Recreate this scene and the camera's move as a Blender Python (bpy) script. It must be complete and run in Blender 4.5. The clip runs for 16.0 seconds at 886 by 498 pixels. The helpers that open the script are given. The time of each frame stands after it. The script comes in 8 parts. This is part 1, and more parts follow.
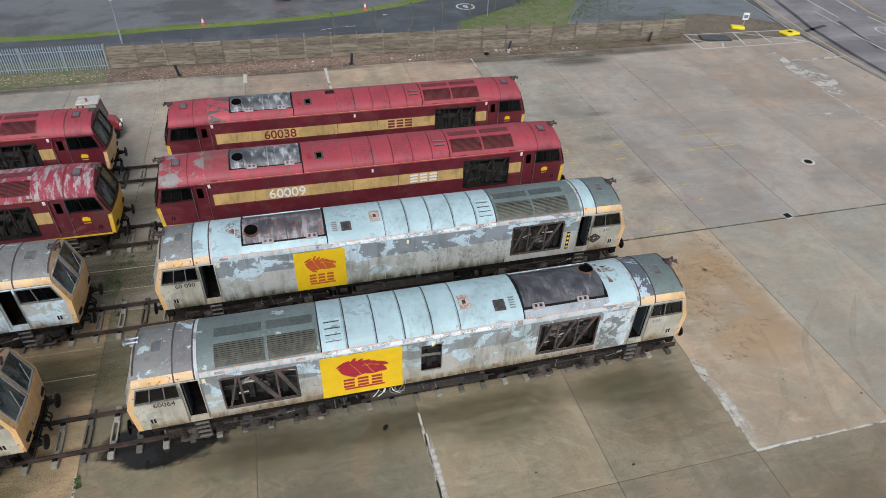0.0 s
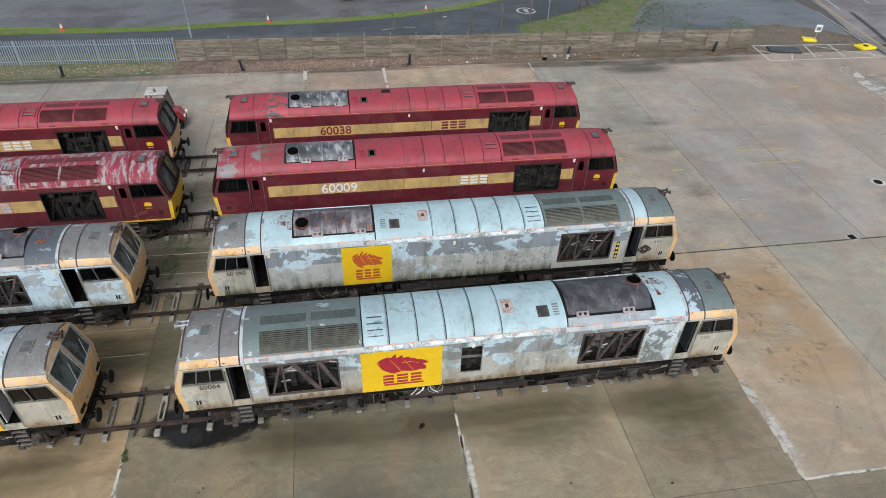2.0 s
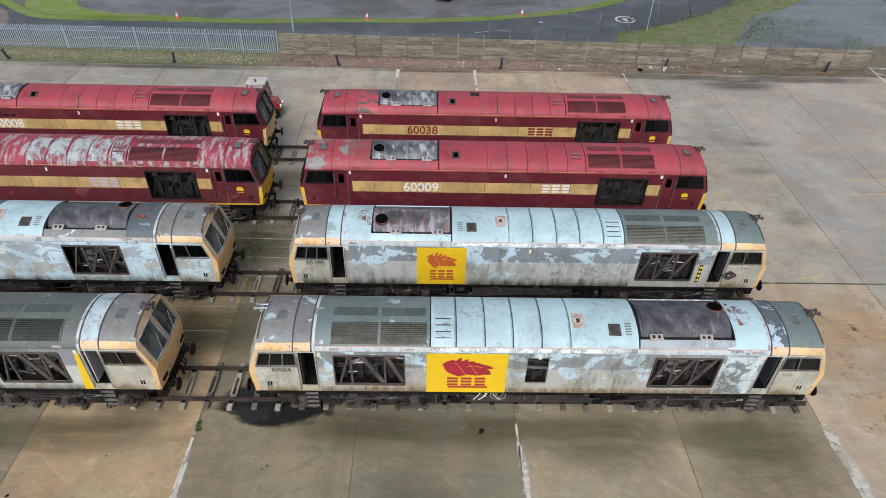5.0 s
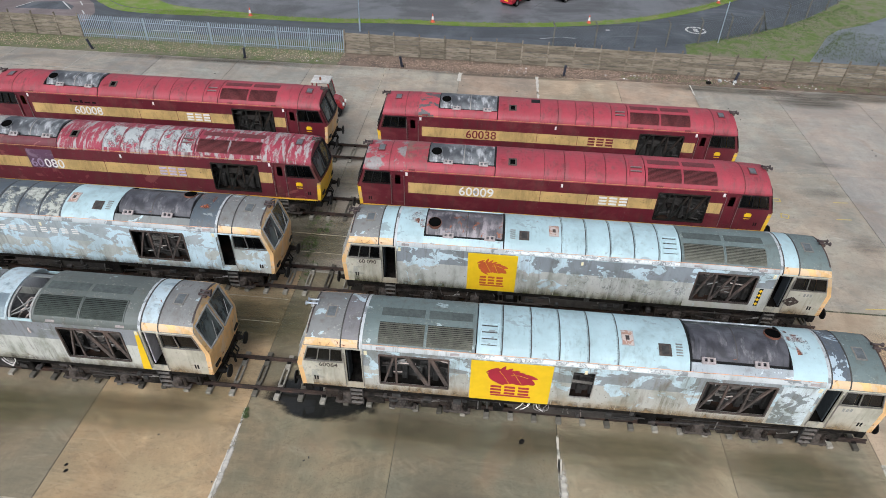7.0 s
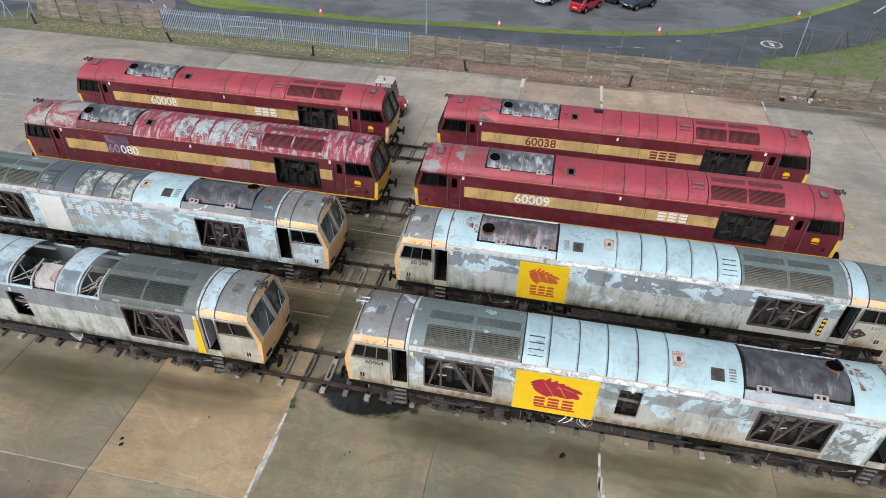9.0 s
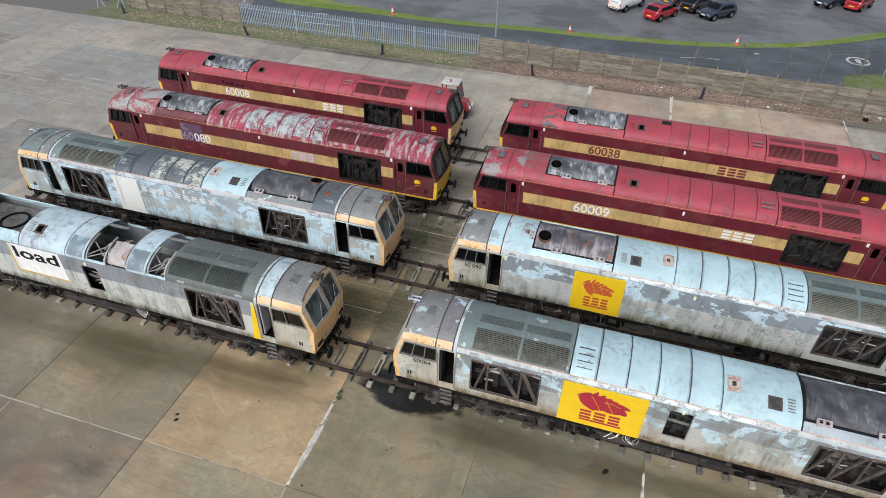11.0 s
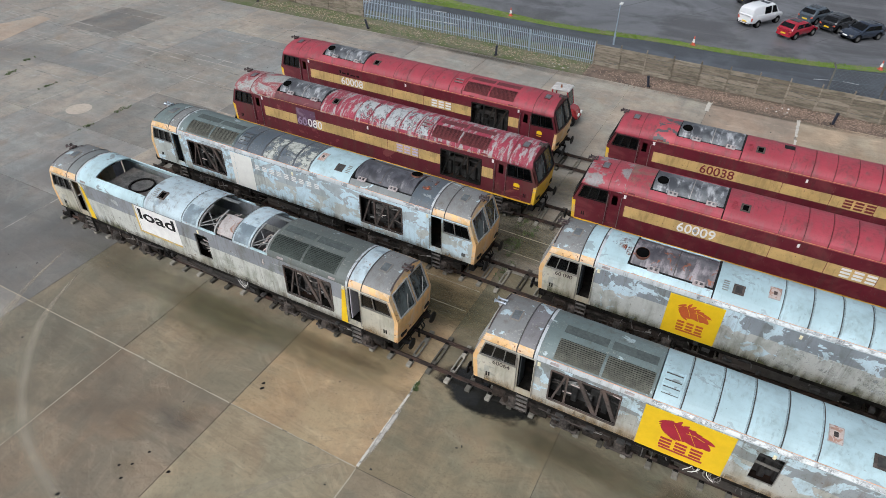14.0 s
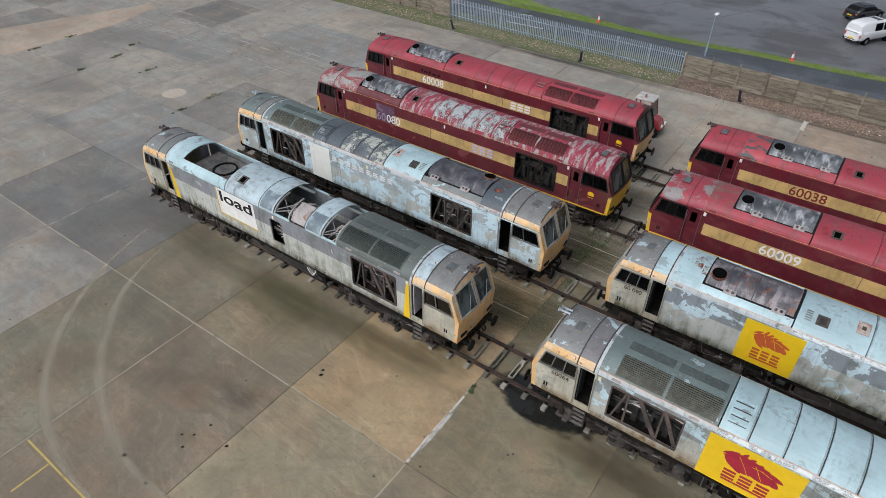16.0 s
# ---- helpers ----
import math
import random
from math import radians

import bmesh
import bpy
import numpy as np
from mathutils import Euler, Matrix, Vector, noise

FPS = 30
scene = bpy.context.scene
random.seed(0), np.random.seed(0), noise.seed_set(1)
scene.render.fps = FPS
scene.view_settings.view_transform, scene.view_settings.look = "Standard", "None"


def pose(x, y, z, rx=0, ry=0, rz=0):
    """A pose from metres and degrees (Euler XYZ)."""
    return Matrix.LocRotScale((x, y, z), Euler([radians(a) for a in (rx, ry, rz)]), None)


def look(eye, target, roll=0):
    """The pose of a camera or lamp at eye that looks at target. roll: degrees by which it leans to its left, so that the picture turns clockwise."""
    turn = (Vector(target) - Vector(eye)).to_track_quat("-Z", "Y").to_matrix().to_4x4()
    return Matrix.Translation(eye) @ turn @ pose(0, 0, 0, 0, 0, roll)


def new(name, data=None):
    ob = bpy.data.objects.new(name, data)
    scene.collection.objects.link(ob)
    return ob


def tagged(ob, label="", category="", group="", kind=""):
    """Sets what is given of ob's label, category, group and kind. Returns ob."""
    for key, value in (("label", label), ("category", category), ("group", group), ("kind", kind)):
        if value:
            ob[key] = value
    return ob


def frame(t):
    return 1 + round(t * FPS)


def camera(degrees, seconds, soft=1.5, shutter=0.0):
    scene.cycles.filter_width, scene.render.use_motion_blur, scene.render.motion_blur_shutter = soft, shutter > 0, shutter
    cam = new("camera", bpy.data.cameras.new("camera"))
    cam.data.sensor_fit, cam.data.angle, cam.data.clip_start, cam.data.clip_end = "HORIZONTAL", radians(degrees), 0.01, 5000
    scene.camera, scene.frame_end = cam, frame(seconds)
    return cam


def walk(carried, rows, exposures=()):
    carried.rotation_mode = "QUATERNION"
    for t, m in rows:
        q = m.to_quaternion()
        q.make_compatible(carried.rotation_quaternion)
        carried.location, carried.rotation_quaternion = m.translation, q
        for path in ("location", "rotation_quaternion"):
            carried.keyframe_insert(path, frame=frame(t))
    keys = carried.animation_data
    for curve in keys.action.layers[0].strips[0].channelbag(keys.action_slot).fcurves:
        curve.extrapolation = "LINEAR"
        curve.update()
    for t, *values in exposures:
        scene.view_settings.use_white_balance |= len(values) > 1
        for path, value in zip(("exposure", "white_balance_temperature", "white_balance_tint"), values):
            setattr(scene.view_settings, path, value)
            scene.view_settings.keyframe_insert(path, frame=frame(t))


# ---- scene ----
cam = camera(70.24, 16.0, soft=0.9)
PATH = [
    (0, 5.929, -16.069, 19.837, 51.410, 2.388, -15.860),
    (0.5, 5.951, -16.098, 19.814, 51.502, 2.289, -14.485),
    (1, 5.967, -16.118, 19.801, 51.538, 2.205, -13.100),
    (1.5, 5.979, -16.131, 19.797, 51.537, 2.132, -11.701),
    (2, 5.986, -16.136, 19.802, 51.514, 2.065, -10.289),
    (2.5, 5.991, -16.137, 19.813, 51.481, 2.002, -8.862),
    (3, 5.993, -16.133, 19.831, 51.446, 1.940, -7.422),
    (3.5, 5.993, -16.126, 19.854, 51.415, 1.879, -5.970),
    (4, 5.992, -16.117, 19.881, 51.392, 1.818, -4.507),
    (6.5, 5.976, -16.060, 20.051, 51.414, 1.532, 2.901),
    (7, 5.973, -16.051, 20.086, 51.437, 1.481, 4.398),
    (7.5, 5.971, -16.042, 20.120, 51.462, 1.433, 5.901),
    (8, 5.971, -16.036, 20.152, 51.486, 1.388, 7.412),
    (8.5, 5.970, -16.031, 20.182, 51.507, 1.345, 8.936),
    (9, 5.971, -16.027, 20.209, 51.525, 1.304, 10.474),
    (11.5, 5.989, -16.026, 20.284, 51.542, 1.086, 18.538),
    (12, 5.995, -16.026, 20.285, 51.536, 1.031, 20.256),
    (12.5, 6.000, -16.026, 20.280, 51.532, 0.971, 22.018),
    (13, 6.005, -16.023, 20.270, 51.531, 0.903, 23.825),
    (13.5, 6.009, -16.018, 20.254, 51.537, 0.829, 25.677),
    (14, 6.012, -16.010, 20.233, 51.552, 0.749, 27.571),
    (14.5, 6.013, -15.996, 20.205, 51.578, 0.666, 29.504),
    (15, 6.012, -15.977, 20.171, 51.617, 0.582, 31.466),
    (15.5, 6.009, -15.951, 20.132, 51.671, 0.502, 33.447),
    (16, 6.002, -15.917, 20.087, 51.738, 0.433, 35.430),
]
walk(cam, [(t, pose(x, y, z, rx, 0, rz) @ pose(0, 0, 0, 0, 0, roll)) for t, x, y, z, rx, roll, rz in PATH], exposures=[(0.0, -0.01, 6100, 10), (4.0, 0.08, 6100, 10), (7.0, 0.19, 6100, 10), (9.0, 0.20, 6100, 10), (12.5, 0.14, 6100, 10), (14.5, -0.02, 6100, 10), (16.0, -0.13, 6100, 10)])

# ---- world and light: overcast daylight ----
world = bpy.data.worlds.new("overcast_sky")
scene.world = world
world.use_nodes = True
wn, wl = world.node_tree.nodes, world.node_tree.links
sky = wn.new("ShaderNodeTexSky")
sky.sky_type, sky.sun_disc = "NISHITA", False
sky.sun_elevation, sky.sun_rotation = radians(44), radians(195)
sky.air_density, sky.dust_density, sky.ozone_density = 1.0, 4.0, 1.0
grey = wn.new("ShaderNodeHueSaturation")
grey.inputs["Saturation"].default_value = 0.34
wl.new(sky.outputs[0], grey.inputs["Color"])
wl.new(grey.outputs[0], wn["Background"].inputs["Color"])
wn["Background"].inputs["Strength"].default_value = 0.118
sun = new("sun", bpy.data.lights.new("sun", "SUN"))
sun.data.energy, sun.data.angle, sun.data.color = 1.6, radians(40), (1.0, 0.99, 0.975)
sun.matrix_world = look((-8, -30, 30), (0, 0, 0))


# ---- small helpers ----
def mix_rgb(nt, fac, a, b, mode="MIX"):
    n = nt.nodes.new("ShaderNodeMix")
    n.data_type, n.blend_type = "RGBA", mode
    for sock, v in ((n.inputs[0], fac), (n.inputs[6], a), (n.inputs[7], b)):
        if isinstance(v, bpy.types.NodeSocket):
            nt.links.new(v, sock)
        elif isinstance(v, (int, float)):
            sock.default_value = v
        else:
            sock.default_value = (*v, 1)
    return n.outputs[2]


def math_node(nt, op, a, b=0.0, clamp=False):
    n = nt.nodes.new("ShaderNodeMath")
    n.operation, n.use_clamp = op, clamp
    for sock, v in zip(n.inputs, (a, b)):
        if isinstance(v, bpy.types.NodeSocket):
            nt.links.new(v, sock)
        else:
            sock.default_value = v
    return n.outputs[0]


def ramp(nt, value, lo, hi):
    n = nt.nodes.new("ShaderNodeMapRange")
    n.interpolation_type = "SMOOTHSTEP"
    nt.links.new(value, n.inputs[0])
    n.inputs[1].default_value, n.inputs[2].default_value = lo, hi
    return n.outputs[0]


def tex_noise(nt, coord, scale, detail=5.0, rough=0.55, distort=0.0, stretch=(1, 1, 1), shift=(0, 0, 0), turn=0.0):
    m = nt.nodes.new("ShaderNodeMapping")
    m.inputs["Scale"].default_value, m.inputs["Location"].default_value = stretch, shift
    if turn:
        r = nt.nodes.new("ShaderNodeVectorRotate")
        r.rotation_type = "Z_AXIS"
        r.inputs["Angle"].default_value = turn
        nt.links.new(coord, r.inputs["Vector"])
        coord = r.outputs[0]
    nt.links.new(coord, m.inputs[0])
    n = nt.nodes.new("ShaderNodeTexNoise")
    for key, v in (("Scale", scale), ("Detail", detail), ("Roughness", rough), ("Distortion", distort)):
        n.inputs[key].default_value = v
    nt.links.new(m.outputs[0], n.inputs["Vector"])
    return n.outputs[0]


def start_material(name, rough=0.6, metal=0.0):
    m = bpy.data.materials.new(name)
    m.use_nodes = True
    nt = m.node_tree
    b = nt.nodes["Principled BSDF"]
    b.inputs["Roughness"].default_value, b.inputs["Metallic"].default_value = rough, metal
    co = nt.nodes.new("ShaderNodeTexCoord").outputs["Object"]
    return m, nt, b, co


def bump(nt, b, height, strength=0.3, distance=0.01):
    n = nt.nodes.new("ShaderNodeBump")
    n.inputs["Strength"].default_value, n.inputs["Distance"].default_value = strength, distance
    nt.links.new(height, n.inputs["Height"])
    nt.links.new(n.outputs[0], b.inputs["Normal"])


def paint(name, base, patch=None, share=0.0, size=1.3, grime=0.35, grime_colour=(0.10, 0.085, 0.06), rust=0.0, rough=0.5, seed=0.0, band=None, flat=1.0, lime=0.0, edge=0.006, swirl=0.6, above=None, lichen=0.0, wash=0.0, along=None, gloss=0.5):
    """Weathered paint: flaked patches of another colour, run-down grime, rust blooms. band: a second paint below a height."""
    m, nt, b, co = start_material(name, rough)
    s = (seed * 7.3, seed * 3.1, seed * 1.7)
    col = mix_rgb(nt, ramp(nt, tex_noise(nt, co, 0.7, 4, shift=s), 0.3, 0.7), [c * 0.86 for c in base], [min(1, c * 1.1) for c in base])
    if band:
        z = nt.nodes.new("ShaderNodeSeparateXYZ")
        nt.links.new(co, z.inputs[0])
        col = mix_rgb(nt, ramp(nt, z.outputs[2], band[0] - 0.004, band[0] + 0.004), band[1], col)
    if patch:
        n = tex_noise(nt, co, size, 7, 0.6, swirl, along or (0.75, 1, flat), s)
        if above is not None:
            za = nt.nodes.new("ShaderNodeSeparateXYZ")
            nt.links.new(co, za.inputs[0])
            n = math_node(nt, "SUBTRACT", n, math_node(nt, "MULTIPLY", math_node(nt, "SUBTRACT", 1.0, ramp(nt, za.outputs[2], above - 0.25, above)), 0.11))
        col = mix_rgb(nt, ramp(nt, n, 0.666 - share * 0.32 - edge, 0.666 - share * 0.32 + edge), col, patch)
    g = tex_noise(nt, co, 3.2, 6, 0.6, 0.2, (1.0, 1, 0.22), s)
    g2 = tex_noise(nt, co, 0.55, 3, 0.5, 0, (1, 1, 1), s)
    g = math_node(nt, "MULTIPLY", ramp(nt, g, 0.45, 0.75), ramp(nt, g2, 0.35, 0.62))
    col = mix_rgb(nt, math_node(nt, "MULTIPLY", g, grime), col, grime_colour)
    runs = tex_noise(nt, co, 9, 5, 0.65, 0.1, (1.0, 0.35, 0.06), s)
    where = tex_noise(nt, co, 0.8, 5, 0.6, 0.3, (1, 1, 0.8), (s[2], s[0], 1.0))
    runs = math_node(nt, "MULTIPLY", ramp(nt, runs, 0.50, 0.70), ramp(nt, where, 0.42, 0.62))
    col = mix_rgb(nt, math_node(nt, "MULTIPLY", runs, min(0.9, grime * 0.9)), col, [c * 0.8 for c in grime_colour])
    fine = tex_noise(nt, co, 22, 6, 0.7, 0, (1, 1, 0.5), s)
    col = mix_rgb(nt, math_node(nt, "MULTIPLY", ramp(nt, fine, 0.55, 0.72), grime * 0.8), col, [c * 0.45 for c in base])
    chip = tex_noise(nt, co, 6.5, 8, 0.7, 0.4, (1, 1, 0.8), (s[0], s[2], 5.0))
    col = mix_rgb(nt, math_node(nt, "MULTIPLY", ramp(nt, chip, 0.635, 0.66), min(1.0, grime * 1.2)), col, (0.13, 0.095, 0.07))
    if lime:
        l = tex_noise(nt, co, 1.1, 6, 0.65, 0.4, (1, 1, 0.7), (s[1], s[0], 4.0))
        z2 = nt.nodes.new("ShaderNodeSeparateXYZ")
        nt.links.new(co, z2.inputs[0])
        l = math_node(nt, "MULTIPLY", ramp(nt, l, 0.47, 0.66), lime)
        col = mix_rgb(nt, l, col, (0.085, 0.095, 0.045))
    if lichen:
        k1, k2 = tex_noise(nt, co, 11, 6, 0.7, 0.2, (1, 1, 1), (s[1], 3.0, s[0])), tex_noise(nt, co, 1.2, 4, 0.6, 0.3, (1, 1, 1), (s[0], 8.0, s[1]))
        col = mix_rgb(nt, math_node(nt, "MULTIPLY", math_node(nt, "MULTIPLY", ramp(nt, k1, 0.56, 0.62), ramp(nt, k2, 0.45, 0.6)), lichen), col, (0.50, 0.49, 0.42))
    if wash:
        zz = nt.nodes.new("ShaderNodeSeparateXYZ")
        nt.links.new(co, zz.inputs[0])
        w1 = tex_noise(nt, co, 1.3, 6, 0.65, 0.3, (1, 1, 0.3), (s[1], 1.0, s[2]))
        low = math_node(nt, "ADD", math_node(nt, "MULTIPLY", math_node(nt, "SUBTRACT", 2.0, zz.outputs[2]), 0.45), math_node(nt, "MULTIPLY", w1, 0.9))
        col = mix_rgb(nt, math_node(nt, "MULTIPLY", ramp(nt, low, 0.45, 0.8), wash), col, (0.33, 0.25, 0.145))
    if rust:
        r = tex_noise(nt, co, 2.1, 8, 0.65, 0.5, (1, 1, 1), (s[2], s[1], 9.0))
        col = mix_rgb(nt, ramp(nt, r, 0.70 - rust * 0.3, 0.735 - rust * 0.3), col, (0.23, 0.075, 0.032))
    b.inputs["Specular IOR Level"].default_value = gloss
    nt.links.new(col, b.inputs["Base Color"])
    nt.links.new(math_node(nt, "ADD", rough - 0.12, math_node(nt, "MULTIPLY", fine, 0.3)), b.inputs["Roughness"])
    wave = tex_noise(nt, co, 1.6, 2, 0.5, 0, (1, 1, 0.4), s)
    bump(nt, b, math_node(nt, "ADD", math_node(nt, "MULTIPLY", fine, 0.12), wave), 0.35, 0.012)
    return m


def plain(name, base, rough=0.6, metal=0.0, grain=14.0, vary=0.35, rust=0.0):
    m, nt, b, co = start_material(name, rough, metal)
    n = tex_noise(nt, co, grain, 6, 0.65)
    n2 = tex_noise(nt, co, grain * 0.13, 4)
    f = math_node(nt, "MULTIPLY", math_node(nt, "ADD", n, n2), 0.5)
    col = mix_rgb(nt, ramp(nt, f, 0.35, 0.65), [c * (1 - vary) for c in base], [min(1, c * (1 + vary)) for c in base])
    if rust:
        col = mix_rgb(nt, math_node(nt, "MULTIPLY", ramp(nt, n2, 0.45, 0.7), rust), col, (0.13, 0.055, 0.03))
    nt.links.new(col, b.inputs["Base Color"])
    bump(nt, b, n, 0.3, 0.006)
    return m


def box(bm, x0, x1, y0, y1, z0, z1, bevel=0.0):
    vs = [bm.verts.new(p) for p in ((x0, y0, z0), (x1, y0, z0), (x1, y1, z0), (x0, y1, z0), (x0, y0, z1), (x1, y0, z1), (x1, y1, z1), (x0, y1, z1))]
    fs = [bm.faces.new([vs[i] for i in q]) for q in ((3, 2, 1, 0), (4, 5, 6, 7), (0, 1, 5, 4), (1, 2, 6, 5), (2, 3, 7, 6), (3, 0, 4, 7))]
    if bevel:
        bmesh.ops.bevel(bm, geom=list({e for f in fs for e in f.edges}), offset=bevel, segments=1, affect="EDGES")
    return vs


def beam(bm, a, b, w=0.05, h=None):
    """A square bar from a to b."""
    a, b = Vector(a), Vector(b)
    d = b - a
    up = Vector((0, 0, 1)) if abs(d.normalized().z) < 0.95 else Vector((0, 1, 0))
    s = d.cross(up).normalized() * w / 2
    u = s.cross(d).normalized() * (h or w) / 2
    vs = [bm.verts.new(p + i * s + j * u) for p in (a, b) for i, j in ((-1, -1), (1, -1), (1, 1), (-1, 1))]
    for q in ((3, 2, 1, 0), (4, 5, 6, 7), (0, 1, 5, 4), (1, 2, 6, 5), (2, 3, 7, 6), (3, 0, 4, 7)):
        bm.faces.new([vs[i] for i in q])


def rod(bm, a, b, r0, r1=None, n=10):
    a, b = Vector(a), Vector(b)
    q = (b - a).to_track_quat("Z", "Y")
    r1 = r0 if r1 is None else r1
    rings = [[bm.verts.new(p + q @ Vector((r * math.cos(k * math.tau / n), r * math.sin(k * math.tau / n), 0))) for k in range(n)] for p, r in ((a, r0), (b, r1))]
    for k in range(n):
        bm.faces.new((rings[0][k], rings[0][(k + 1) % n], rings[1][(k + 1) % n], rings[1][k]))
    bm.faces.new(rings[0][::-1])
    bm.faces.new(rings[1])


def mesh_of(bm, name, mat, smooth=False):
    bmesh.ops.recalc_face_normals(bm, faces=bm.faces)
    me = bpy.data.meshes.new(name)
    bm.to_mesh(me)
    bm.free()
    me.materials.append(mat)
    if smooth:
        me.shade_smooth()
        me.set_sharp_from_angle(angle=radians(42))
    return me


def part(name, bm, mat, parent=None, label="", smooth=False, at=None):
    me = bm if isinstance(bm, bpy.types.Mesh) else mesh_of(bm, name, mat, smooth)
    ob = new(name, me)
    if parent:
        ob.parent = parent
    if at is not None:
        ob.matrix_basis = at
    if label:
        ob["label"] = label
    return ob


def thing(name, label, category, at=None, group="", kind=""):
    e = new(name)
    e.empty_display_size = 0.3
    if at is not None:
        e.matrix_basis = at
    return tagged(e, label, category, group, kind)


def text_mesh(body, size, name="lettering", wide=1.0, bold=0.012):
    cu = bpy.data.curves.new(name, "FONT")
    cu.body, cu.size, cu.align_x, cu.extrude = body, size, "LEFT", 0.002
    cu.space_character = wide
    cu.offset = size * bold
    ob = bpy.data.objects.new(name, cu)
    scene.collection.objects.link(ob)
    me = bpy.data.meshes.new_from_object(ob.evaluated_get(bpy.context.evaluated_depsgraph_get()))
    bpy.data.objects.remove(ob)
    bpy.data.curves.remove(cu)
    return me


def lettering(name, body, size, x, y, z, mat, parent, label="", wide=1.0, bold=0.012, broad=1.0):
    """Writing, each figure or letter a part of its own."""
    me = text_mesh(body, size, name, wide, bold)
    bm = bmesh.new()
    bm.from_mesh(me)
    bpy.data.meshes.remove(me)
    bmesh.ops.remove_doubles(bm, verts=bm.verts, dist=0.0004)
    at = pose(x, y, z, 90, 0, 0) @ Matrix.Diagonal((broad, 1, 1, 1))
    todo = set(bm.verts)
    for first in list(bm.verts):
        if first not in todo:
            continue
        todo.discard(first)
        stack, isle = [first], []
        while stack:
            v = stack.pop()
            isle.append(v)
            for e in v.link_edges:
                o = e.other_vert(v)
                if o in todo:
                    todo.discard(o)
                    stack.append(o)
        one, twin = bmesh.new(), {}
        for v in isle:
            twin[v] = one.verts.new(v.co)
        for f in bm.faces:
            if f.verts[0] in twin:
                one.faces.new([twin[v] for v in f.verts])
        part(name, one, mat, parent, label, at=at)
    bm.free()


# ---- materials ----
M_DARK = plain("dark_underframe", (0.010, 0.009, 0.008), 0.75, 0.0, 9, 0.7, 0.03)
M_BOGIE = plain("dusty_brown_bogie", (0.026, 0.0225, 0.019), 0.8, 0.0, 7, 0.7, 0.1)
M_CASTING = plain("grey_brown_casting", (0.058, 0.051, 0.045), 0.8, 0.0, 9, 0.7, 0.1)
# also used for sheets that paint in the dark of gaps and openings
M_BLACK = plain("plain_black", (0.014, 0.014, 0.014), 0.6)
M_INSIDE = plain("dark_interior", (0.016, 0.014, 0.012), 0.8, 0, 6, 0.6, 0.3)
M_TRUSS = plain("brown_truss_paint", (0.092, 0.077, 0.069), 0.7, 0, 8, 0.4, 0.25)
# very dark truss: the opening's inner shade is put into its colour
M_TRUSS_DARK = plain("dark_truss", (0.017, 0.018, 0.016), 0.7, 0, 8, 0.4, 0.2)
M_STEEL = plain("worn_steel", (0.30, 0.29, 0.27), 0.45, 0.6, 12, 0.3, 0.3)
M_RAIL = plain("rusty_rail", (0.052, 0.036, 0.029), 0.65, 0.3, 10, 0.35, 0.4)
for _m in (M_DARK, M_BOGIE, M_CASTING, M_BLACK, M_INSIDE, M_TRUSS, M_TRUSS_DARK):
    _m.node_tree.nodes["Principled BSDF"].inputs["Specular IOR Level"].default_value = 0.15
M_SLEEPER, _nt, _b, _co = start_material("grey_concrete_sleeper", 0.85)
_n = tex_noise(_nt, _co, 9, 6, 0.65)
_r = _nt.nodes.new("ShaderNodeObjectInfo").outputs["Random"]
_c = mix_rgb(_nt, ramp(_nt, _r, 0.1, 0.95), (0.075, 0.068, 0.052), (0.36, 0.335, 0.28))
_nt.links.new(mix_rgb(_nt, math_node(_nt, "MULTIPLY", ramp(_nt, _n, 0.45, 0.75), 0.5), _c, (0.07, 0.06, 0.045)), _b.inputs["Base Color"])
bump(_nt, _b, _n, 0.3, 0.006)
# unreflecting black, painted on where holes and arches are dark
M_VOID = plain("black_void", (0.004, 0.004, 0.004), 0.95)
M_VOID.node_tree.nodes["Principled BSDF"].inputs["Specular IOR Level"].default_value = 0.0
M_WHITE = plain("white_lettering", (0.78, 0.77, 0.74), 0.55, 0, 25, 0.08)
M_TEXT_DARK = plain("dark_lettering", (0.05, 0.035, 0.03), 0.55, 0, 25, 0.1)
M_MAROON_TEXT = plain("maroon_lettering", (0.17, 0.02, 0.025), 0.55, 0, 25, 0.1)
M_SIGN_YELLOW = plain("yellow_sign_panel", (0.80, 0.52, 0.012), 0.45, 0, 3, 0.07)
M_SIGN_RED = plain("red_emblem", (0.37, 0.022, 0.042), 0.5, 0, 20, 0.12)
M_SIGN_RED_WORN = plain("faded_red_emblem", (0.50, 0.10, 0.03), 0.5, 0, 20, 0.12)
M_YELLOW = paint("warning_yellow", (0.80, 0.50, 0.03), (0.62, 0.42, 0.16), 0.2, 2.0, 0.3, rough=0.5)
M_ORANGE = paint("faded_orange_yellow", (0.80, 0.50, 0.22), (0.72, 0.52, 0.32), 0.45, 1.4, 0.36, (0.20, 0.12, 0.055), rust=0.2, lime=0.2)
M_GOLD = paint("gold_band", (0.60, 0.40, 0.155), None, 0, 1, 0.85, (0.13, 0.10, 0.035), rough=0.55, lime=0.25)
M_GOLD_LINE = plain("gold_line", (0.50, 0.27, 0.10), 0.55, 0, 5, 0.3)
M_PEACH_LINE = plain("orange_lining", (0.64, 0.34, 0.19), 0.6, 0, 6, 0.3)
# Two machinery copies: the dark one carries the closed body's shade.
M_ENGINE = plain("shaded_machinery", (0.034, 0.033, 0.031), 0.75, 0.0, 5, 0.6, 0.1)
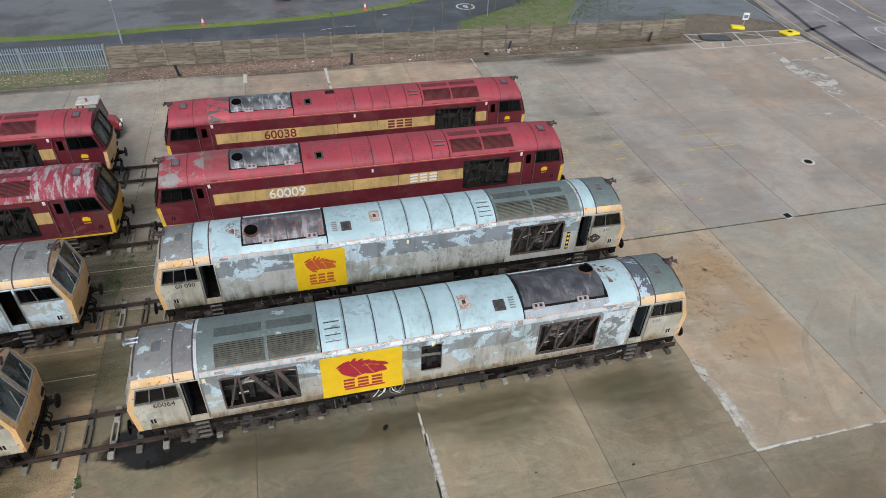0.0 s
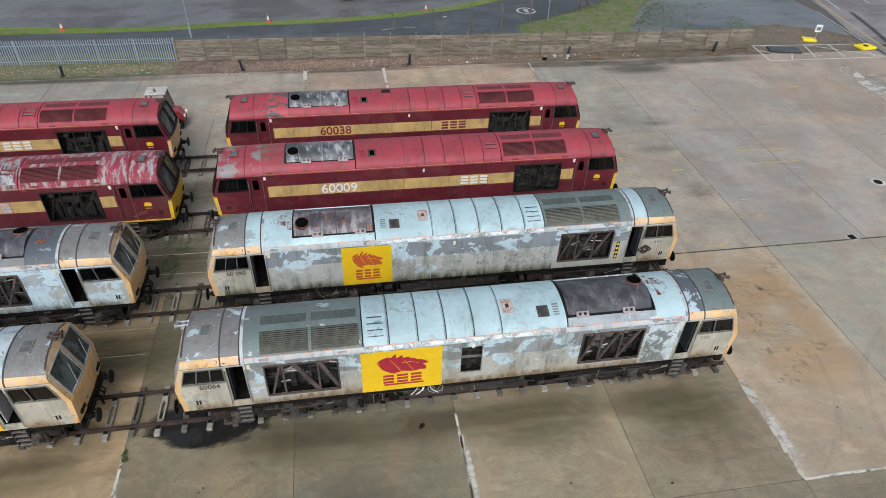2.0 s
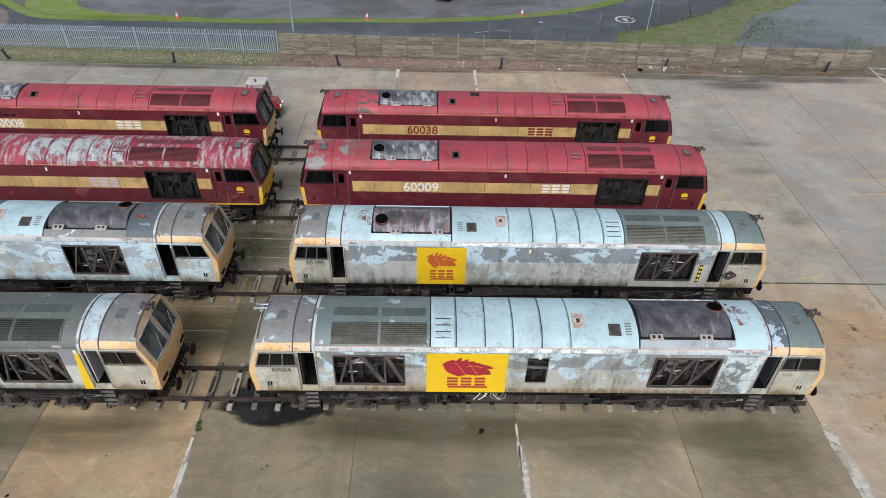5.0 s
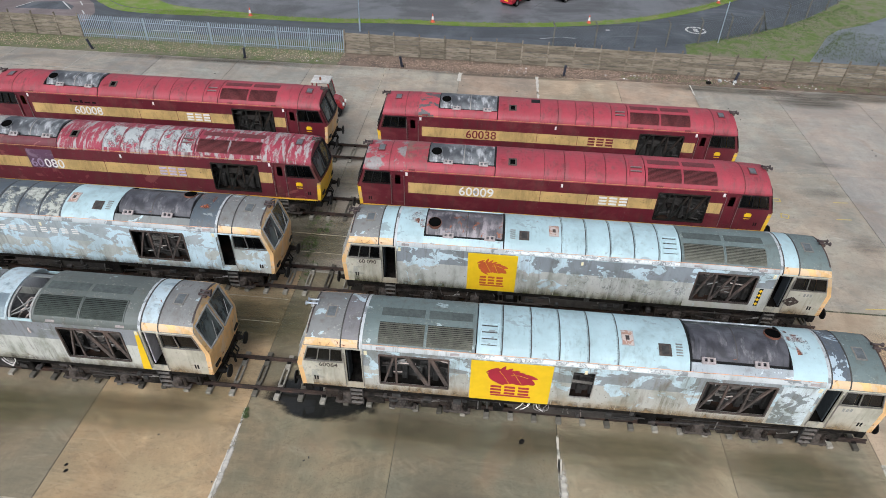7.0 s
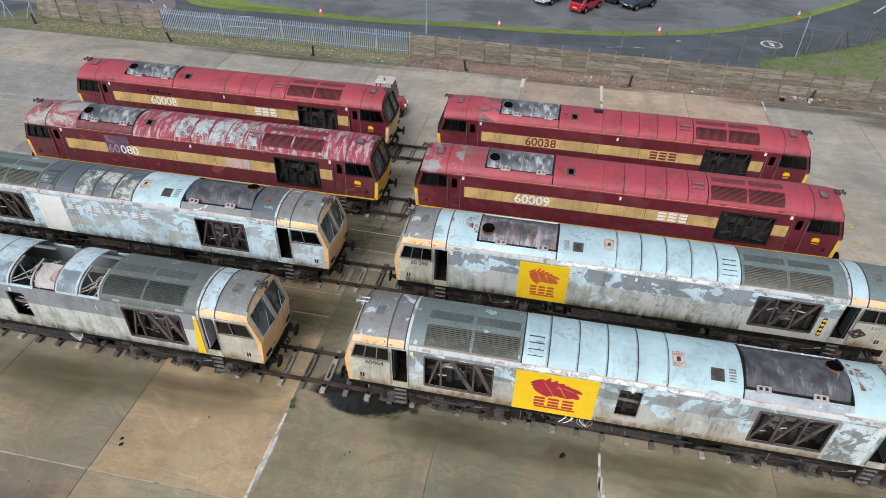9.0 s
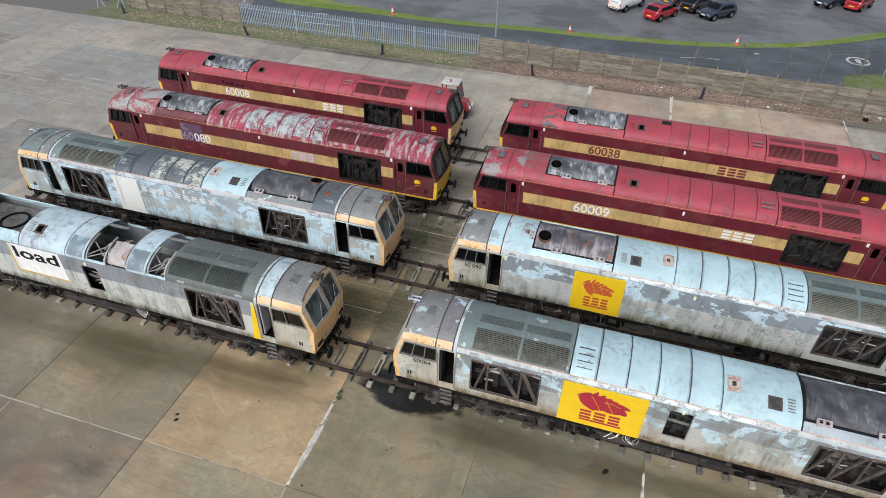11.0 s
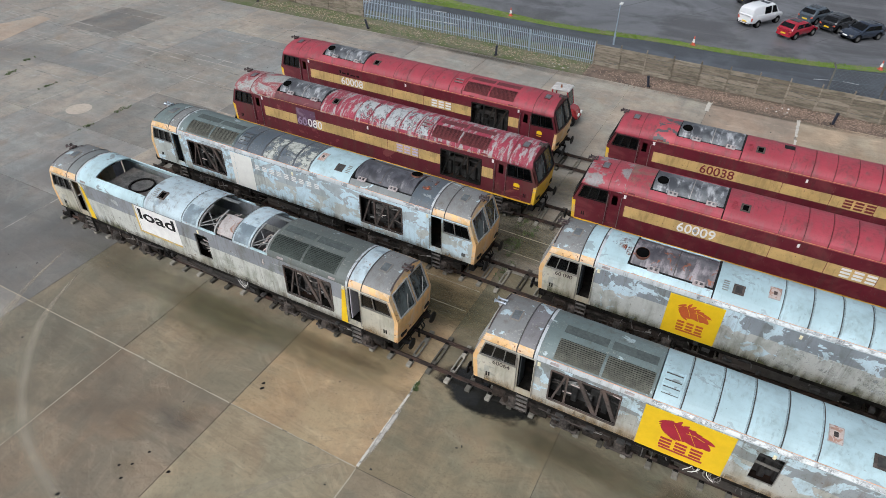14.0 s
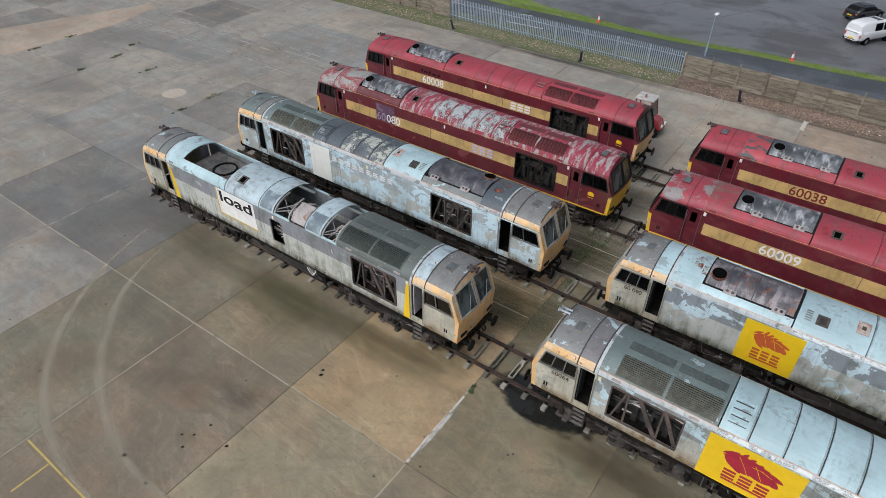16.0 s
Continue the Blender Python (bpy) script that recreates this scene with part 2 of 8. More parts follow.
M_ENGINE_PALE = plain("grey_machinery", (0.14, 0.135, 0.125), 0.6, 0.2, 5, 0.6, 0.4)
M_PIPE = plain("pale_lagged_pipe", (0.66, 0.56, 0.51), 0.7, 0, 6, 0.3)
def scorched(name, dark, mid, pale, pale_share, rust, seed):
    """Burnt sheet steel: soft soot clouds, streaks down the curve, pale scale and rust blooms."""
    m, nt, b, co = start_material(name, 0.5)
    s = (seed * 5.1, seed * 2.3, seed * 1.1)
    cloud, streak = tex_noise(nt, co, 1.3, 5, 0.55, 0.4, (1, 1, 1), s), tex_noise(nt, co, 1.7, 6, 0.6, 0.2, (2.2, 0.4, 0.4), s)
    scale, fine = tex_noise(nt, co, 1.5, 8, 0.62, 0.2, (1.5, 0.8, 0.8), (s[1], s[0], 2.0)), tex_noise(nt, co, 24, 6, 0.7, 0, (1, 1, 1), s)
    col = mix_rgb(nt, ramp(nt, cloud, 0.34, 0.66), dark, mid)
    col = mix_rgb(nt, math_node(nt, "MULTIPLY", ramp(nt, streak, 0.50, 0.64), 0.7), col, [c * 0.45 for c in dark])
    col = mix_rgb(nt, math_node(nt, "MULTIPLY", ramp(nt, math_node(nt, "ADD", math_node(nt, "MULTIPLY", scale, 0.6), math_node(nt, "MULTIPLY", streak, 0.4)), 0.55 - pale_share * 0.16, 0.68 - pale_share * 0.16), 0.85), col, pale)
    col = mix_rgb(nt, math_node(nt, "MULTIPLY", ramp(nt, fine, 0.5, 0.7), 0.5), col, dark)
    r = tex_noise(nt, co, 2.0, 8, 0.68, 0.6, (1.2, 1, 1), (s[2], s[1], 7.0))
    col = mix_rgb(nt, ramp(nt, r, 0.72 - rust * 0.3, 0.75 - rust * 0.3), col, mix_rgb(nt, fine, (0.13, 0.035, 0.018), (0.36, 0.13, 0.06)))
    nt.links.new(col, b.inputs["Base Color"])
    nt.links.new(math_node(nt, "ADD", 0.36, math_node(nt, "MULTIPLY", scale, 0.3)), b.inputs["Roughness"])
    bump(nt, b, math_node(nt, "ADD", math_node(nt, "MULTIPLY", fine, 0.2), cloud), 0.4, 0.015)
    return m


M_SILENCER = scorched("burnt_steel_silencer", (0.034, 0.033, 0.040), (0.105, 0.105, 0.120), (0.26, 0.25, 0.26), 0.25, 0.24, 2)
M_SILENCER_RUSTY = scorched("rust_streaked_silencer", (0.050, 0.046, 0.055), (0.15, 0.14, 0.15), (0.36, 0.32, 0.33), 0.42, 0.46, 21)
M_SILENCER_RED = scorched("scorched_silencer", (0.050, 0.053, 0.060), (0.16, 0.17, 0.18), (0.50, 0.51, 0.52), 0.42, 0.10, 4)


def glass_mat(name, tint, rough=0.08, clear=0.7):
    m, nt, b, co = start_material(name, rough)
    b.inputs["Base Color"].default_value = (*tint, 1)
    b.inputs["Transmission Weight"].default_value, b.inputs["IOR"].default_value = clear, 1.45
    n = tex_noise(nt, co, 5, 5)
    smear = tex_noise(nt, co, 1.7, 6, 0.6, 0.5, (1, 1, 0.5))
    nt.links.new(mix_rgb(nt, ramp(nt, smear, 0.38, 0.68), [c * 0.45 for c in tint], [min(1, c * 1.5) for c in tint]), b.inputs["Base Color"])
    nt.links.new(math_node(nt, "ADD", rough, math_node(nt, "MULTIPLY", n, 0.15)), b.inputs["Roughness"])
    return m


# dirt film whose grey-green tint also paints in reflected sky
M_WINDSCREEN = glass_mat("dirty_windscreen", (0.17, 0.20, 0.20), 0.10, 0.45)
M_CAB_GLASS = glass_mat("dark_cab_glass", (0.012, 0.013, 0.014))


# ---- setting: concrete yard, tracks ----
def concrete(name, base, wet=0.5, random_tint=0.25, scuffs=1.0, mottle=1.0):
    m, nt, b, co = start_material(name, 0.7)
    geo = nt.nodes.new("ShaderNodeNewGeometry").outputs["Position"]
    info = nt.nodes.new("ShaderNodeObjectInfo").outputs["Random"]
    big = tex_noise(nt, geo, 0.16, 5, 0.6, 0.5)
    mid = tex_noise(nt, geo, 0.9, 7, 0.65, 0.6)
    fine = tex_noise(nt, geo, 9, 8, 0.7)
    streak = tex_noise(nt, geo, 0.8, 6, 0.6, 0.3, (0.16, 1.3, 1))
    col = mix_rgb(nt, ramp(nt, big, 0.35, 0.65), [c * 0.82 for c in base], [c * 1.12 for c in base])
    warm = mix_rgb(nt, info, (0.84, 0.88, 0.90), (1.14, 1.06, 0.94))
    col = mix_rgb(nt, min(1.0, random_tint * 3), col, warm, "MULTIPLY")
    col = mix_rgb(nt, math_node(nt, "MULTIPLY", ramp(nt, mid, 0.42, 0.72), 0.5 * mottle), col, [c * 0.55 for c in base])
    col = mix_rgb(nt, math_node(nt, "MULTIPLY", ramp(nt, streak, 0.5, 0.75), 0.35 * mottle), col, [min(1, c * 1.35) for c in base])
    col = mix_rgb(nt, math_node(nt, "MULTIPLY", ramp(nt, fine, 0.48, 0.72), 0.5), col, [c * 0.6 for c in base])
    long_streak = tex_noise(nt, geo, 0.5, 7, 0.65, 0.2, (1.4, 0.12, 1), (3, 9, 0))
    col = mix_rgb(nt, math_node(nt, "MULTIPLY", ramp(nt, long_streak, 0.48, 0.68), 0.45 * mottle), col, [c * 0.6 for c in base])
    blot = tex_noise(nt, geo, 2.3, 8, 0.7, 0.3, (0.7, 1.3, 1), (17, 2, 0))
    col = mix_rgb(nt, math_node(nt, "MULTIPLY", ramp(nt, blot, 0.56, 0.70), 0.45 * mottle), col, [c * 0.45 for c in base])
    pale = tex_noise(nt, geo, 1.1, 8, 0.7, 0.4, (0.5, 1.2, 1), (8, 21, 0))
    col = mix_rgb(nt, math_node(nt, "MULTIPLY", ramp(nt, pale, 0.55, 0.72), 0.4 * mottle), col, [min(1, c * 1.5) for c in base])
    vor = nt.nodes.new("ShaderNodeTexVoronoi")
    vor.feature = "DISTANCE_TO_EDGE"
    vor.inputs["Scale"].default_value = 0.22
    wob = nt.nodes.new("ShaderNodeVectorMath")
    wob.operation = "MULTIPLY_ADD"
    wn_ = nt.nodes.new("ShaderNodeTexNoise")
    wn_.inputs["Scale"].default_value, wn_.inputs["Detail"].default_value = 0.9, 6
    nt.links.new(geo, wn_.inputs["Vector"])
    nt.links.new(wn_.outputs["Color"], wob.inputs[0])
    wob.inputs[1].default_value = (2.2, 2.2, 0)
    nt.links.new(geo, wob.inputs[2])
    nt.links.new(wob.outputs[0], vor.inputs["Vector"])
    crack = math_node(nt, "SUBTRACT", 1.0, ramp(nt, vor.outputs["Distance"], 0.001, 0.0045))
    crack = math_node(nt, "MULTIPLY", crack, ramp(nt, big, 0.47, 0.56))
    col = mix_rgb(nt, math_node(nt, "MULTIPLY", crack, 0.16), col, [c * 0.3 for c in base])
    for turn, lo, hi, amount, k in ((0.62, 0.51, 0.62, 0.30, 1.5), (-0.55, 0.52, 0.63, 0.30, 0.6), (1.35, 0.53, 0.64, 0.24, 1.4), (0.06, 0.48, 0.62, 0.36, 0.6), (0.02, 0.52, 0.64, 0.30, 1.35)):
        scuff = tex_noise(nt, geo, 2.2, 8, 0.68, 0.35, (0.28, 1.7, 1), (turn * 40, 3, 0), turn)
        patch_ = tex_noise(nt, geo, 0.28, 4, 0.55, 0.4, (1, 1, 1), (turn * 25, 9, 0))
        scuff = math_node(nt, "MULTIPLY", ramp(nt, scuff, lo, hi), ramp(nt, patch_, 0.42, 0.58))
        col = mix_rgb(nt, math_node(nt, "MULTIPLY", scuff, amount * (0.75 if k > 1 else 1.3) * scuffs), col, [min(1, c * k) for c in base])
    dabs = tex_noise(nt, geo, 3.6, 9, 0.75, 0.5, (1, 0.8, 1), (41, 6, 0))
    col = mix_rgb(nt, math_node(nt, "MULTIPLY", ramp(nt, dabs, 0.57, 0.70), 0.55), col, [c * 0.5 for c in base])
    hue = tex_noise(nt, geo, 0.42, 6, 0.6, 0.6, (1, 1, 1), (13, 41, 0))
    col = mix_rgb(nt, 0.5, col, mix_rgb(nt, ramp(nt, hue, 0.36, 0.64), (0.90, 0.99, 1.02), (1.10, 1.0, 0.93)), "MULTIPLY")
    speck = tex_noise(nt, geo, 5.5, 6, 0.75, 0.2, (1, 1, 1), (2, 5, 0))
    col = mix_rgb(nt, math_node(nt, "MULTIPLY", ramp(nt, speck, 0.60, 0.68), 0.55), col, [c * 0.4 for c in base])
    rust = tex_noise(nt, geo, 0.33, 6, 0.6, 0.8, (1, 1, 1), (31, 7, 0))
    col = mix_rgb(nt, math_node(nt, "MULTIPLY", ramp(nt, rust, 0.56, 0.72), 0.35), col, (0.28, 0.19, 0.12))
    w = tex_noise(nt, geo, 0.13, 5, 0.6, 0.8, (0.8, 1.2, 1), (5, 11, 0))
    w = math_node(nt, "MULTIPLY", ramp(nt, w, 0.62 - wet * 0.3, 0.80 - wet * 0.3), 1.0)
    col = mix_rgb(nt, math_node(nt, "MULTIPLY", w, 0.55), col, [c * 0.42 for c in base])
    nt.links.new(col, b.inputs["Base Color"])
    r = math_node(nt, "SUBTRACT", 0.78, math_node(nt, "MULTIPLY", w, 0.40))
    nt.links.new(math_node(nt, "ADD", r, math_node(nt, "MULTIPLY", fine, 0.1)), b.inputs["Roughness"])
    bump(nt, b, math_node(nt, "ADD", fine, math_node(nt, "MULTIPLY", mid, 0.7)), 0.25, 0.006)
    return m


M_SLAB = concrete("damp_yard_concrete", (0.288, 0.239, 0.165), 0.4)
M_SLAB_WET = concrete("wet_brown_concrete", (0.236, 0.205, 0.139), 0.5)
M_SLAB_OLIVE = concrete("olive_brown_concrete", (0.351, 0.292, 0.196), 0.4)
M_SLAB_BROWN = concrete("rusty_brown_concrete", (0.405, 0.308, 0.192), 0.2)
M_SLAB_TAN = concrete("tan_yard_concrete", (0.50, 0.395, 0.285), 0.2, scuffs=0.55)
M_SLAB_PALE = concrete("pale_grey_concrete", (0.39, 0.352, 0.290), 0.2, scuffs=0.3, mottle=0.6)
M_SLAB_MAUVE = concrete("mauve_grey_concrete", (0.388, 0.348, 0.313), 0.2, scuffs=0.3, mottle=0.6)
M_SLAB_TOP = concrete("dusty_grey_brown_concrete", (0.388, 0.352, 0.302), 0.25, scuffs=0.55)
M_SLAB_PINK = concrete("pinkish_brown_concrete", (0.395, 0.333, 0.28), 0.1, scuffs=0.3, mottle=0.6)
M_SLAB_FAR = concrete("streaky_grey_concrete", (0.332, 0.313, 0.288), 0.45, 0.33, scuffs=0.55)
M_SLAB_FAR_DARK = concrete("stained_grey_concrete", (0.255, 0.243, 0.226), 0.6, 0.33, scuffs=0.55)
M_SLAB_FAR_PALE = concrete("washed_grey_concrete", (0.34, 0.318, 0.288), 0.3, 0.33, scuffs=0.55)
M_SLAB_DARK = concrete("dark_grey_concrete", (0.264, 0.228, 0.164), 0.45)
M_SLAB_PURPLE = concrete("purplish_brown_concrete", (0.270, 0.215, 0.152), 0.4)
M_SLAB_RUST = concrete("rusty_dusted_concrete", (0.425, 0.332, 0.258), 0.25, scuffs=0.5)
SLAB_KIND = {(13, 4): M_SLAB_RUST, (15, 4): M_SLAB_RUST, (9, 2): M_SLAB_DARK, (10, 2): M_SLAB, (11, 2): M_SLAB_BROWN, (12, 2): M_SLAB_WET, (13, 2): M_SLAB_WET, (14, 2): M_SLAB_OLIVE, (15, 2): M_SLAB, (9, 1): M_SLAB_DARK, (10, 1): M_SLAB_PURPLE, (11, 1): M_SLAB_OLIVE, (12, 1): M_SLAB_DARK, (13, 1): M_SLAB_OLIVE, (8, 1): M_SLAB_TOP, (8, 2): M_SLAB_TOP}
M_JOINT = plain("dark_joint_filler", (0.10, 0.09, 0.07), 0.85, 0, 3, 0.5)
M_PALE_JOINT = plain("pale_joint_mortar", (0.52, 0.50, 0.45), 0.8, 0, 4, 0.3)


def ground_sheet():
    m, nt, b, co = start_material("ground_beyond", 0.85)
    n, n2 = tex_noise(nt, co, 0.05, 6), tex_noise(nt, co, 1.5, 6)
    c = mix_rgb(nt, ramp(nt, n, 0.4, 0.6), (0.105, 0.10, 0.09), (0.15, 0.145, 0.13))
    c = mix_rgb(nt, math_node(nt, "MULTIPLY", n2, 0.4), c, (0.07, 0.065, 0.055))
    nt.links.new(c, b.inputs["Base Color"])
    bm = bmesh.new()
    box(bm, -1500, 1500, -1500, 1500, -0.6, -0.06)
    tagged(part("ground", bm, m), "dark damp ground reaching to the horizon", "ground", kind="structure")


ground_sheet()

SLAB_X = [-75.9, -69.8, -63.7, -57.6, -51.5, -45.4, -39.3, -33.2, -27.1, -20.9, -14.6, -8.5, -2.58, 3.35, 9.33, 15.47, 21.05, 27.15, 33.0, 39.1, 46.35, 52.85]
SLAB_Y = [-31.5, -18.7, -6.05, 6.55, 19.1, 31.6]
yard = thing("pavement", "worn damp concrete yard slabs with stained joints", "pavement", kind="structure")


def slab_mesh(w, d, mat):
    bm = bmesh.new()
    box(bm, 0, w, 0, d, -0.16, 0.0, 0.012)
    return mesh_of(bm, "slab", mat)


def yard_slabs():
    base = bmesh.new()
    box(base, SLAB_X[0], SLAB_X[-1], SLAB_Y[0], SLAB_Y[-1], -0.3, -0.022)
    part("joint_filler", base, M_JOINT, yard, "dark joint filler between slabs")
    rnd = random.Random(4)
    for i, (x0, x1) in enumerate(zip(SLAB_X, SLAB_X[1:])):
        for j, (y0, y1) in enumerate(zip(SLAB_Y, SLAB_Y[1:])):
            if (i, j) in SLAB_KIND:
                mat = SLAB_KIND[i, j]
            elif (i, j) in ((16, 2), (14, 4), (17, 1)):
                mat = M_SLAB_TAN
            elif i >= 19:
                mat = M_SLAB_PINK
            elif i >= 17:
                mat = M_SLAB_PALE if j <= 2 else M_SLAB_MAUVE
            elif j >= 3 and i > 7:
                mat = M_SLAB_TOP
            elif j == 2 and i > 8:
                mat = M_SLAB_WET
            elif i <= 8:
                mat = M_SLAB_FAR
            else:
                mat = M_SLAB
            g = 0.022
            rows = [(y0, y1)] if i > 8 else [(y0, (y0 + y1) / 2), ((y0 + y1) / 2, y1)]
            for ya, yb in rows:
                m = mat if len(rows) == 1 else rnd.choice((M_SLAB_FAR, M_SLAB_FAR, M_SLAB_FAR_DARK, M_SLAB_FAR_PALE))
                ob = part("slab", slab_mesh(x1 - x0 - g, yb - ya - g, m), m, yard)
                ob.matrix_basis = pose(x0 + g / 2, ya + g / 2, rnd.uniform(-0.006, 0.004))


RAIL_TOP = 0.30
SLEEPER = bmesh.new()
for sy in (-1, 1):
    box(SLEEPER, -0.105, 0.105, sy * 1.13, sy * 0.42, 0.002, 0.145, 0.02)
for sx in (-1, 1):
    box(SLEEPER, sx * 0.125, sx * 0.06, -0.43, 0.43, 0.002, 0.125, 0.01)
SLEEPER = mesh_of(SLEEPER, "sleeper", M_SLEEPER)


def rail_mesh(length):
    bm = bmesh.new()
    prof = [(-0.07, 0.145), (0.07, 0.145), (0.07, 0.157), (0.012, 0.175), (0.012, 0.262), (0.036, 0.272), (0.036, 0.295), (0.028, 0.30), (-0.028, 0.30), (-0.036, 0.295), (-0.036, 0.272), (-0.012, 0.262), (-0.012, 0.175), (-0.07, 0.157)]
    ends = [[bm.verts.new((x, y, z)) for y, z in prof] for x in (0, length)]
    for k in range(len(prof)):
        q = (k + 1) % len(prof)
        bm.faces.new((ends[0][k], ends[0][q], ends[1][q], ends[1][k]))
    bm.faces.new(ends[0])
    bm.faces.new(ends[1])
    return mesh_of(bm, "rail", M_RAIL)


CHAIR = bmesh.new()
box(CHAIR, -0.09, 0.09, -0.13, 0.13, 0.142, 0.168, 0.01)
for sy in (-1, 1):
    box(CHAIR, -0.05, 0.05, sy * 0.055, sy * 0.11, 0.16, 0.205, 0.012)
CHAIR = mesh_of(CHAIR, "rail_chair", M_DARK)


def railway_track(xa, xb, yc, label):
    t = thing("railway_track", label, "track", pose(0, yc, 0), "sidings", "structure")
    for sy in (-0.7535, 0.7535):
        part("rail", rail_mesh(xb - xa), M_RAIL, t).matrix_basis = pose(xa, sy, 0)
    n = int((xb - xa - 0.3) / 0.91)
    rnd = random.Random(int(yc * 10))
    for k in range(n + 1):
        x = xa + 0.2 + 0.91 * k
        s = part("sleeper", SLEEPER, M_SLEEPER, t)
        s.matrix_basis = pose(x, rnd.uniform(-0.05, 0.05), 0, 0, 0, rnd.uniform(-1.2, 1.2))
        for sy in (-0.7535, 0.7535):
            part("rail_chair", CHAIR, M_DARK, s).matrix_basis = pose(0, sy, 0)


TRACK_Y = (0.0, 5.9, 11.87, 17.87)
for yc, xa, xb in zip(TRACK_Y, (-25.4, -25.0, -24.4, -25.4), (20.75, 21.0, 20.6, 20.5)):
    railway_track(xa, xb, yc, "rusty railway track on short concrete sleepers laid over the yard")

# ---- locomotives ----
LEN, HALF, CANT, RISE, FLOOR = 19.9, 1.32, 3.55, 0.70, 1.45


def nose(z):
    """How far the cab end stands out beyond the cantrail corner."""
    if z >= 2.58:
        return 0.34 * (1 - min(1.6, (z - 2.58) / 1.0))
    return 0.34 - 0.08 * (2.58 - z) / 1.13


def lean(x, z):
    """Bends the plan's x near both cab ends to the raked nose."""
    if x < 1.4:
        return x - nose(z) * (1 - x / 1.4)
    if x > LEN - 1.4:
        return x + nose(z) * (1 - (LEN - x) / 1.4)
    return x


def sheet(bm, xs, zs, y, thick, holes):
    """An upright panel with openings, with real thickness."""
    grid = {(i, k): bm.verts.new((lean(x, z), y, z)) for i, x in enumerate(xs) for k, z in enumerate(zs)}
    faces = []
    for i in range(len(xs) - 1):
        for k in range(len(zs) - 1):
            cx, cz = (xs[i] + xs[i + 1]) / 2, (zs[k] + zs[k + 1]) / 2
            if any(a < cx < b and c < cz < d for a, b, c, d in holes):
                continue
            faces.append(bm.faces.new((grid[i, k], grid[i + 1, k], grid[i + 1, k + 1], grid[i, k + 1])))
    for v in [v for v in grid.values() if not v.link_faces]:
        bm.verts.remove(v)
    ext = bmesh.ops.extrude_face_region(bm, geom=faces)["geom"]
    bmesh.ops.translate(bm, verts=[v for v in ext if isinstance(v, bmesh.types.BMVert)], vec=(0, thick, 0))


def cuts(lo, hi, holes, axis, step):
    vals = {lo, hi}
    for h in holes:
        vals |= {min(hi, max(lo, h[2 * axis])), min(hi, max(lo, h[2 * axis + 1]))}
    vals = sorted(vals)
    out = []
    for a, b in zip(vals, vals[1:]):
        n = max(1, round((b - a) / step))
        out += [a + (b - a) * i / n for i in range(n)]
    return out + [hi]


def arc(th, grow=0.0, rise=RISE):
    return -(HALF + grow) * math.cos(th), CANT + (rise + grow) * math.sin(th)


def front_drop(x):
    """The roof's crown comes down a little towards each cab end."""
    e = min(x, LEN - x)
    return 0.86 + 0.14 * min(1.0, max(0.0, e / 1.9)) ** 0.7


def front_bow(x, th):
    e = min(x, LEN - x)
    z = CANT + RISE * 0.86 * math.sin(th)
    k = (0.10 * math.sin(th) ** 2 + nose(z)) * max(0.0, 1 - e / 1.0)
    return -k if x < LEN / 2 else k


def roof_piece(bm, x0, x1, t0, t1, grow=0.0, thick=0.05, seg=None):
    """A curved roof sheet between two positions along the body and two angles round it (degrees)."""
    n = seg or max(2, round((t1 - t0) / 9))
    nx = max(1, round((x1 - x0) / 0.5))
    rows = []
    for off in (grow, grow - thick):
        rows.append([[None] * (n + 1) for _ in range(nx + 1)])
        for i in range(nx + 1):
            x = x0 + (x1 - x0) * i / nx
            for k in range(n + 1):
                th = radians(t0 + (t1 - t0) * k / n)
                y, z = arc(th, off, RISE * front_drop(x))
                rows[-1][i][k] = bm.verts.new((x + front_bow(x, th), y, z))
    for r, flip in ((rows[0], False), (rows[1], True)):
        for i in range(nx):
            for k in range(n):
                q = (r[i][k], r[i + 1][k], r[i + 1][k + 1], r[i][k + 1])
                bm.faces.new(q[::-1] if flip else q)
    a, b = rows
    for i in range(nx):
        bm.faces.new((a[i][0], b[i][0], b[i + 1][0], a[i + 1][0]))
        bm.faces.new((a[i][n], a[i + 1][n], b[i + 1][n], b[i][n]))
    for k in range(n):
        bm.faces.new((a[0][k], a[0][k + 1], b[0][k + 1], b[0][k]))
        bm.faces.new((a[nx][k], b[nx][k], b[nx][k + 1], a[nx][k + 1]))


def barrel(bm, x0, x1, half=0.90, foot=3.74, top=4.35, n=20, power=2.0):
    """A rounded drum lying along the roof, steeper at its feet than the roof sheets."""
    ends = []
    for x in (x0, x0 + 0.05, x1 - 0.05, x1):
        k = 0.985 if x in (x0, x1) else 1.0
        ring = []
        for i in range(n + 1):
            u = math.cos(math.pi * (1 - i / n))
            ring.append(bm.verts.new((x, half * k * u, foot + (top * k + foot * (1 - k) - foot) * (1 - abs(u) ** power) ** (1 / power))))
        ring += [bm.verts.new((x, half * k, foot - 0.12)), bm.verts.new((x, -half * k, foot - 0.12))]
        ends.append(ring)
    m = n + 3
    for a, b in zip(ends, ends[1:]):
        for i in range(m):
            bm.faces.new((a[i], a[(i + 1) % m], b[(i + 1) % m], b[i]))
    bm.faces.new(ends[0][::-1])
    bm.faces.new(ends[-1])


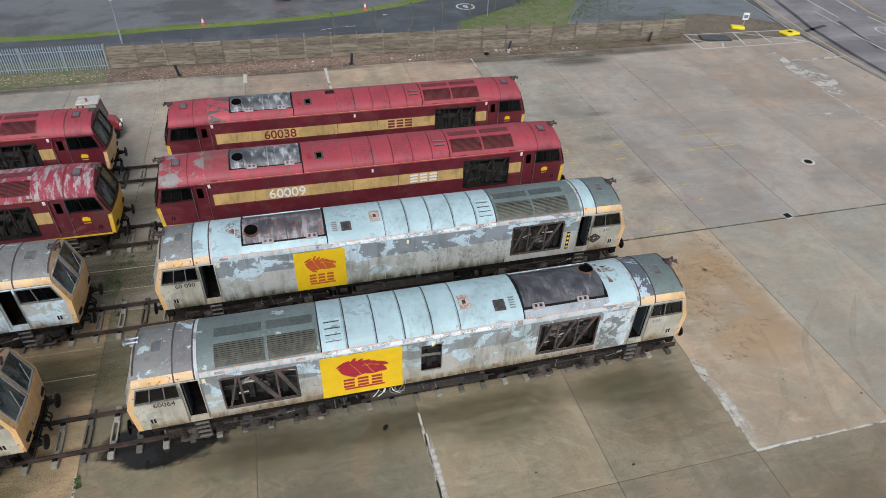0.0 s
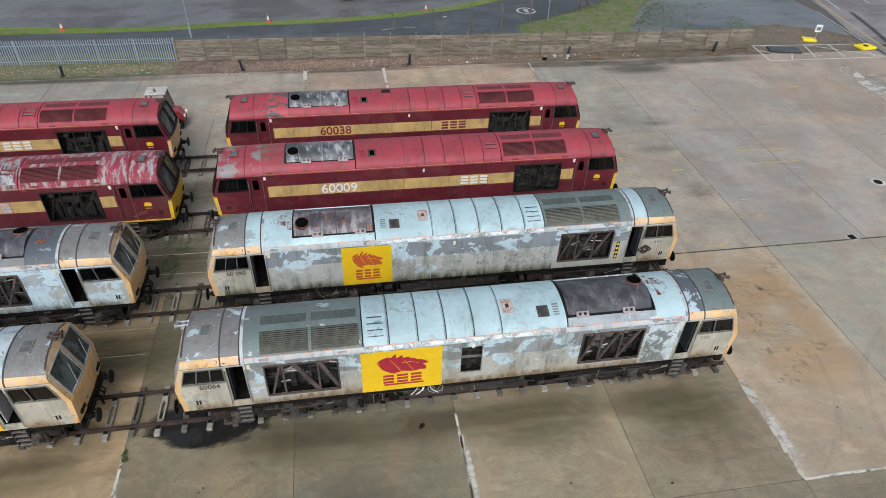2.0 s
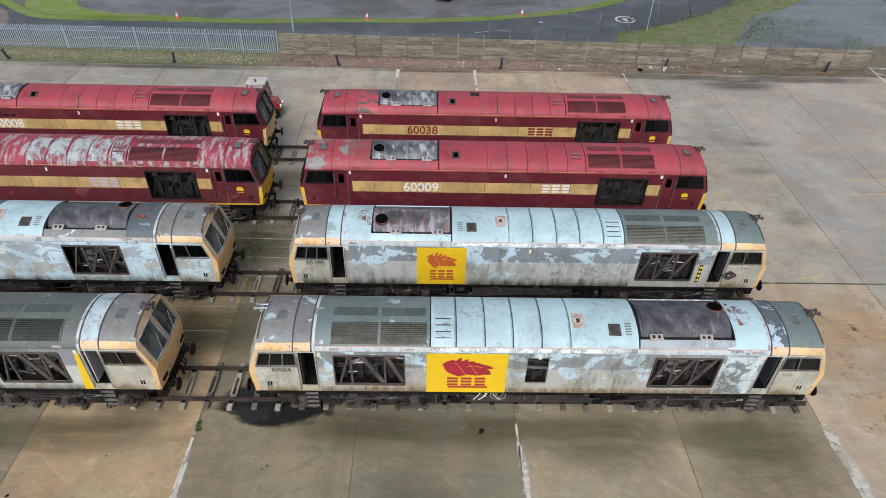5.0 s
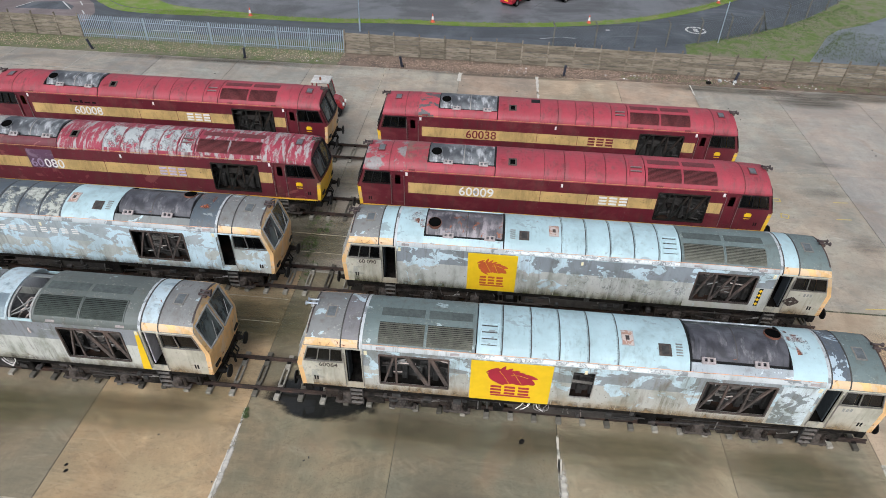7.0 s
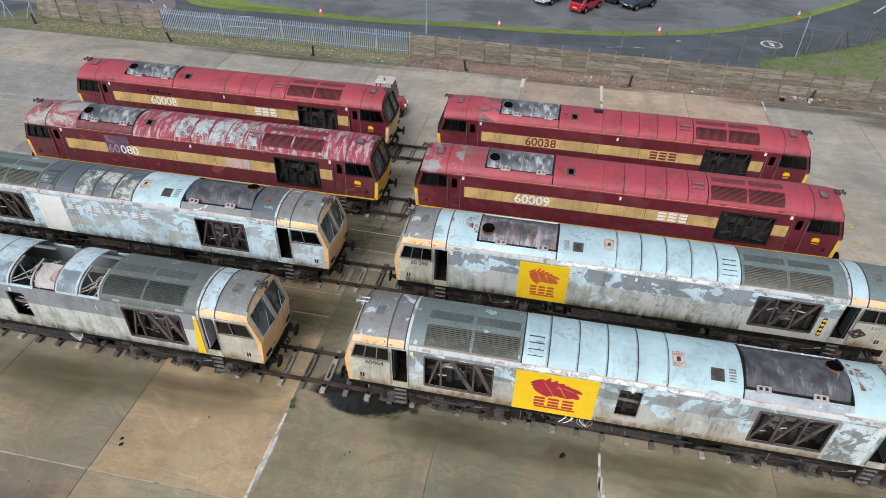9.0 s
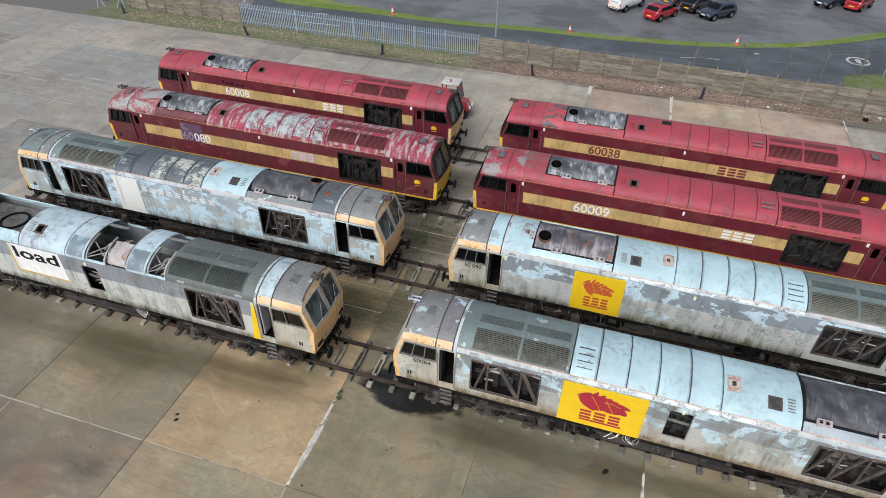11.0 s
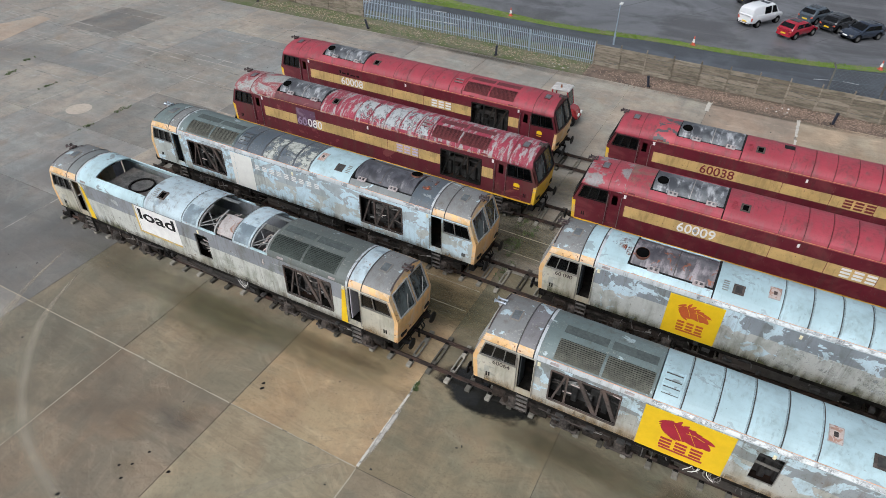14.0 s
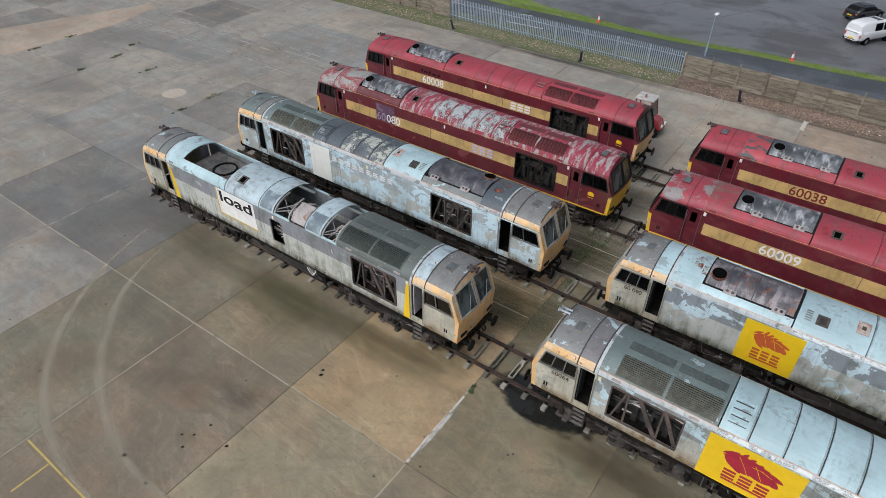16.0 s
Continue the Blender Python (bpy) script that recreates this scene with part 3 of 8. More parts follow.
def wheelset_bogie(loco, cx):
    bogie_bm = bmesh.new()
    for sy in (-1, 1):
        box(bogie_bm, cx - 2.9, cx + 2.9, sy * 1.0, sy * 1.2, 0.74, 1.02, 0.02)
        for dx in (-1.03, 1.03):
            box(bogie_bm, cx + dx - 0.34, cx + dx + 0.34, sy * 0.94, sy * 1.24, 0.52, 0.98, 0.03)
        box(bogie_bm, cx - 2.98, cx - 2.75, sy * 0.95, sy * 1.14, 0.5, 1.0, 0.02)
        box(bogie_bm, cx + 2.75, cx + 2.98, sy * 0.95, sy * 1.14, 0.5, 1.0, 0.02)
    box(bogie_bm, cx - 0.5, cx + 0.5, -1.0, 1.0, 0.7, 1.1)
    bogie = part("bogie", bogie_bm, M_BOGIE, loco, "grimy six-wheel bogie frame")
    for dx in (-2.06, 0, 2.06):
        for sy in (-1, 1):
            bm = bmesh.new()
            rod(bm, (cx + dx, sy * 0.70, RAIL_TOP + 0.5), (cx + dx, sy * 0.83, RAIL_TOP + 0.5), 0.5, 0.5, 24)
            rod(bm, (cx + dx, sy * 0.68, RAIL_TOP + 0.5), (cx + dx, sy * 0.71, RAIL_TOP + 0.5), 0.53, 0.53, 24)
            part("wheel", bm, M_DARK, bogie)
            bm = bmesh.new()
            box(bm, cx + dx - 0.2, cx + dx + 0.2, *sorted((sy * 0.96, sy * 1.28)), 0.56, 0.98, 0.05)
            rod(bm, (cx + dx, sy * 1.26, 0.76), (cx + dx, sy * 1.38, 0.76), 0.17, 0.13, 14)
            box(bm, cx + dx - 0.52, cx + dx + 0.52, *sorted((sy * 1.08, sy * 1.32)), 0.44, 0.54, 0.03)
            for ox in (-0.36, 0.36):
                rod(bm, (cx + dx + ox, sy * 1.2, 0.40), (cx + dx + ox, sy * 1.2, 0.46), 0.11, 0.11, 10)
            part("axlebox", bm, M_CASTING, bogie, "dusty axlebox with spring saddle")
            for ox in (-0.33, 0.33):
                bm = bmesh.new()
                for k in range(5):
                    rod(bm, (cx + dx + ox, sy * 1.2, 0.50 + 0.09 * k), (cx + dx + ox, sy * 1.2, 0.55 + 0.09 * k), 0.085, 0.085, 10)
                rod(bm, (cx + dx + ox, sy * 1.2, 0.46), (cx + dx + ox, sy * 1.2, 1.0), 0.05, 0.05, 8)
                part("coil_spring", bm, M_BOGIE, bogie)
    for sy in (-1,):
        bm = bmesh.new()
        rod(bm, (cx - 1.5, sy * 1.18, 0.9), (cx - 0.6, sy * 1.18, 0.9), 0.07, 0.07, 10)
        part("brake_cylinder", bm, M_BOGIE, bogie)
        bm = bmesh.new()
        rod(bm, (cx + 0.7, sy * 1.2, 0.84), (cx + 1.4, sy * 1.2, 0.98), 0.045, 0.045, 8)
        part("damper", bm, M_STEEL, bogie)


def buffer(loco, s, y):
    e = -0.22 if s < 0 else LEN + 0.22
    bm = bmesh.new()
    rod(bm, (e, y, 1.22), (e + s * 0.28, y, 1.22), 0.13, 0.11, 14)
    rod(bm, (e + s * 0.28, y, 1.22), (e + s * 0.43, y, 1.22), 0.075, 0.075, 12)
    b = part("buffer", bm, M_DARK, loco)
    bm = bmesh.new()
    rod(bm, (e + s * 0.43, y, 1.22), (e + s * 0.475, y, 1.22), 0.26, 0.25, 20)
    part("buffer_head", bm, M_BLACK, b)


M_TREAD = plain("worn_dark_tread", (0.15, 0.14, 0.125), 0.65, 0, 10, 0.35, 0.3)
M_STEP = plain("worn_pale_step", (0.24, 0.225, 0.20), 0.65, 0, 10, 0.35, 0.3)


def cab_end(loco, s, m_side, m_face, m_roof, red, door, roof_patch, silver):
    """One cab: front face with two windscreens, side windows, doors, roof, lamps, horns, steps."""
    X = (lambda x: x) if s < 0 else (lambda x: LEN - x)
    name_side = "grey" if not red else "maroon"
    ends = lambda a, b: (min(X(a), X(b)), max(X(a), X(b)))
    wx = ends(0.17, 1.36)
    dx = ends(1.46, 2.02)
    rx = ends(0.0, 2.08)
    holes = [(*wx, 2.78, 3.47), (*dx, 1.72, 3.48)]
    cab = None
    for sy in (-1, 1):
        bm = bmesh.new()
        sheet(bm, cuts(*rx, holes, 0, 0.5), cuts(FLOOR if not red else FLOOR - 0.06, CANT, holes, 1, 0.4), sy * HALF, -sy * 0.06, holes)
        p = part("cab", bm, m_side, loco, "cab sides with window and door openings") if cab is None else part("cab_side", bm, m_side, cab)
        cab = cab or p
        # side windows: frame, pillars, panes
        bm = bmesh.new()
        yy = sy * (HALF + 0.012)
        for xx in (0.17, 0.56, 0.96, 1.36) if s < 0 else (0.17, 0.84, 1.36):
            a, b = (lean(X(xx), 2.78), yy, 2.78), (lean(X(xx), 3.47), yy, 3.47)
            beam(bm, a, b, 0.035, 0.04)
        for zz in (2.78, 3.47):
            beam(bm, (lean(wx[0], zz), yy, zz), (lean(wx[1], zz), yy, zz), 0.035, 0.04)
        w = part("side_window", bm, M_STEEL if not red else M_BLACK, cab, "cab side window frame")
        for a, b in ((0.19, 0.55), (0.57, 0.95), (0.97, 1.34)):
            bm = bmesh.new()
            vs = [bm.verts.new((lean(X(xx), zz), sy * (HALF - 0.03) + o, zz)) for o in (0, sy * -0.01) for xx, zz in ((a, 2.80), (b, 2.80), (b, 3.45), (a, 3.45))]
            for q in ((0, 1, 2, 3), (7, 6, 5, 4), (0, 4, 5, 1), (1, 5, 6, 2), (2, 6, 7, 3), (3, 7, 4, 0)):
                bm.faces.new([vs[i] for i in q])
            part("pane", bm, M_CAB_GLASS, w)
        bm = bmesh.new()
        lo_, hi_ = (0.0, 0.14) if s < 0 else (LEN - 0.14, LEN)
        sheet(bm, [lo_, hi_], [FLOOR, 1.9, 2.58, 3.0, CANT] if not red else [FLOOR, 1.9, 2.5], sy * (HALF + 0.005), -sy * 0.004, [])
        part("corner_flash", bm, m_face, cab, "painted edge of the cab front")
        # door leaf, handrails and footsteps
        bm = bmesh.new()
        off = 0.05 if door == "shut" else 0.62
        if door == "shut":
            hole = [(dx[0] + 0.14, dx[1] - 0.14, 2.75, 3.3)]
            sheet(bm, cuts(*dx, hole, 0, 0.5), cuts(1.72, 3.48, hole, 1, 0.5), sy * (HALF - 0.05), -sy * 0.04, hole)
        else:
            x = X(1.5 if door == "open" else 1.97)
            box(bm, x - 0.02, x + 0.02, *sorted((sy * (HALF - 0.1), sy * 0.72)), 1.74, 3.4)
        part("cab_door", bm, {"shut": m_side, "open": M_DOOR_DARK}.get(door, M_DOOR_PALE), cab, "cab door with small window" if door == "shut" else "cab door standing open inwards")
        bm = bmesh.new()
        for xx in (1.41, 2.07):
            for z0, z1 in ((1.6, 3.3),):
                rod(bm, (X(xx), sy * (HALF + 0.05), z0), (X(xx), sy * (HALF + 0.05), z1), 0.016, 0.016, 6)
                for zz in (z0, z1):
                    rod(bm, (X(xx), sy * HALF, zz), (X(xx), sy * (HALF + 0.055), zz), 0.016, 0.016, 6)
        part("handrail", bm, M_STEEL, cab)
        bm = bmesh.new()
        for o in (-0.23, 0.23):
            beam(bm, (X(1.74) + o, sy * 1.28, 0.5), (X(1.74) + o, sy * 1.28, 1.46), 0.03, 0.10)
        box(bm, X(1.74) - 0.22, X(1.74) + 0.22, *sorted((sy * 1.17, sy * 1.19)), 0.5, 1.44)
        ladder = part("step_ladder", bm, M_ENGINE, loco, "dark steel footsteps below the door")
        for k in range(4):
            bm = bmesh.new()
            box(bm, X(1.74) - 0.22, X(1.74) + 0.22, *sorted((sy * 1.25, sy * 1.34)), 0.56 + 0.235 * k, 0.60 + 0.235 * k, 0.006)
            part("tread", bm, M_TREAD, ladder)
        # side marker marks on the lower panel
        bm = bmesh.new()
        for o in (0.0, 0.1):
            box(bm, X(0.25 + o) - 0.03, X(0.25 + o) + 0.03, sy * (HALF + 0.002), sy * (HALF + 0.014), 1.75, 1.95)
        part("vent_slot", bm, M_BLACK, cab)
        if red and s > 0:
            for x_0, x_1, y_1, z_0, z_1 in ((-0.17, 0.17, 0.006, 2.25, 2.42), (-0.12, 0.10, 0.009, 2.31, 2.47), (-0.15, 0.15, 0.005, 2.12, 2.155)):
                bm = bmesh.new()
                box(bm, X(0.78) + x_0, X(0.78) + x_1, *sorted((sy * HALF, sy * (HALF + y_1))), z_0, z_1)
                part("emblem", bm, M_SIGN_YELLOW, cab, "small yellow emblem of plain shapes")
    # front face
    bm = bmesh.new()
    ys = [-HALF, -1.12, -0.6, -0.06, 0.06, 0.6, 1.12, HALF]
    def top(y):
        return CANT + RISE * front_drop(0) * math.sqrt(max(0.0, 1 - (y / HALF) ** 2))
    def fx(y, z):
        bow = 0.10 * (1 - (y / HALF) ** 2)
        b = -nose(z) - bow
        return b if s < 0 else LEN - b
    lev = lambda y: [FLOOR - 0.06 if red else FLOOR, 1.9, 2.3, 2.58, 2.70, min(3.88, top(y) - 0.10), top(y)]
    g = [[bm.verts.new((fx(y, z), y, z)) for z in lev(y)] for y in ys]
    for i in range(len(ys) - 1):
        for k in range(6):
            if k == 4 and i in (1, 2, 4, 5) or red and k >= 3:
                continue
            bm.faces.new((g[i][k], g[i + 1][k], g[i + 1][k + 1], g[i][k + 1]))
    for v in [v for v in bm.verts if not v.link_faces]:
        bm.verts.remove(v)
    geom = bmesh.ops.extrude_face_region(bm, geom=list(bm.faces))["geom"]
    bmesh.ops.translate(bm, verts=[v for v in geom if isinstance(v, bmesh.types.BMVert)], vec=(-s * 0.05, 0, 0))
    face = part("cab_front", bm, m_face, loco, "yellow cab front with two raked windscreens")
    if red:
        bm = bmesh.new()
        g = [[bm.verts.new((fx(y, z), y, z)) for z in lev(y)] for y in ys]
        for i in range(len(ys) - 1):
            for k in (3, 4, 5):
                if not (k == 4 and i in (1, 2, 4, 5)):
                    bm.faces.new((g[i][k], g[i + 1][k], g[i + 1][k + 1], g[i][k + 1]))
        for v in [v for v in bm.verts if not v.link_faces]:
            bm.verts.remove(v)
        geom = bmesh.ops.extrude_face_region(bm, geom=list(bm.faces))["geom"]
        bmesh.ops.translate(bm, verts=[v for v in geom if isinstance(v, bmesh.types.BMVert)], vec=(-s * 0.05, 0, 0))
        part("windscreen_surround", bm, m_side, face, "maroon windscreen surround")
    for a, b in ((-1.11, -0.07), (0.07, 1.11)):
        bm = bmesh.new()
        vs = [bm.verts.new((fx(y, z) - s * (0.02 + o), y, z)) for o in (0, 0.012) for y, z in ((a, 2.70), (b, 2.70), (b, min(3.88, top(b) - 0.10)), (a, min(3.88, top(a) - 0.10)))]
        for q in ((0, 1, 2, 3), (7, 6, 5, 4), (0, 4, 5, 1), (1, 5, 6, 2), (2, 6, 7, 3), (3, 7, 4, 0)):
            bm.faces.new([vs[i] for i in q])
        part("windscreen", bm, M_WINDSCREEN, face, "dirty raked windscreen pane")
        bm = bmesh.new()
        for (ya, za), (yb, zb) in (((a, 2.70), (b, 2.70)), ((a, min(3.88, top(a) - 0.10)), (b, min(3.88, top(b) - 0.10))), ((a, 2.70), (a, min(3.88, top(a) - 0.10))), ((b, 2.70), (b, min(3.88, top(b) - 0.10)))):
            beam(bm, (fx(ya, za) + s * 0.01, ya, za), (fx(yb, zb) + s * 0.01, yb, zb), 0.055, 0.05)
        rod(bm, (fx(0, 2.7) + s * 0.03, (a + b) / 2 - 0.1, 2.72), (fx(0.6, 3.3) + s * 0.03, (a + b) / 2 + 0.25, 3.35), 0.014, 0.014, 5)
        part("windscreen_seal", bm, M_SEAM_PALE if not red else M_BLACK, face)
    for y in (-0.93, 0.93):
        bm = bmesh.new()
        box(bm, fx(y, 1.75) - 0.04, fx(y, 1.75) + 0.04, y - 0.2, y + 0.2, 1.66, 1.82, 0.02)
        part("headlamp", bm, M_BLACK, face)
    bm = bmesh.new()
    box(bm, fx(0, 1.55) - 0.05, fx(0, 1.55) + 0.05, -0.7, 0.7, 1.47, 1.56, 0.01)
    part("front_step", bm, M_DARK, face)
    # skirt, coupling gear
    e = -0.24 if s < 0 else LEN + 0.24
    bm = bmesh.new()
    box(bm, *sorted((e, e - s * 0.3)), -1.22, 1.22, 0.95, 1.44, 0.03)
    part("buffer_beam", bm, M_DARK, loco)
    bm = bmesh.new()
    rod(bm, (e, 0, 1.2), (e + s * 0.25, 0, 1.2), 0.06, 0.05, 8)
    for k in range(3):
        rod(bm, (e + s * 0.25, 0, 1.22 - 0.16 * k), (e + s * 0.27, 0, 1.08 - 0.16 * k), 0.05, 0.05, 8)
    part("coupling", bm, M_DARK, loco, "hook coupling with hanging links")
    for y in (-0.55, -0.4, 0.45, 0.62):
        bm = bmesh.new()
        rod(bm, (e + s * 0.03, y, 1.1), (e + s * 0.16, y + 0.04, 0.8), 0.03, 0.03, 7)
        rod(bm, (e + s * 0.16, y + 0.04, 0.8), (e + s * 0.07, y + 0.1, 0.55), 0.03, 0.03, 7)
        part("brake_hose", bm, M_BLACK, loco)
    for y in (-0.87, 0.87):
        buffer(loco, s, y)
    # roof over the cab
    bm = bmesh.new()
    roof_piece(bm, *ends(0.0, 1.30), 0, 180)
    cr = part("cab_roof", bm, m_roof, loco, "domed cab roof")
    bm = bmesh.new()
    roof_piece(bm, *ends(1.35, 1.93), 0, 180)
    part("cab_roof_rear", bm, roof_patch, loco, "curved roof panel behind the cab")
    for a, b, m_rib in ((1.30, 1.35, M_SEAM), (1.93, 1.98, M_SEAM), (1.98, 2.08, M_CANT)):
        bm = bmesh.new()
        roof_piece(bm, *ends(a, b), 0, 180, 0.014 if b - a < 0.07 else 0.006, 0.06)
        part("roof_rib", bm, m_rib if not red else (M_RED_RIB if a < 1.5 else m_roof), loco)
    if not red:
        bm = bmesh.new()
        roof_piece(bm, *ends(0.005, 0.07), 36, 144, 0.006, 0.03, 12)
        part("windscreen_brow", bm, M_BROW, loco, "dark stained lip above the windscreens")
        for sgn in (0, 1):
            bm = bmesh.new()
            t0, t1 = (3, 26) if sgn == 0 else (154, 177)
            roof_piece(bm, *ends(0.01, 1.95), t0, t1, 0.008, 0.012, 4)
            part("cantrail_stripe", bm, M_ORANGE, loco, "faded orange stripe above the cab windows")
    bm = bmesh.new()
    roof_piece(bm, *ends(0.60, 1.02), 69, 93, 0.028, 0.05, 3)
    hatch = part("roof_hatch", bm, M_STEP if not red else M_RED_RIB, cr, "small framed roof hatch")
    bm = bmesh.new()
    roof_piece(bm, *ends(0.65, 0.97), 71.5, 90.5, 0.04, 0.03, 3)
    part("hatch_lid", bm, M_HATCH, hatch)
    hx, zt = X(0.06), CANT + RISE * 0.87
    bm = bmesh.new()
    box(bm, hx - 0.07, hx + 0.07, 0.02, 0.34, zt - 0.06, zt + 0.045, 0.015)
    m_horn = M_HORN if s < 0 and silver else M_HORN_RUSTY
    horn = part("horn", bm, M_SEAM_PALE if s < 0 and silver else M_BROW, cr, "pair of roof air horns on a pedestal")
    for o, k in ((0.08, 1.0), (0.27, 0.8)):
        bm = bmesh.new()
        rod(bm, (hx - s * 0.16, o, zt + 0.09), (hx + s * 0.14 * k, o, zt + 0.085), 0.032, 0.036, 10)
        rod(bm, (hx + s * 0.14 * k, o, zt + 0.085), (hx + s * 0.25 * k, o, zt + 0.08), 0.036, 0.088, 14)
        rod(bm, (hx - s * 0.16, o, zt + 0.09), (hx - s * 0.20, o, zt + 0.09), 0.058, 0.058, 12)
        part("horn_trumpet", bm, m_horn, horn)


M_DOOR_DARK = plain("slate_door_inside", (0.040, 0.048, 0.054), 0.5, 0, 5, 0.5)
M_DOOR_PALE = plain("pale_lilac_door", (0.56, 0.55, 0.60), 0.6, 0, 5, 0.2)
M_HORN = plain("dull_silver_horn", (0.42, 0.47, 0.52), 0.4, 0.7, 9, 0.25)
M_HORN_RUSTY = plain("rusty_dark_horn", (0.075, 0.055, 0.054), 0.6, 0.2, 9, 0.5, 0.4)
M_HATCH = plain("slate_grey_hatch", (0.125, 0.138, 0.145), 0.6, 0, 6, 0.35)
M_BROW = plain("dark_rusty_brow", (0.045, 0.036, 0.034), 0.7, 0, 6, 0.5, 0.3)


def window_truss(loco, x0, x1, z0, z1, m_frame, m_truss, kind="truss"):
    """A bodyside opening with its diagonal bracing, seen where the cover is gone."""
    bm = bmesh.new()
    y = -HALF - 0.006
    for a, b in (((x0, z0), (x1, z0)), ((x0, z1), (x1, z1)), ((x0, z0), (x0, z1)), ((x1, z0), (x1, z1))):
        beam(bm, (a[0], y, a[1]), (b[0], y, b[1]), 0.05, 0.07)
    f = part("bodyside_opening", bm, m_frame, loco, "uncovered bodyside opening with diagonal bracing")
    w, h = x1 - x0, z1 - z0
    for a, za, b, zb, thick in BRACES[kind]:
        bm = bmesh.new()
        beam(bm, (x0 + w * a, -HALF + 0.07, z0 + h * za), (x0 + w * b, -HALF + 0.07, z0 + h * zb), 0.07, thick)
        part("brace", bm, m_truss, f)
    rnd = random.Random(int(x0 * 100) + len(kind))
    # maroon bodies get fewer, darker fittings, interior shade put into their colours
    for k in range(13 if m_frame is not M_TRUSS_DARK else 4):
        bm = bmesh.new()
        a, z = rnd.uniform(x0 + 0.2, x1 - 0.4), rnd.uniform(z0 + 0.15, z1 - 0.4)
        if k == 0:
            bmesh.ops.create_icosphere(bm, subdivisions=2, radius=0.17)
            for v in bm.verts:
                v.co = Vector((a + v.co.x, -1.0 + v.co.y * 0.5, z1 - 0.35 + v.co.z * 0.8))
            part("air_filter", bm, M_STEEL if m_frame is not M_TRUSS_DARK else M_ENGINE, f)
        elif k < 6:
            box(bm, a, a + rnd.uniform(0.15, 0.45), -0.98, -0.8, z, z + rnd.uniform(0.1, 0.3), 0.02)
            part("fitting", bm, M_DARK if m_frame is M_TRUSS_DARK else rnd.choice((M_ENGINE_PALE, M_ENGINE, M_TRUSS)), f)
        else:
            rod(bm, (a, -1.0, z), (a + rnd.uniform(0.2, 0.6), -0.97, z + rnd.uniform(-0.15, 0.2)), 0.025, 0.025, 6)
            part("pipe", bm, M_ENGINE if m_frame is M_TRUSS_DARK else rnd.choice((M_STEEL, M_ENGINE_PALE, M_PIPE, M_SEAM_PALE)), f)
    return f


BRACES = {"truss": ((0.06, 0, 0.22, 1, 0.08), (0.38, 1, 0.70, 0, 0.16), (0.73, 1, 0.98, 0.05, 0.15), (0.24, 0, 0.24, 1, 0.05), (0.72, 0, 0.72, 1, 0.06)),
          "lattice": ((0.03, 0, 0.25, 1, 0.07), (0.33, 0, 0.33, 1, 0.06), (0.35, 0, 0.62, 1, 0.08), (0.66, 0, 0.66, 1, 0.06), (0.64, 0, 0.97, 1, 0.09))}


def roof_grille(loco, u, x0, x1, t0, t1, m_frame, m_slat, slats=12):
    bm = bmesh.new()
    for a, b in ((t0 - 2, t0), (t1, t1 + 2)):
        roof_piece(bm, x0 - 0.03, x1 + 0.03, a, b, 0.03, 0.05, 1)
    for a, b in ((x0 - 0.04, x0), (x1, x1 + 0.04)):
        roof_piece(bm, a, b, t0, t1, 0.03, 0.05)
    g = part("roof_grille", bm, m_frame, loco, "louvred roof radiator grille")
    # black sheet behind the slats paints in the shade of their gaps
    bm = bmesh.new()
    roof_piece(bm, x0, x1, t0, t1, 0.006, 0.02)
    part("grille_gap_shade", bm, M_BLACK, g)
    d = (t1 - t0) / slats
    for k in range(slats):
        bm = bmesh.new()
        th0, th1 = radians(t0 + d * k + d * 0.10), radians(t0 + d * k + d * 0.74)
        ya, za = arc(th0, 0.04)
        yb, zb = arc(th1, 0.012)
        vs = [bm.verts.new(p) for p in ((x0, ya, za), (x1, ya, za), (x1, yb, zb), (x0, yb, zb), (x0, ya + 0.015, za - 0.03), (x1, ya + 0.015, za - 0.03), (x1, yb, zb - 0.03), (x0, yb, zb - 0.03))]
        for q in ((0, 1, 2, 3), (7, 6, 5, 4), (0, 4, 5, 1), (1, 5, 6, 2), (2, 6, 7, 3), (3, 7, 4, 0)):
            bm.faces.new([vs[i] for i in q])
        part("slat", bm, m_slat, g)


def thin_film(name, colour, amount, scale=1.0):
    """An even, thin tint lying on a surface, a little broken."""
    m, nt, b, co = start_material(name, 0.8)
    geo = nt.nodes.new("ShaderNodeNewGeometry").outputs["Position"]
    n, f = tex_noise(nt, geo, scale, 6, 0.6, 0.3), tex_noise(nt, geo, scale * 8, 6, 0.7)
    b.inputs["Base Color"].default_value = (*colour, 1)
    a = math_node(nt, "MULTIPLY", ramp(nt, n, 0.25, 0.6), math_node(nt, "ADD", 0.5, math_node(nt, "MULTIPLY", f, 0.8)))
    nt.links.new(math_node(nt, "MULTIPLY", a, amount, True), b.inputs["Alpha"])
    return m


def worn_paint(name, colour, cover, scale=3.0, along=(1, 1, 1)):
    """A thin worn film: gaps let the surface below show."""
    m, nt, b, co = start_material(name, 0.8)
    geo = nt.nodes.new("ShaderNodeNewGeometry").outputs["Position"]
    n, f = tex_noise(nt, geo, scale, 7, 0.7, 0.3, along), tex_noise(nt, geo, scale * 6, 5, 0.7)
    nt.links.new(mix_rgb(nt, f, [c * 0.8 for c in colour], [min(1, c * 1.15) for c in colour]), b.inputs["Base Color"])
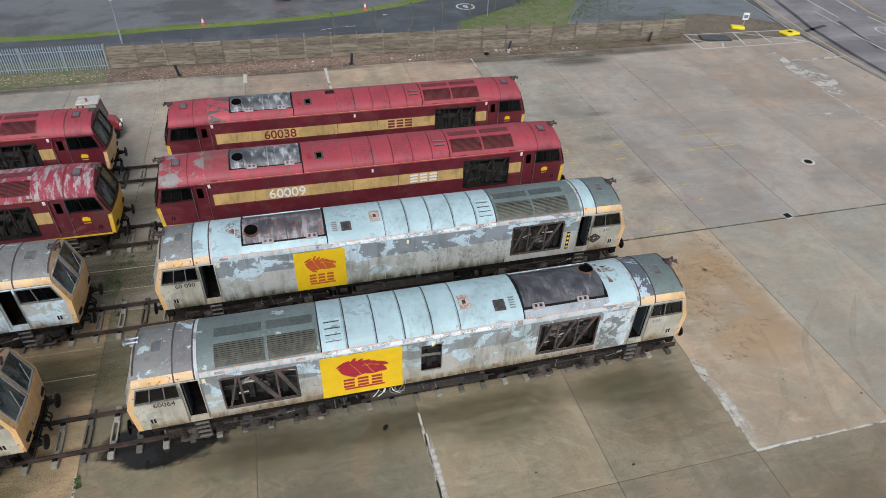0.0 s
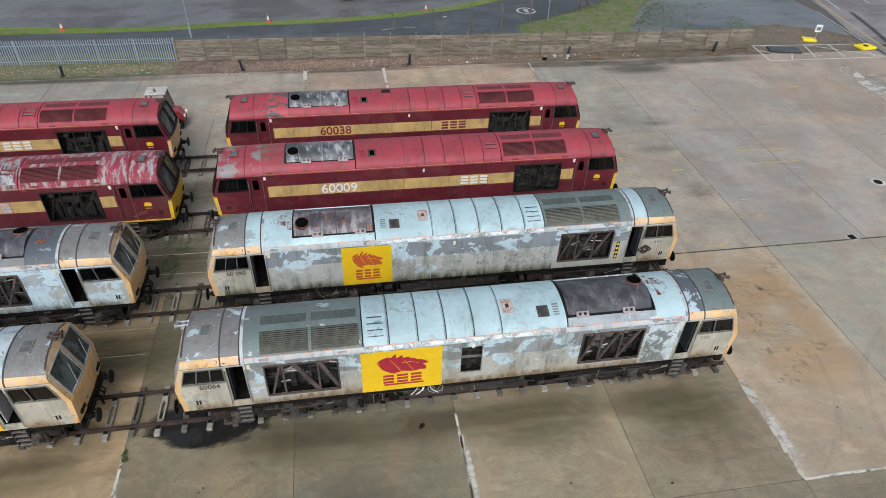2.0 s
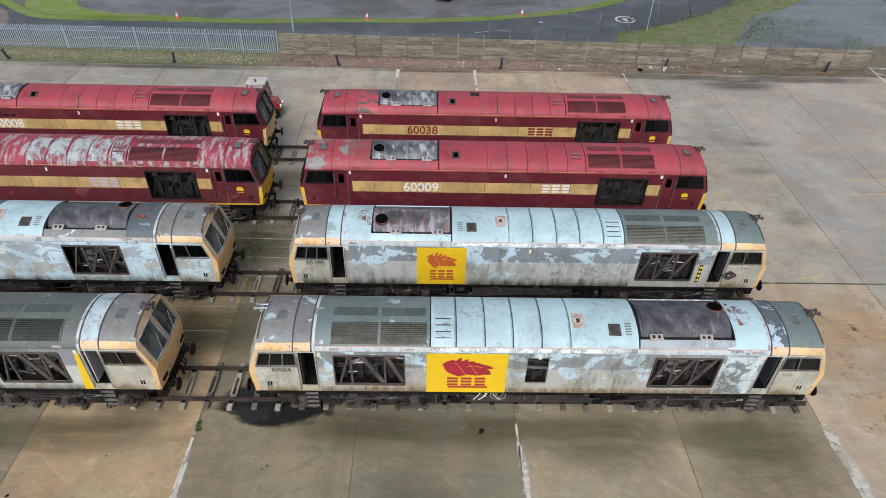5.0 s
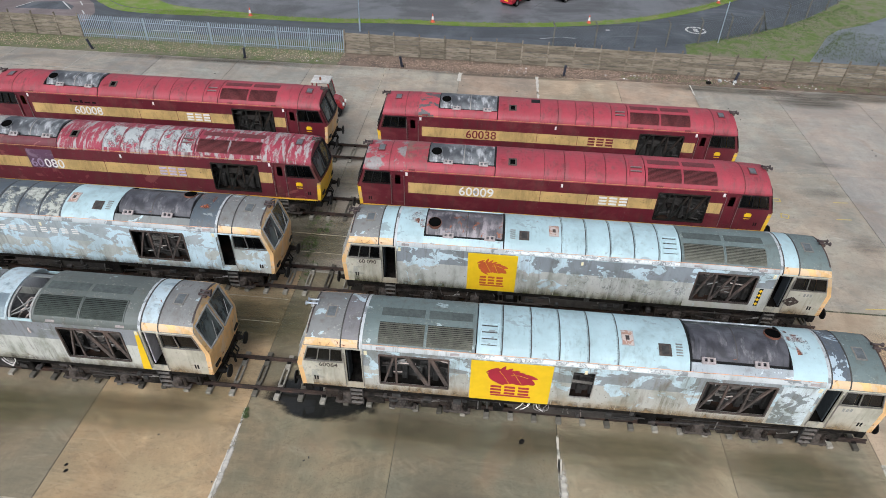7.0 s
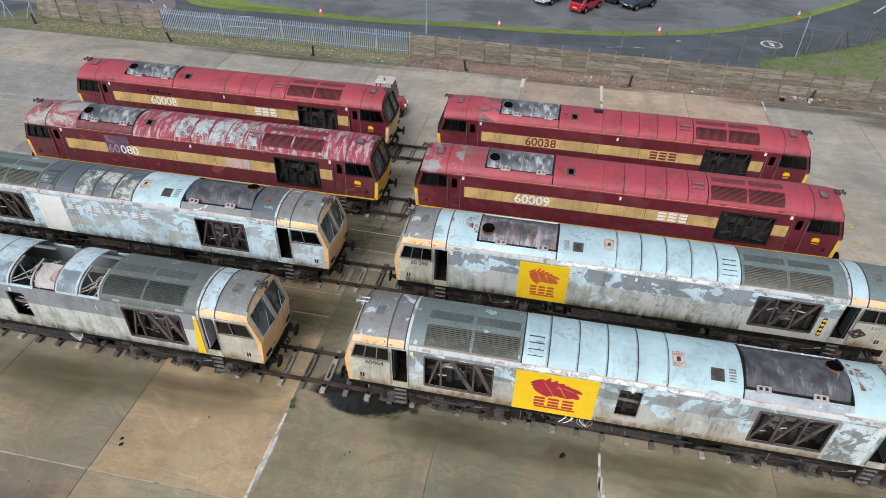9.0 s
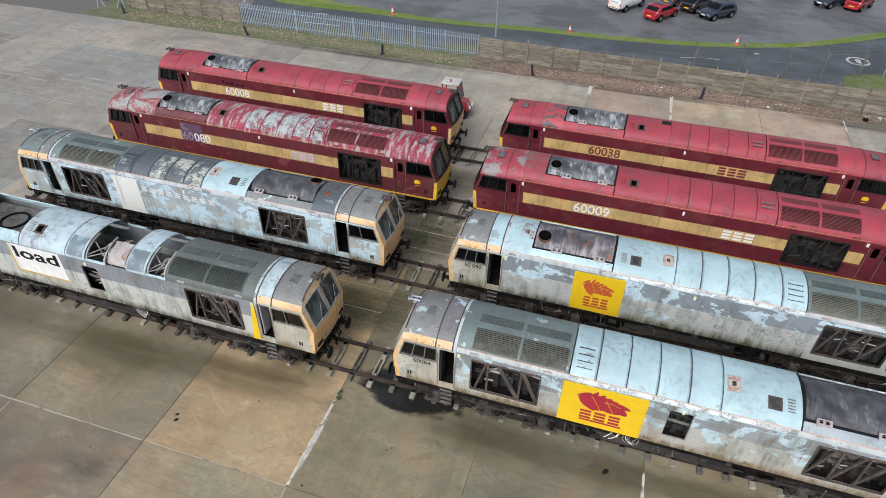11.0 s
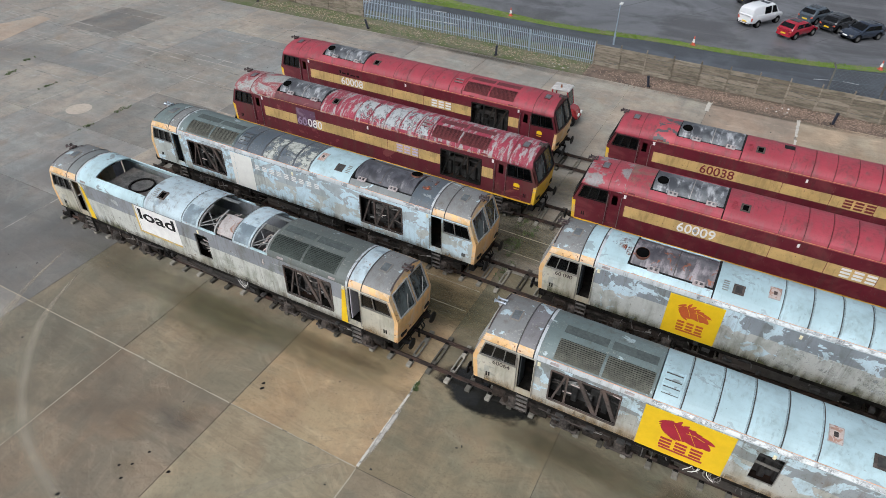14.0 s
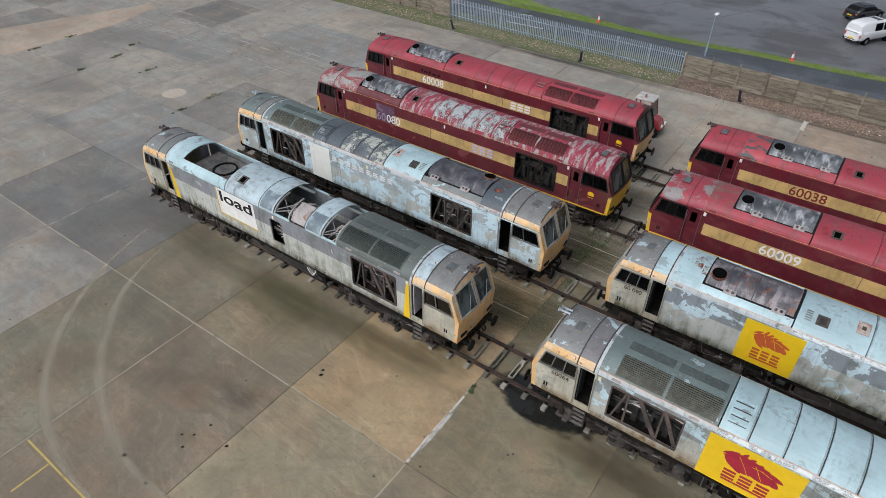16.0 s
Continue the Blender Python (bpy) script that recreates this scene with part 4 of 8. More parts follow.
    nt.links.new(math_node(nt, "MULTIPLY", ramp(nt, n, 0.62 - cover * 0.4, 0.80 - cover * 0.4), min(1.0, cover * 1.6)), b.inputs["Alpha"])
    return m


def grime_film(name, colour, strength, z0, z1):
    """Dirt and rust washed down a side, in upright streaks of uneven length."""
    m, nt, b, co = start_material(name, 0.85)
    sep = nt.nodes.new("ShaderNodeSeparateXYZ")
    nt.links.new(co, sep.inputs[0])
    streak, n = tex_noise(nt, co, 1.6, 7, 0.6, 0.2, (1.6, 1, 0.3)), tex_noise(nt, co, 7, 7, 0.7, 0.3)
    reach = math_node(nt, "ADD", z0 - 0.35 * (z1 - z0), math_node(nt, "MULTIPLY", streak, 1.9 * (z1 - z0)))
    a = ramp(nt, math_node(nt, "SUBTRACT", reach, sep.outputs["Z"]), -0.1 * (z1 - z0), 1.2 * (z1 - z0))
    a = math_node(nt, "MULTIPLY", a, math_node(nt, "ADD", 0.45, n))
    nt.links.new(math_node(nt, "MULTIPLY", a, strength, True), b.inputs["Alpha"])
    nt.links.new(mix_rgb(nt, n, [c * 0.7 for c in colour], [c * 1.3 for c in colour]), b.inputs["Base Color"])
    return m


def skin(bm, x0, x1, y, z0, z1):
    bm.faces.new([bm.verts.new(p) for p in ((x0, y, z0), (x1, y, z0), (x1, y, z1), (x0, y, z1))])


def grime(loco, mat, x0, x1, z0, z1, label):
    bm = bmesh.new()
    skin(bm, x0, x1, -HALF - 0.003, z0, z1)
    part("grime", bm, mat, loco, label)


def engine_room(loco, X, opened):
    bm = bmesh.new()
    # the floor's dark colour also holds the dimness of the closed room
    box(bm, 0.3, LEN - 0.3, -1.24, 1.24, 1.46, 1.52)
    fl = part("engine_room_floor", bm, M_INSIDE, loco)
    rnd = random.Random(int(loco.location.x * 10 + loco.location.y * 100))
    for a, b, h, nm in ((3.0, 6.3, 2.9, "alternator"), (6.6, 9.2, 2.75, "turbocharger"), (9.3, 13.0, 3.05, "engine_block"), (14.0, 17.4, 2.6, "radiator_core")):
        bm = bmesh.new()
        lo, hi = sorted((X(a), X(b)))
        box(bm, lo, hi, -0.62, 0.62, 1.5, h, 0.06)
        # closed bodies take the shade-dark copy, open roofs the lit one
        e = part(nm, bm, M_ENGINE if not opened else M_ENGINE_PALE, loco, "grimy equipment inside the body, coloured darker under a closed roof")
        k = lo + 0.3
        while k < hi - 0.3:
            bm = bmesh.new()
            box(bm, k, k + 0.22, -0.8, 0.8, 1.55, h - 0.25, 0.03)
            part("casing_rib", bm, M_ENGINE, e)
            k += rnd.uniform(0.4, 0.6)
    bm = bmesh.new()
    for k in range(16):
        a = X(rnd.uniform(2.8, 17.2))
        z = rnd.uniform(1.8, 3.0)
        rod(bm, (a - 0.5, -0.95, z), (a + 0.5, -0.98, z + rnd.uniform(-0.3, 0.3)), 0.035, 0.035, 7)
        if k % 3 == 0:
            rod(bm, (a, -1.0, 2.2), (a, -0.88, 2.2), 0.10, 0.10, 12)
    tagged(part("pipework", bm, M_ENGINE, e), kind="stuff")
    if opened:
        bm = bmesh.new()
        for k in range(34):
            a, y = X(rnd.choice((rnd.uniform(10.05, 10.9), rnd.uniform(13.0, 13.75)))), rnd.uniform(-0.95, 0.5)
            p = Vector((a, y, rnd.uniform(3.15, 3.6)))
            h, v, bend = rnd.uniform(0, 6.28), rnd.uniform(-0.2, 0.5), rnd.uniform(-0.7, 0.7)
            for _ in range(6):
                q = p + 0.14 * Vector((math.cos(h) * 0.6, math.sin(h), v))
                rod(bm, p, q, 0.028, 0.028, 6)
                p, h, v = q, h + bend, v - 0.15
        tagged(part("loose_pipe", bm, M_PIPE, e, "pale lagged pipes exposed in the open roof"), kind="stuff")


def emblem(parent, x, z, w, h, mat, y0):
    """A red swept emblem reduced to plain rounded shapes, with thin yellow gaps."""
    def lobe(bm, cx, cz, a, b, turn, y, point, n=24):
        c = bm.verts.new((cx, y, cz))
        ring = []
        for k in range(n):
            t = math.tau * k / n
            px, pz = a * math.cos(t), b * math.copysign(abs(math.sin(t)) ** point, math.sin(t))
            ring.append(bm.verts.new((cx + px * math.cos(turn) - pz * math.sin(turn), y, cz + px * math.sin(turn) + pz * math.cos(turn))))
        for k in range(n):
            bm.faces.new((c, ring[k], ring[(k + 1) % n]))
        ext = bmesh.ops.extrude_face_region(bm, geom=list(bm.faces))["geom"]
        bmesh.ops.translate(bm, verts=[v for v in ext if isinstance(v, bmesh.types.BMVert)], vec=(0, -0.004, 0))
    shapes = [(-0.16, 0.0, 0.30, 0.22, -0.25, 1.0), (0.10, -0.01, 0.33, 0.19, -0.35, 1.0), (0.28, -0.05, 0.24, 0.10, -0.55, 1.2), (0.36, 0.05, 0.18, 0.055, -0.3, 1.5)]
    shapes += [(-0.38 + 0.035 * k, 0.17 - 0.085 * k, 0.15, 0.038, 0.55 - 0.28 * k, 1.5) for k in range(5)]
    shapes += [(-0.18 + 0.11 * k, 0.21 - 0.03 * k, 0.13, 0.040, 1.1 - 0.3 * k, 1.5) for k in range(5)]
    for k, (dx, dz, a, b, t, point) in enumerate(shapes):
        bm = bmesh.new()
        lobe(bm, x + dx * w, z + dz * h, a * w, b * w, t, y0 - 0.0012 * k, point)
        part("emblem", bm, mat, parent, "red swept emblem of plain shapes")
    for pts in (((-0.24, 0.18), (-0.16, 0.06), (-0.08, -0.08), (-0.02, -0.2)), ((0.04, 0.14), (0.10, 0.04), (0.16, -0.08), (0.22, -0.18)), ((0.0, 0.07), (0.16, 0.08), (0.34, 0.02))):
        bm = bmesh.new()
        for (ax, az), (bx, bz) in zip(pts, pts[1:]):
            beam(bm, (x + ax * w, y0 - 0.026, z + az * h), (x + bx * w, y0 - 0.026, z + bz * h), 0.004, 0.015)
        part("emblem_gap", bm, M_SIGN_YELLOW, parent)


def word_blocks(parent, x, z, w, h, mat, y, label, n=3, fill=0.78):
    """A brand word drawn as rows of plain bars."""
    step = w / n
    for k in range(n):
        a, b = x + k * step, x + k * step + step * fill
        for z0, z1 in ((0.0, 0.24), (0.38, 0.62), (0.76, 1.0)):
            bm = bmesh.new()
            box(bm, a, b, y - 0.004, y, z + h * z0, z + h * z1)
            part("brand_mark", bm, mat, parent, label)


def sign_panel(loco, x0, x1, z0, z1, mat_red):
    bm = bmesh.new()
    y = -HALF
    box(bm, x0, x1, y - 0.02, y - 0.003, z0, z1)
    s = part("sign_panel", bm, M_SIGN_YELLOW, loco, "large yellow panel with red emblem")
    w, h = x1 - x0, z1 - z0
    emblem(s, x0 + w * 0.5, z0 + h * 0.645, w * 0.62, h * 0.84, mat_red, y - 0.021)
    word_blocks(s, x0 + w * 0.26, z0 + h * 0.185, w * 0.52, h * 0.215, mat_red, y - 0.021, "brand name as plain red bars")
    bm = bmesh.new()
    box(bm, x0 + w * 0.27, x0 + w * 0.77, y - 0.025, y - 0.021, z0 + h * 0.125, z0 + h * 0.165)
    part("underline", bm, mat_red, s)


def locomotive(x0, yc, flip, spec):
    """A long six-axle diesel freight locomotive. flip: the silencer stands at the high-x end."""
    red = spec["red"]
    loco = thing("diesel_locomotive", spec["label"], "locomotive", pose(x0, yc, 0), "stored locomotives")
    X = (lambda u: LEN - u) if flip else (lambda u: u)
    span = lambda a, b: tuple(sorted((X(a), X(b))))
    R = spec["roof"]
    floor = FLOOR - 0.06 if red else FLOOR
    # body sides
    holes = [(a, b, c, d) for a, b, c, d in spec["openings"]]
    for sy in (-1, 1):
        bm = bmesh.new()
        hs = holes if sy < 0 else []
        sheet(bm, cuts(2.08, LEN - 2.08, hs, 0, 1.0), cuts(floor, CANT, hs, 1, 0.5), sy * HALF, -sy * 0.06, hs)
        part("body_side", bm, spec["side"], loco, spec["side_label"])
    engine_room(loco, X, spec.get("open_roof"))
    for (a, b, c, d), kind in zip(spec["openings"], spec["opening_kinds"]):
        if kind in BRACES:
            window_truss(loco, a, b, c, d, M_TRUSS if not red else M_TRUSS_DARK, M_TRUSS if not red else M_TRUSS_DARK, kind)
        else:
            bm = bmesh.new()
            for p, q in (((a, c), (b, c)), ((a, d), (b, d)), ((a, c), (a, d)), ((b, c), (b, d))):
                beam(bm, (p[0], -HALF + 0.05, p[1]), (q[0], -HALF + 0.05, q[1]), 0.03, 0.04)
            beam(bm, (a, -HALF + 0.2, (c + d) / 2), (b, -HALF + 0.2, (c + d) / 2 - 0.05), 0.03, 0.12)
            part("door_opening", bm, M_STEEL, loco, "missing panel door")
    # panel joints along the side
    for x in (6.0, 8.9, 11.2, 13.2):
        if any(a - 0.1 < x < b + 0.1 for a, b, c, d in holes):
            continue
        bm = bmesh.new()
        box(bm, x - 0.012, x + 0.012, -HALF - 0.006, -HALF - 0.001, floor + 0.02, CANT - 0.02)
        part("cover_strip", bm, spec["side"], loco)
    # roof from the silencer end
    def strip(name, u0, u1, t0, t1, mat, label="", grow=0.0):
        bm = bmesh.new()
        roof_piece(bm, *span(u0, u1), t0, t1, grow)
        return part(name, bm, mat, loco, label)
    strip("roof_panel", 2.08, 3.2, 0, 180, R["exhaust"], "curved roof panel beside the silencer")
    strip("roof_panel", 3.2, 6.55, 0, 39, R["low"], "lower roof panel below the silencer")
    strip("roof_panel", 3.2, 6.55, 144, 180, R["low"])
    if spec.get("no_silencer"):
        bm = bmesh.new()
        lo, hi = span(3.25, 6.5)
        box(bm, lo, hi, -1.0, 1.0, 3.42, 3.50)
        rec = part("silencer_recess", bm, M_ENGINE_PALE, loco, "open recess where the silencer was removed")
        bm = bmesh.new()
        c = X(5.0)
        rings = [[bm.verts.new((c + r * math.cos(math.tau * k / 28), r * math.sin(math.tau * k / 28), z)) for k in range(28)] for r, z in ((0.62, 3.50), (0.62, 3.57), (0.54, 3.57), (0.54, 3.50))]
        for i in range(4):
            for k in range(28):
                bm.faces.new((rings[i][k], rings[i][(k + 1) % 28], rings[(i + 1) % 4][(k + 1) % 28], rings[(i + 1) % 4][k]))
        part("ring_flange", bm, M_DARK, rec)
    else:
        bm = bmesh.new()
        barrel(bm, *span(3.27, 6.5))
        sil = part("silencer", bm, spec["silencer"], loco, "scorched and rusty exhaust silencer panel")
        cx = X(3.62)
        y, z = (-0.42, 4.25) if not flip else (0.26, 4.30)
        bm = bmesh.new()
        n = Vector((0, y * 0.6, 1)).normalized()
        p = Vector((cx, y, z))
        rod(bm, p - n * 0.05, p + n * 0.075, 0.30, 0.285, 22)
        part("exhaust_collar", bm, M_COLLAR if not red else spec["silencer"], sil, "rusty rim of the exhaust port")
        # the port is a black disc: the hole's dark is put into colour
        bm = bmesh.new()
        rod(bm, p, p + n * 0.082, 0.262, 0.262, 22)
        part("exhaust_port", bm, M_VOID, sil, "black disc painting in the dark of the exhaust port")
        if not red:
            for u0, u1, t0_, t1_ in ((2.45, 2.95, 70, 112), (3.0, 3.22, 60, 86)):
                bm = bmesh.new()
                roof_piece(bm, *span(u0, u1), *((180 - t1_, 180 - t0_) if flip else (t0_, t1_)), 0.008, 0.004, 5)
                part("rust_bloom", bm, M_RUST_FILM, loco, "rust bloom beside the exhaust port")
        bm = bmesh.new()
        c = X(5.0)
        barrel(bm, c - 0.03, c + 0.03, 0.908, 3.74, 4.358)
        part("silencer_band", bm, M_SEAM if not red else M_STEEL, sil)
        for u in (4.0, 5.75):
            bm = bmesh.new()
            lo, hi = span(u, u + 0.46)
            roof_piece(bm, lo, hi, 37, 42, 0.05, 0.09, 1)
            roof_piece(bm, lo, hi, 48, 50, 0.045, 0.05, 1)
            for o in (0.0, 0.19, 0.38):
                roof_piece(bm, lo + o, lo + o + 0.08, 40, 50, 0.045, 0.06, 2)
            part("lifting_bracket", bm, R["bracket"], sil)
        # black end walls and a black strip paint in the shade around the drum
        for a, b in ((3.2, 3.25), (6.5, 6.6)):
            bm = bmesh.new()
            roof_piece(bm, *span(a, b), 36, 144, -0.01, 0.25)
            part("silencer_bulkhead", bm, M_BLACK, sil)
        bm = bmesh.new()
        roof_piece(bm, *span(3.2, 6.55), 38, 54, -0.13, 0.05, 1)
        part("silencer_gap_shade", bm, M_BLACK, sil)
    hatch = strip("roof_hatch_panel", 6.6, 8.97, 0, 180, R["hatch"], "wide roof panel with square inspection hatch")
    bm = bmesh.new()
    lo, hi = span(7.2, 7.62)
    roof_piece(bm, lo, hi, 46, 68, 0.035, 0.05, 2)
    fr = part("inspection_hatch", bm, M_TRUSS, hatch, "square roof inspection hatch")
    # hatches without a grid get black, painting in the dark inside
    bm = bmesh.new()
    roof_piece(bm, lo + 0.09, hi - 0.09, 50, 64, 0.045, 0.03, 2)
    part("hatch_infill", bm, M_ENGINE if spec.get("marker") else M_VOID, fr)
    for k in range(5):
        bm = bmesh.new()
        roof_piece(bm, *span(6.82, 7.04), 48 + 5 * k, 50 + 5 * k, 0.03, 0.03, 1)
        part("grab_rung", bm, M_STEEL if not red else R["hatch"], hatch)
    if spec.get("marker"):
        bm = bmesh.new()
        roof_piece(bm, *span(8.44, 8.86), 60, 88, 0.012, 0.02, 3)
        ap = part("access_plate", bm, M_BRUSHED_TAN, hatch, "rust-stained pale access plate")
        bm = bmesh.new()
        roof_piece(bm, *span(8.47, 8.83), 61.5, 86.5, 0.02, 0.02, 3)
        part("plate_cover", bm, M_PLATE, ap, "flaking cream plate")
        bm = bmesh.new()
        roof_piece(bm, *span(8.59, 8.72), 70, 78, 0.026, 0.02, 1)
        part("plate_cap", bm, M_BROW, ap)
    edges = [8.97, 9.97, 10.97, 11.95, 12.95, 13.85]
    for k, (a, b) in enumerate(zip(edges, edges[1:])):
        how = spec.get("open_roof", {}).get(k, "whole")
        mat = R["panels"][k]
        if how == "whole":
            p = strip("roof_panel", a + 0.02, b - 0.02, 0, 180, mat, "curved removable roof panel" if k < 4 else "roof panel with climbing rungs")
            if k == 4:
                for t in (40, 52, 64, 76) if not red else (52, 64):
                    bm = bmesh.new()
                    roof_piece(bm, *span(a + 0.19, b - 0.17), t, t + 3.2, 0.05, 0.05, 1)
                    part("climbing_rung", bm, (M_ROOF_WHITE if mat is M_ROOF_BLUE else mat) if not red else M_STEEL, p)
                    # dark strip along each rung's lower edge paints in its shadow
                    bm = bmesh.new()
                    roof_piece(bm, *span(a + 0.19, b - 0.17), t - 1.8, t, 0.012, 0.02, 1)
                    part("rung_shadow", bm, M_SEAM if not red else M_RED_RIB, p)
                for o in (0.13, b - a - 0.17):
                    bm = bmesh.new()
                    roof_piece(bm, *span(a + o, a + o + 0.04), 36, 81, 0.04, 0.03, 5)
                    part("rung_rail", bm, M_ROOF_WHITE if mat is M_ROOF_BLUE else mat, p)
            if spec.get("open_roof"):
                # bluish sheen painted onto the lower near side of the panel
                bm = bmesh.new()
                roof_piece(bm, *span(a + 0.10, b - 0.12), 9, 63, 0.006, 0.02, 6)
                part("sheen_area", bm, M_ROOF_GLOSS, p, "grey-blue middle of the panel with its sheen painted in")
            if spec.get("blotch") and k < (3 if not red else 5):
                bm = bmesh.new()
                roof_piece(bm, *span(a + 0.06, b - 0.07), 20, 95, 0.006, 0.004, 8)
                part("lichen_patch", bm, M_BLEACH if red else M_BLOTCH, p, "pale lichen bloom on the dark panel")
        elif how == "low":
            bm = bmesh.new()
            roof_piece(bm, *span(a + 0.03, b - 0.03), 2, 74, -0.12)
            part("roof_panel", bm, mat, loco, "rusty roof panel half removed")
        if how == "open":
            bm = bmesh.new()
            roof_piece(bm, *span(a, b), 172, 180, 0, 0.05, 1)
            part("roof_frame", bm, M_ROOF_WHITE, loco)
            bm = bmesh.new()
            roof_piece(bm, *span(a, b), 0, 8, 0, 0.05, 1)
            part("roof_frame", bm, M_ROOF_WHITE, loco)
            bm = bmesh.new()
            roof_piece(bm, *span(a, b), 106, 113, 0.0, 0.05)
            part("roof_frame", bm, M_ROOF_GREY, loco, "bare roof frame over the exposed engine room")
            bm = bmesh.new()
            roof_piece(bm, *span(a + 0.02, a + 0.09), 8, 80, -0.03, 0.06)
            roof_piece(bm, *span(b - 0.09, b - 0.02), 8, 80, -0.03, 0.06)
            lo, hi = span(a, b)
            for t0, t1 in ((20, 62), (62, 20), (12, 40)):
                (ya, za), (yb, zb) = arc(radians(t0), -0.1), arc(radians(t1), -0.1)
                beam(bm, (lo + 0.06, ya, za), (hi - 0.06, yb, zb), 0.032)
            part("roof_strut", bm, M_SEAM_PALE, loco, "crossed struts of the open roof")
    for e in edges[:-1] if not spec.get("open_roof") else [8.97, 9.97, 11.95]:
        bm = bmesh.new()
        roof_piece(bm, *span(e - 0.010, e + 0.010), 0, 180, 0.002, 0.05)
        part("roof_rib", bm, M_SEAM if not red else M_RED_RIB, loco)
        if not red:
            bm = bmesh.new()
            roof_piece(bm, *span(e + 0.02, e + 0.07), 18, 144, 0.006, 0.004, 14)
            part("seam_dirt", bm, M_SEAM_DIRT, loco, "dirt gathered beside a roof seam")
    if not red and not spec.get("open_roof") and not spec.get("blotch"):
        for u0, u1 in ((8.97, 13.85), (6.62, 8.95)):
            bm = bmesh.new()
            roof_piece(bm, *span(u0 + 0.03, u1 - 0.03), 4, 15, 0.012, 0.004, 2)
            part("flaking_edge", bm, M_FLAKES, loco, "white undercoat showing along the panel feet")
    strip("radiator_roof", 13.87, 17.82, 0, 180, R["radiator"], "curved radiator roof with grilles")
    for a, b in ((13.97, 15.57), (15.67, 17.27)):
        roof_grille(loco, 0, *span(a, b), 24, 67, R["radiator"], R["slat"])
        bm = bmesh.new()
        roof_piece(bm, *span(a + 0.05, b), 80, 97, 0.012, 0.02, 3)
        part("upper_grille", bm, R["mesh"], loco, "upper radiator mesh")
    # lining along the cantrail
    for sg in (0, 1):
        bm = bmesh.new()
        t0, t1 = ((17, 18.4) if not red else (4, 5.6))
        if not red and not sg and not spec.get("open_roof"):
            pm = bmesh.new()
            roof_piece(pm, 2.1, LEN - 2.1, 1.5, 16.6, 0.004, 0.01, 2)
            part("cantrail_panel", pm, R["cantrail"], loco, "pale strip along the roof edge")
        if sg:
            t0, t1 = 180 - t1, 180 - t0
        roof_piece(bm, 2.1, LEN - 2.1, t0, t1, 0.006, 0.01, 1)
        if spec.get("open_roof"):
            bm.free()
            continue
        part("lining", bm, M_PEACH_LINE if not red else M_GOLD_LINE, loco, "thin painted line along the cantrail")
    for u in (2.3, 14.4, 17.0):
        bm = bmesh.new()
        lo, hi = span(u, u + 0.32)
        roof_piece(bm, lo, hi, 6, 13, 0.02, 0.03, 1)
        part("lifting_pad", bm, R["bracket"] if not red else M_RED_RIB, loco)
    if spec.get("crown_hole"):
        # flat black piece on the closed roof paints in an opening's dark
        bm = bmesh.new()
        roof_piece(bm, *span(8.45, 8.95), 84, 104, 0.008, 0.02, 2)
        part("crown_opening", bm, M_BLACK, loco, "roof crown opening, its dark painted as a black square")
    for x, w, z in ((2.2, 0.06, 3.32), (LEN - 2.2, 0.06, 3.32), (9.9, 0.05, 3.25)):
        bm = bmesh.new()
        box(bm, x - w, x + w, -HALF - 0.03, -HALF, z, z + 0.19, 0.01)
        part("marker_light", bm, M_WHITE if red else M_CREAM, loco)
    # underframe
    bm = bmesh.new()
    box(bm, 0.1, LEN - 0.1, -1.27, -1.15, 1.22, floor + 0.01, 0.01)
    box(bm, 0.1, LEN - 0.1, 1.15, 1.27, 1.22, floor + 0.01, 0.01)
    box(bm, 0.1, LEN - 0.1, -0.5, 0.5, 1.15, floor + 0.01)
    part("underframe", bm, M_DARK, loco, "grimy underframe beams")
    bm = bmesh.new()
    box(bm, 7.6, 12.1, -1.16, 1.16, 0.62, 1.3, 0.08)
    part("fuel_tank", bm, M_TANK, loco, "long grimy fuel tank between the bogies")
    for x, w in ((7.05, 0.4), (12.5, 0.6)):
        bm = bmesh.new()
        box(bm, x - w / 2, x + w / 2, -1.24, -0.6, 0.66, 1.28, 0.04)
        rod(bm, (x, -1.24, 0.95), (x, -1.28, 0.95), 0.12, 0.12, 12)
        part("equipment_box", bm, M_DARK, loco)
    rnd = random.Random(int(abs(x0) * 7 + yc * 3))
    for mat, nm, count in ((M_ENGINE_PALE, "loose_hanger", 9), (M_TANK, "pipe_run", 16), (M_ENGINE, "underframe_fitting", 12)):
        bm = bmesh.new()
        for k in range(count):
            x, z = rnd.uniform(2.4, LEN - 2.6), rnd.uniform(0.75, 1.25)
            if nm == "pipe_run":
                rod(bm, (x, -1.25, z), (x + rnd.uniform(0.4, 1.4), -1.25, z + rnd.uniform(-0.08, 0.08)), 0.025, 0.025, 6)
            elif nm == "loose_hanger":
                rod(bm, (x, -1.22, 1.3), (x + rnd.uniform(-0.15, 0.15), -1.24, rnd.uniform(0.7, 1.1)), 0.022, 0.022, 6)
            else:
                box(bm, x, x + rnd.uniform(0.1, 0.35), -1.3, -1.1, z, z + rnd.uniform(0.08, 0.22), 0.015)
        tagged(part(nm, bm, mat, loco, "small grimy fittings under the sill"), kind="stuff")
    wheelset_bogie(loco, 3.45)
    wheelset_bogie(loco, LEN - 3.45)
    if red:
        for sy in (-1, 1):
            bm = bmesh.new()
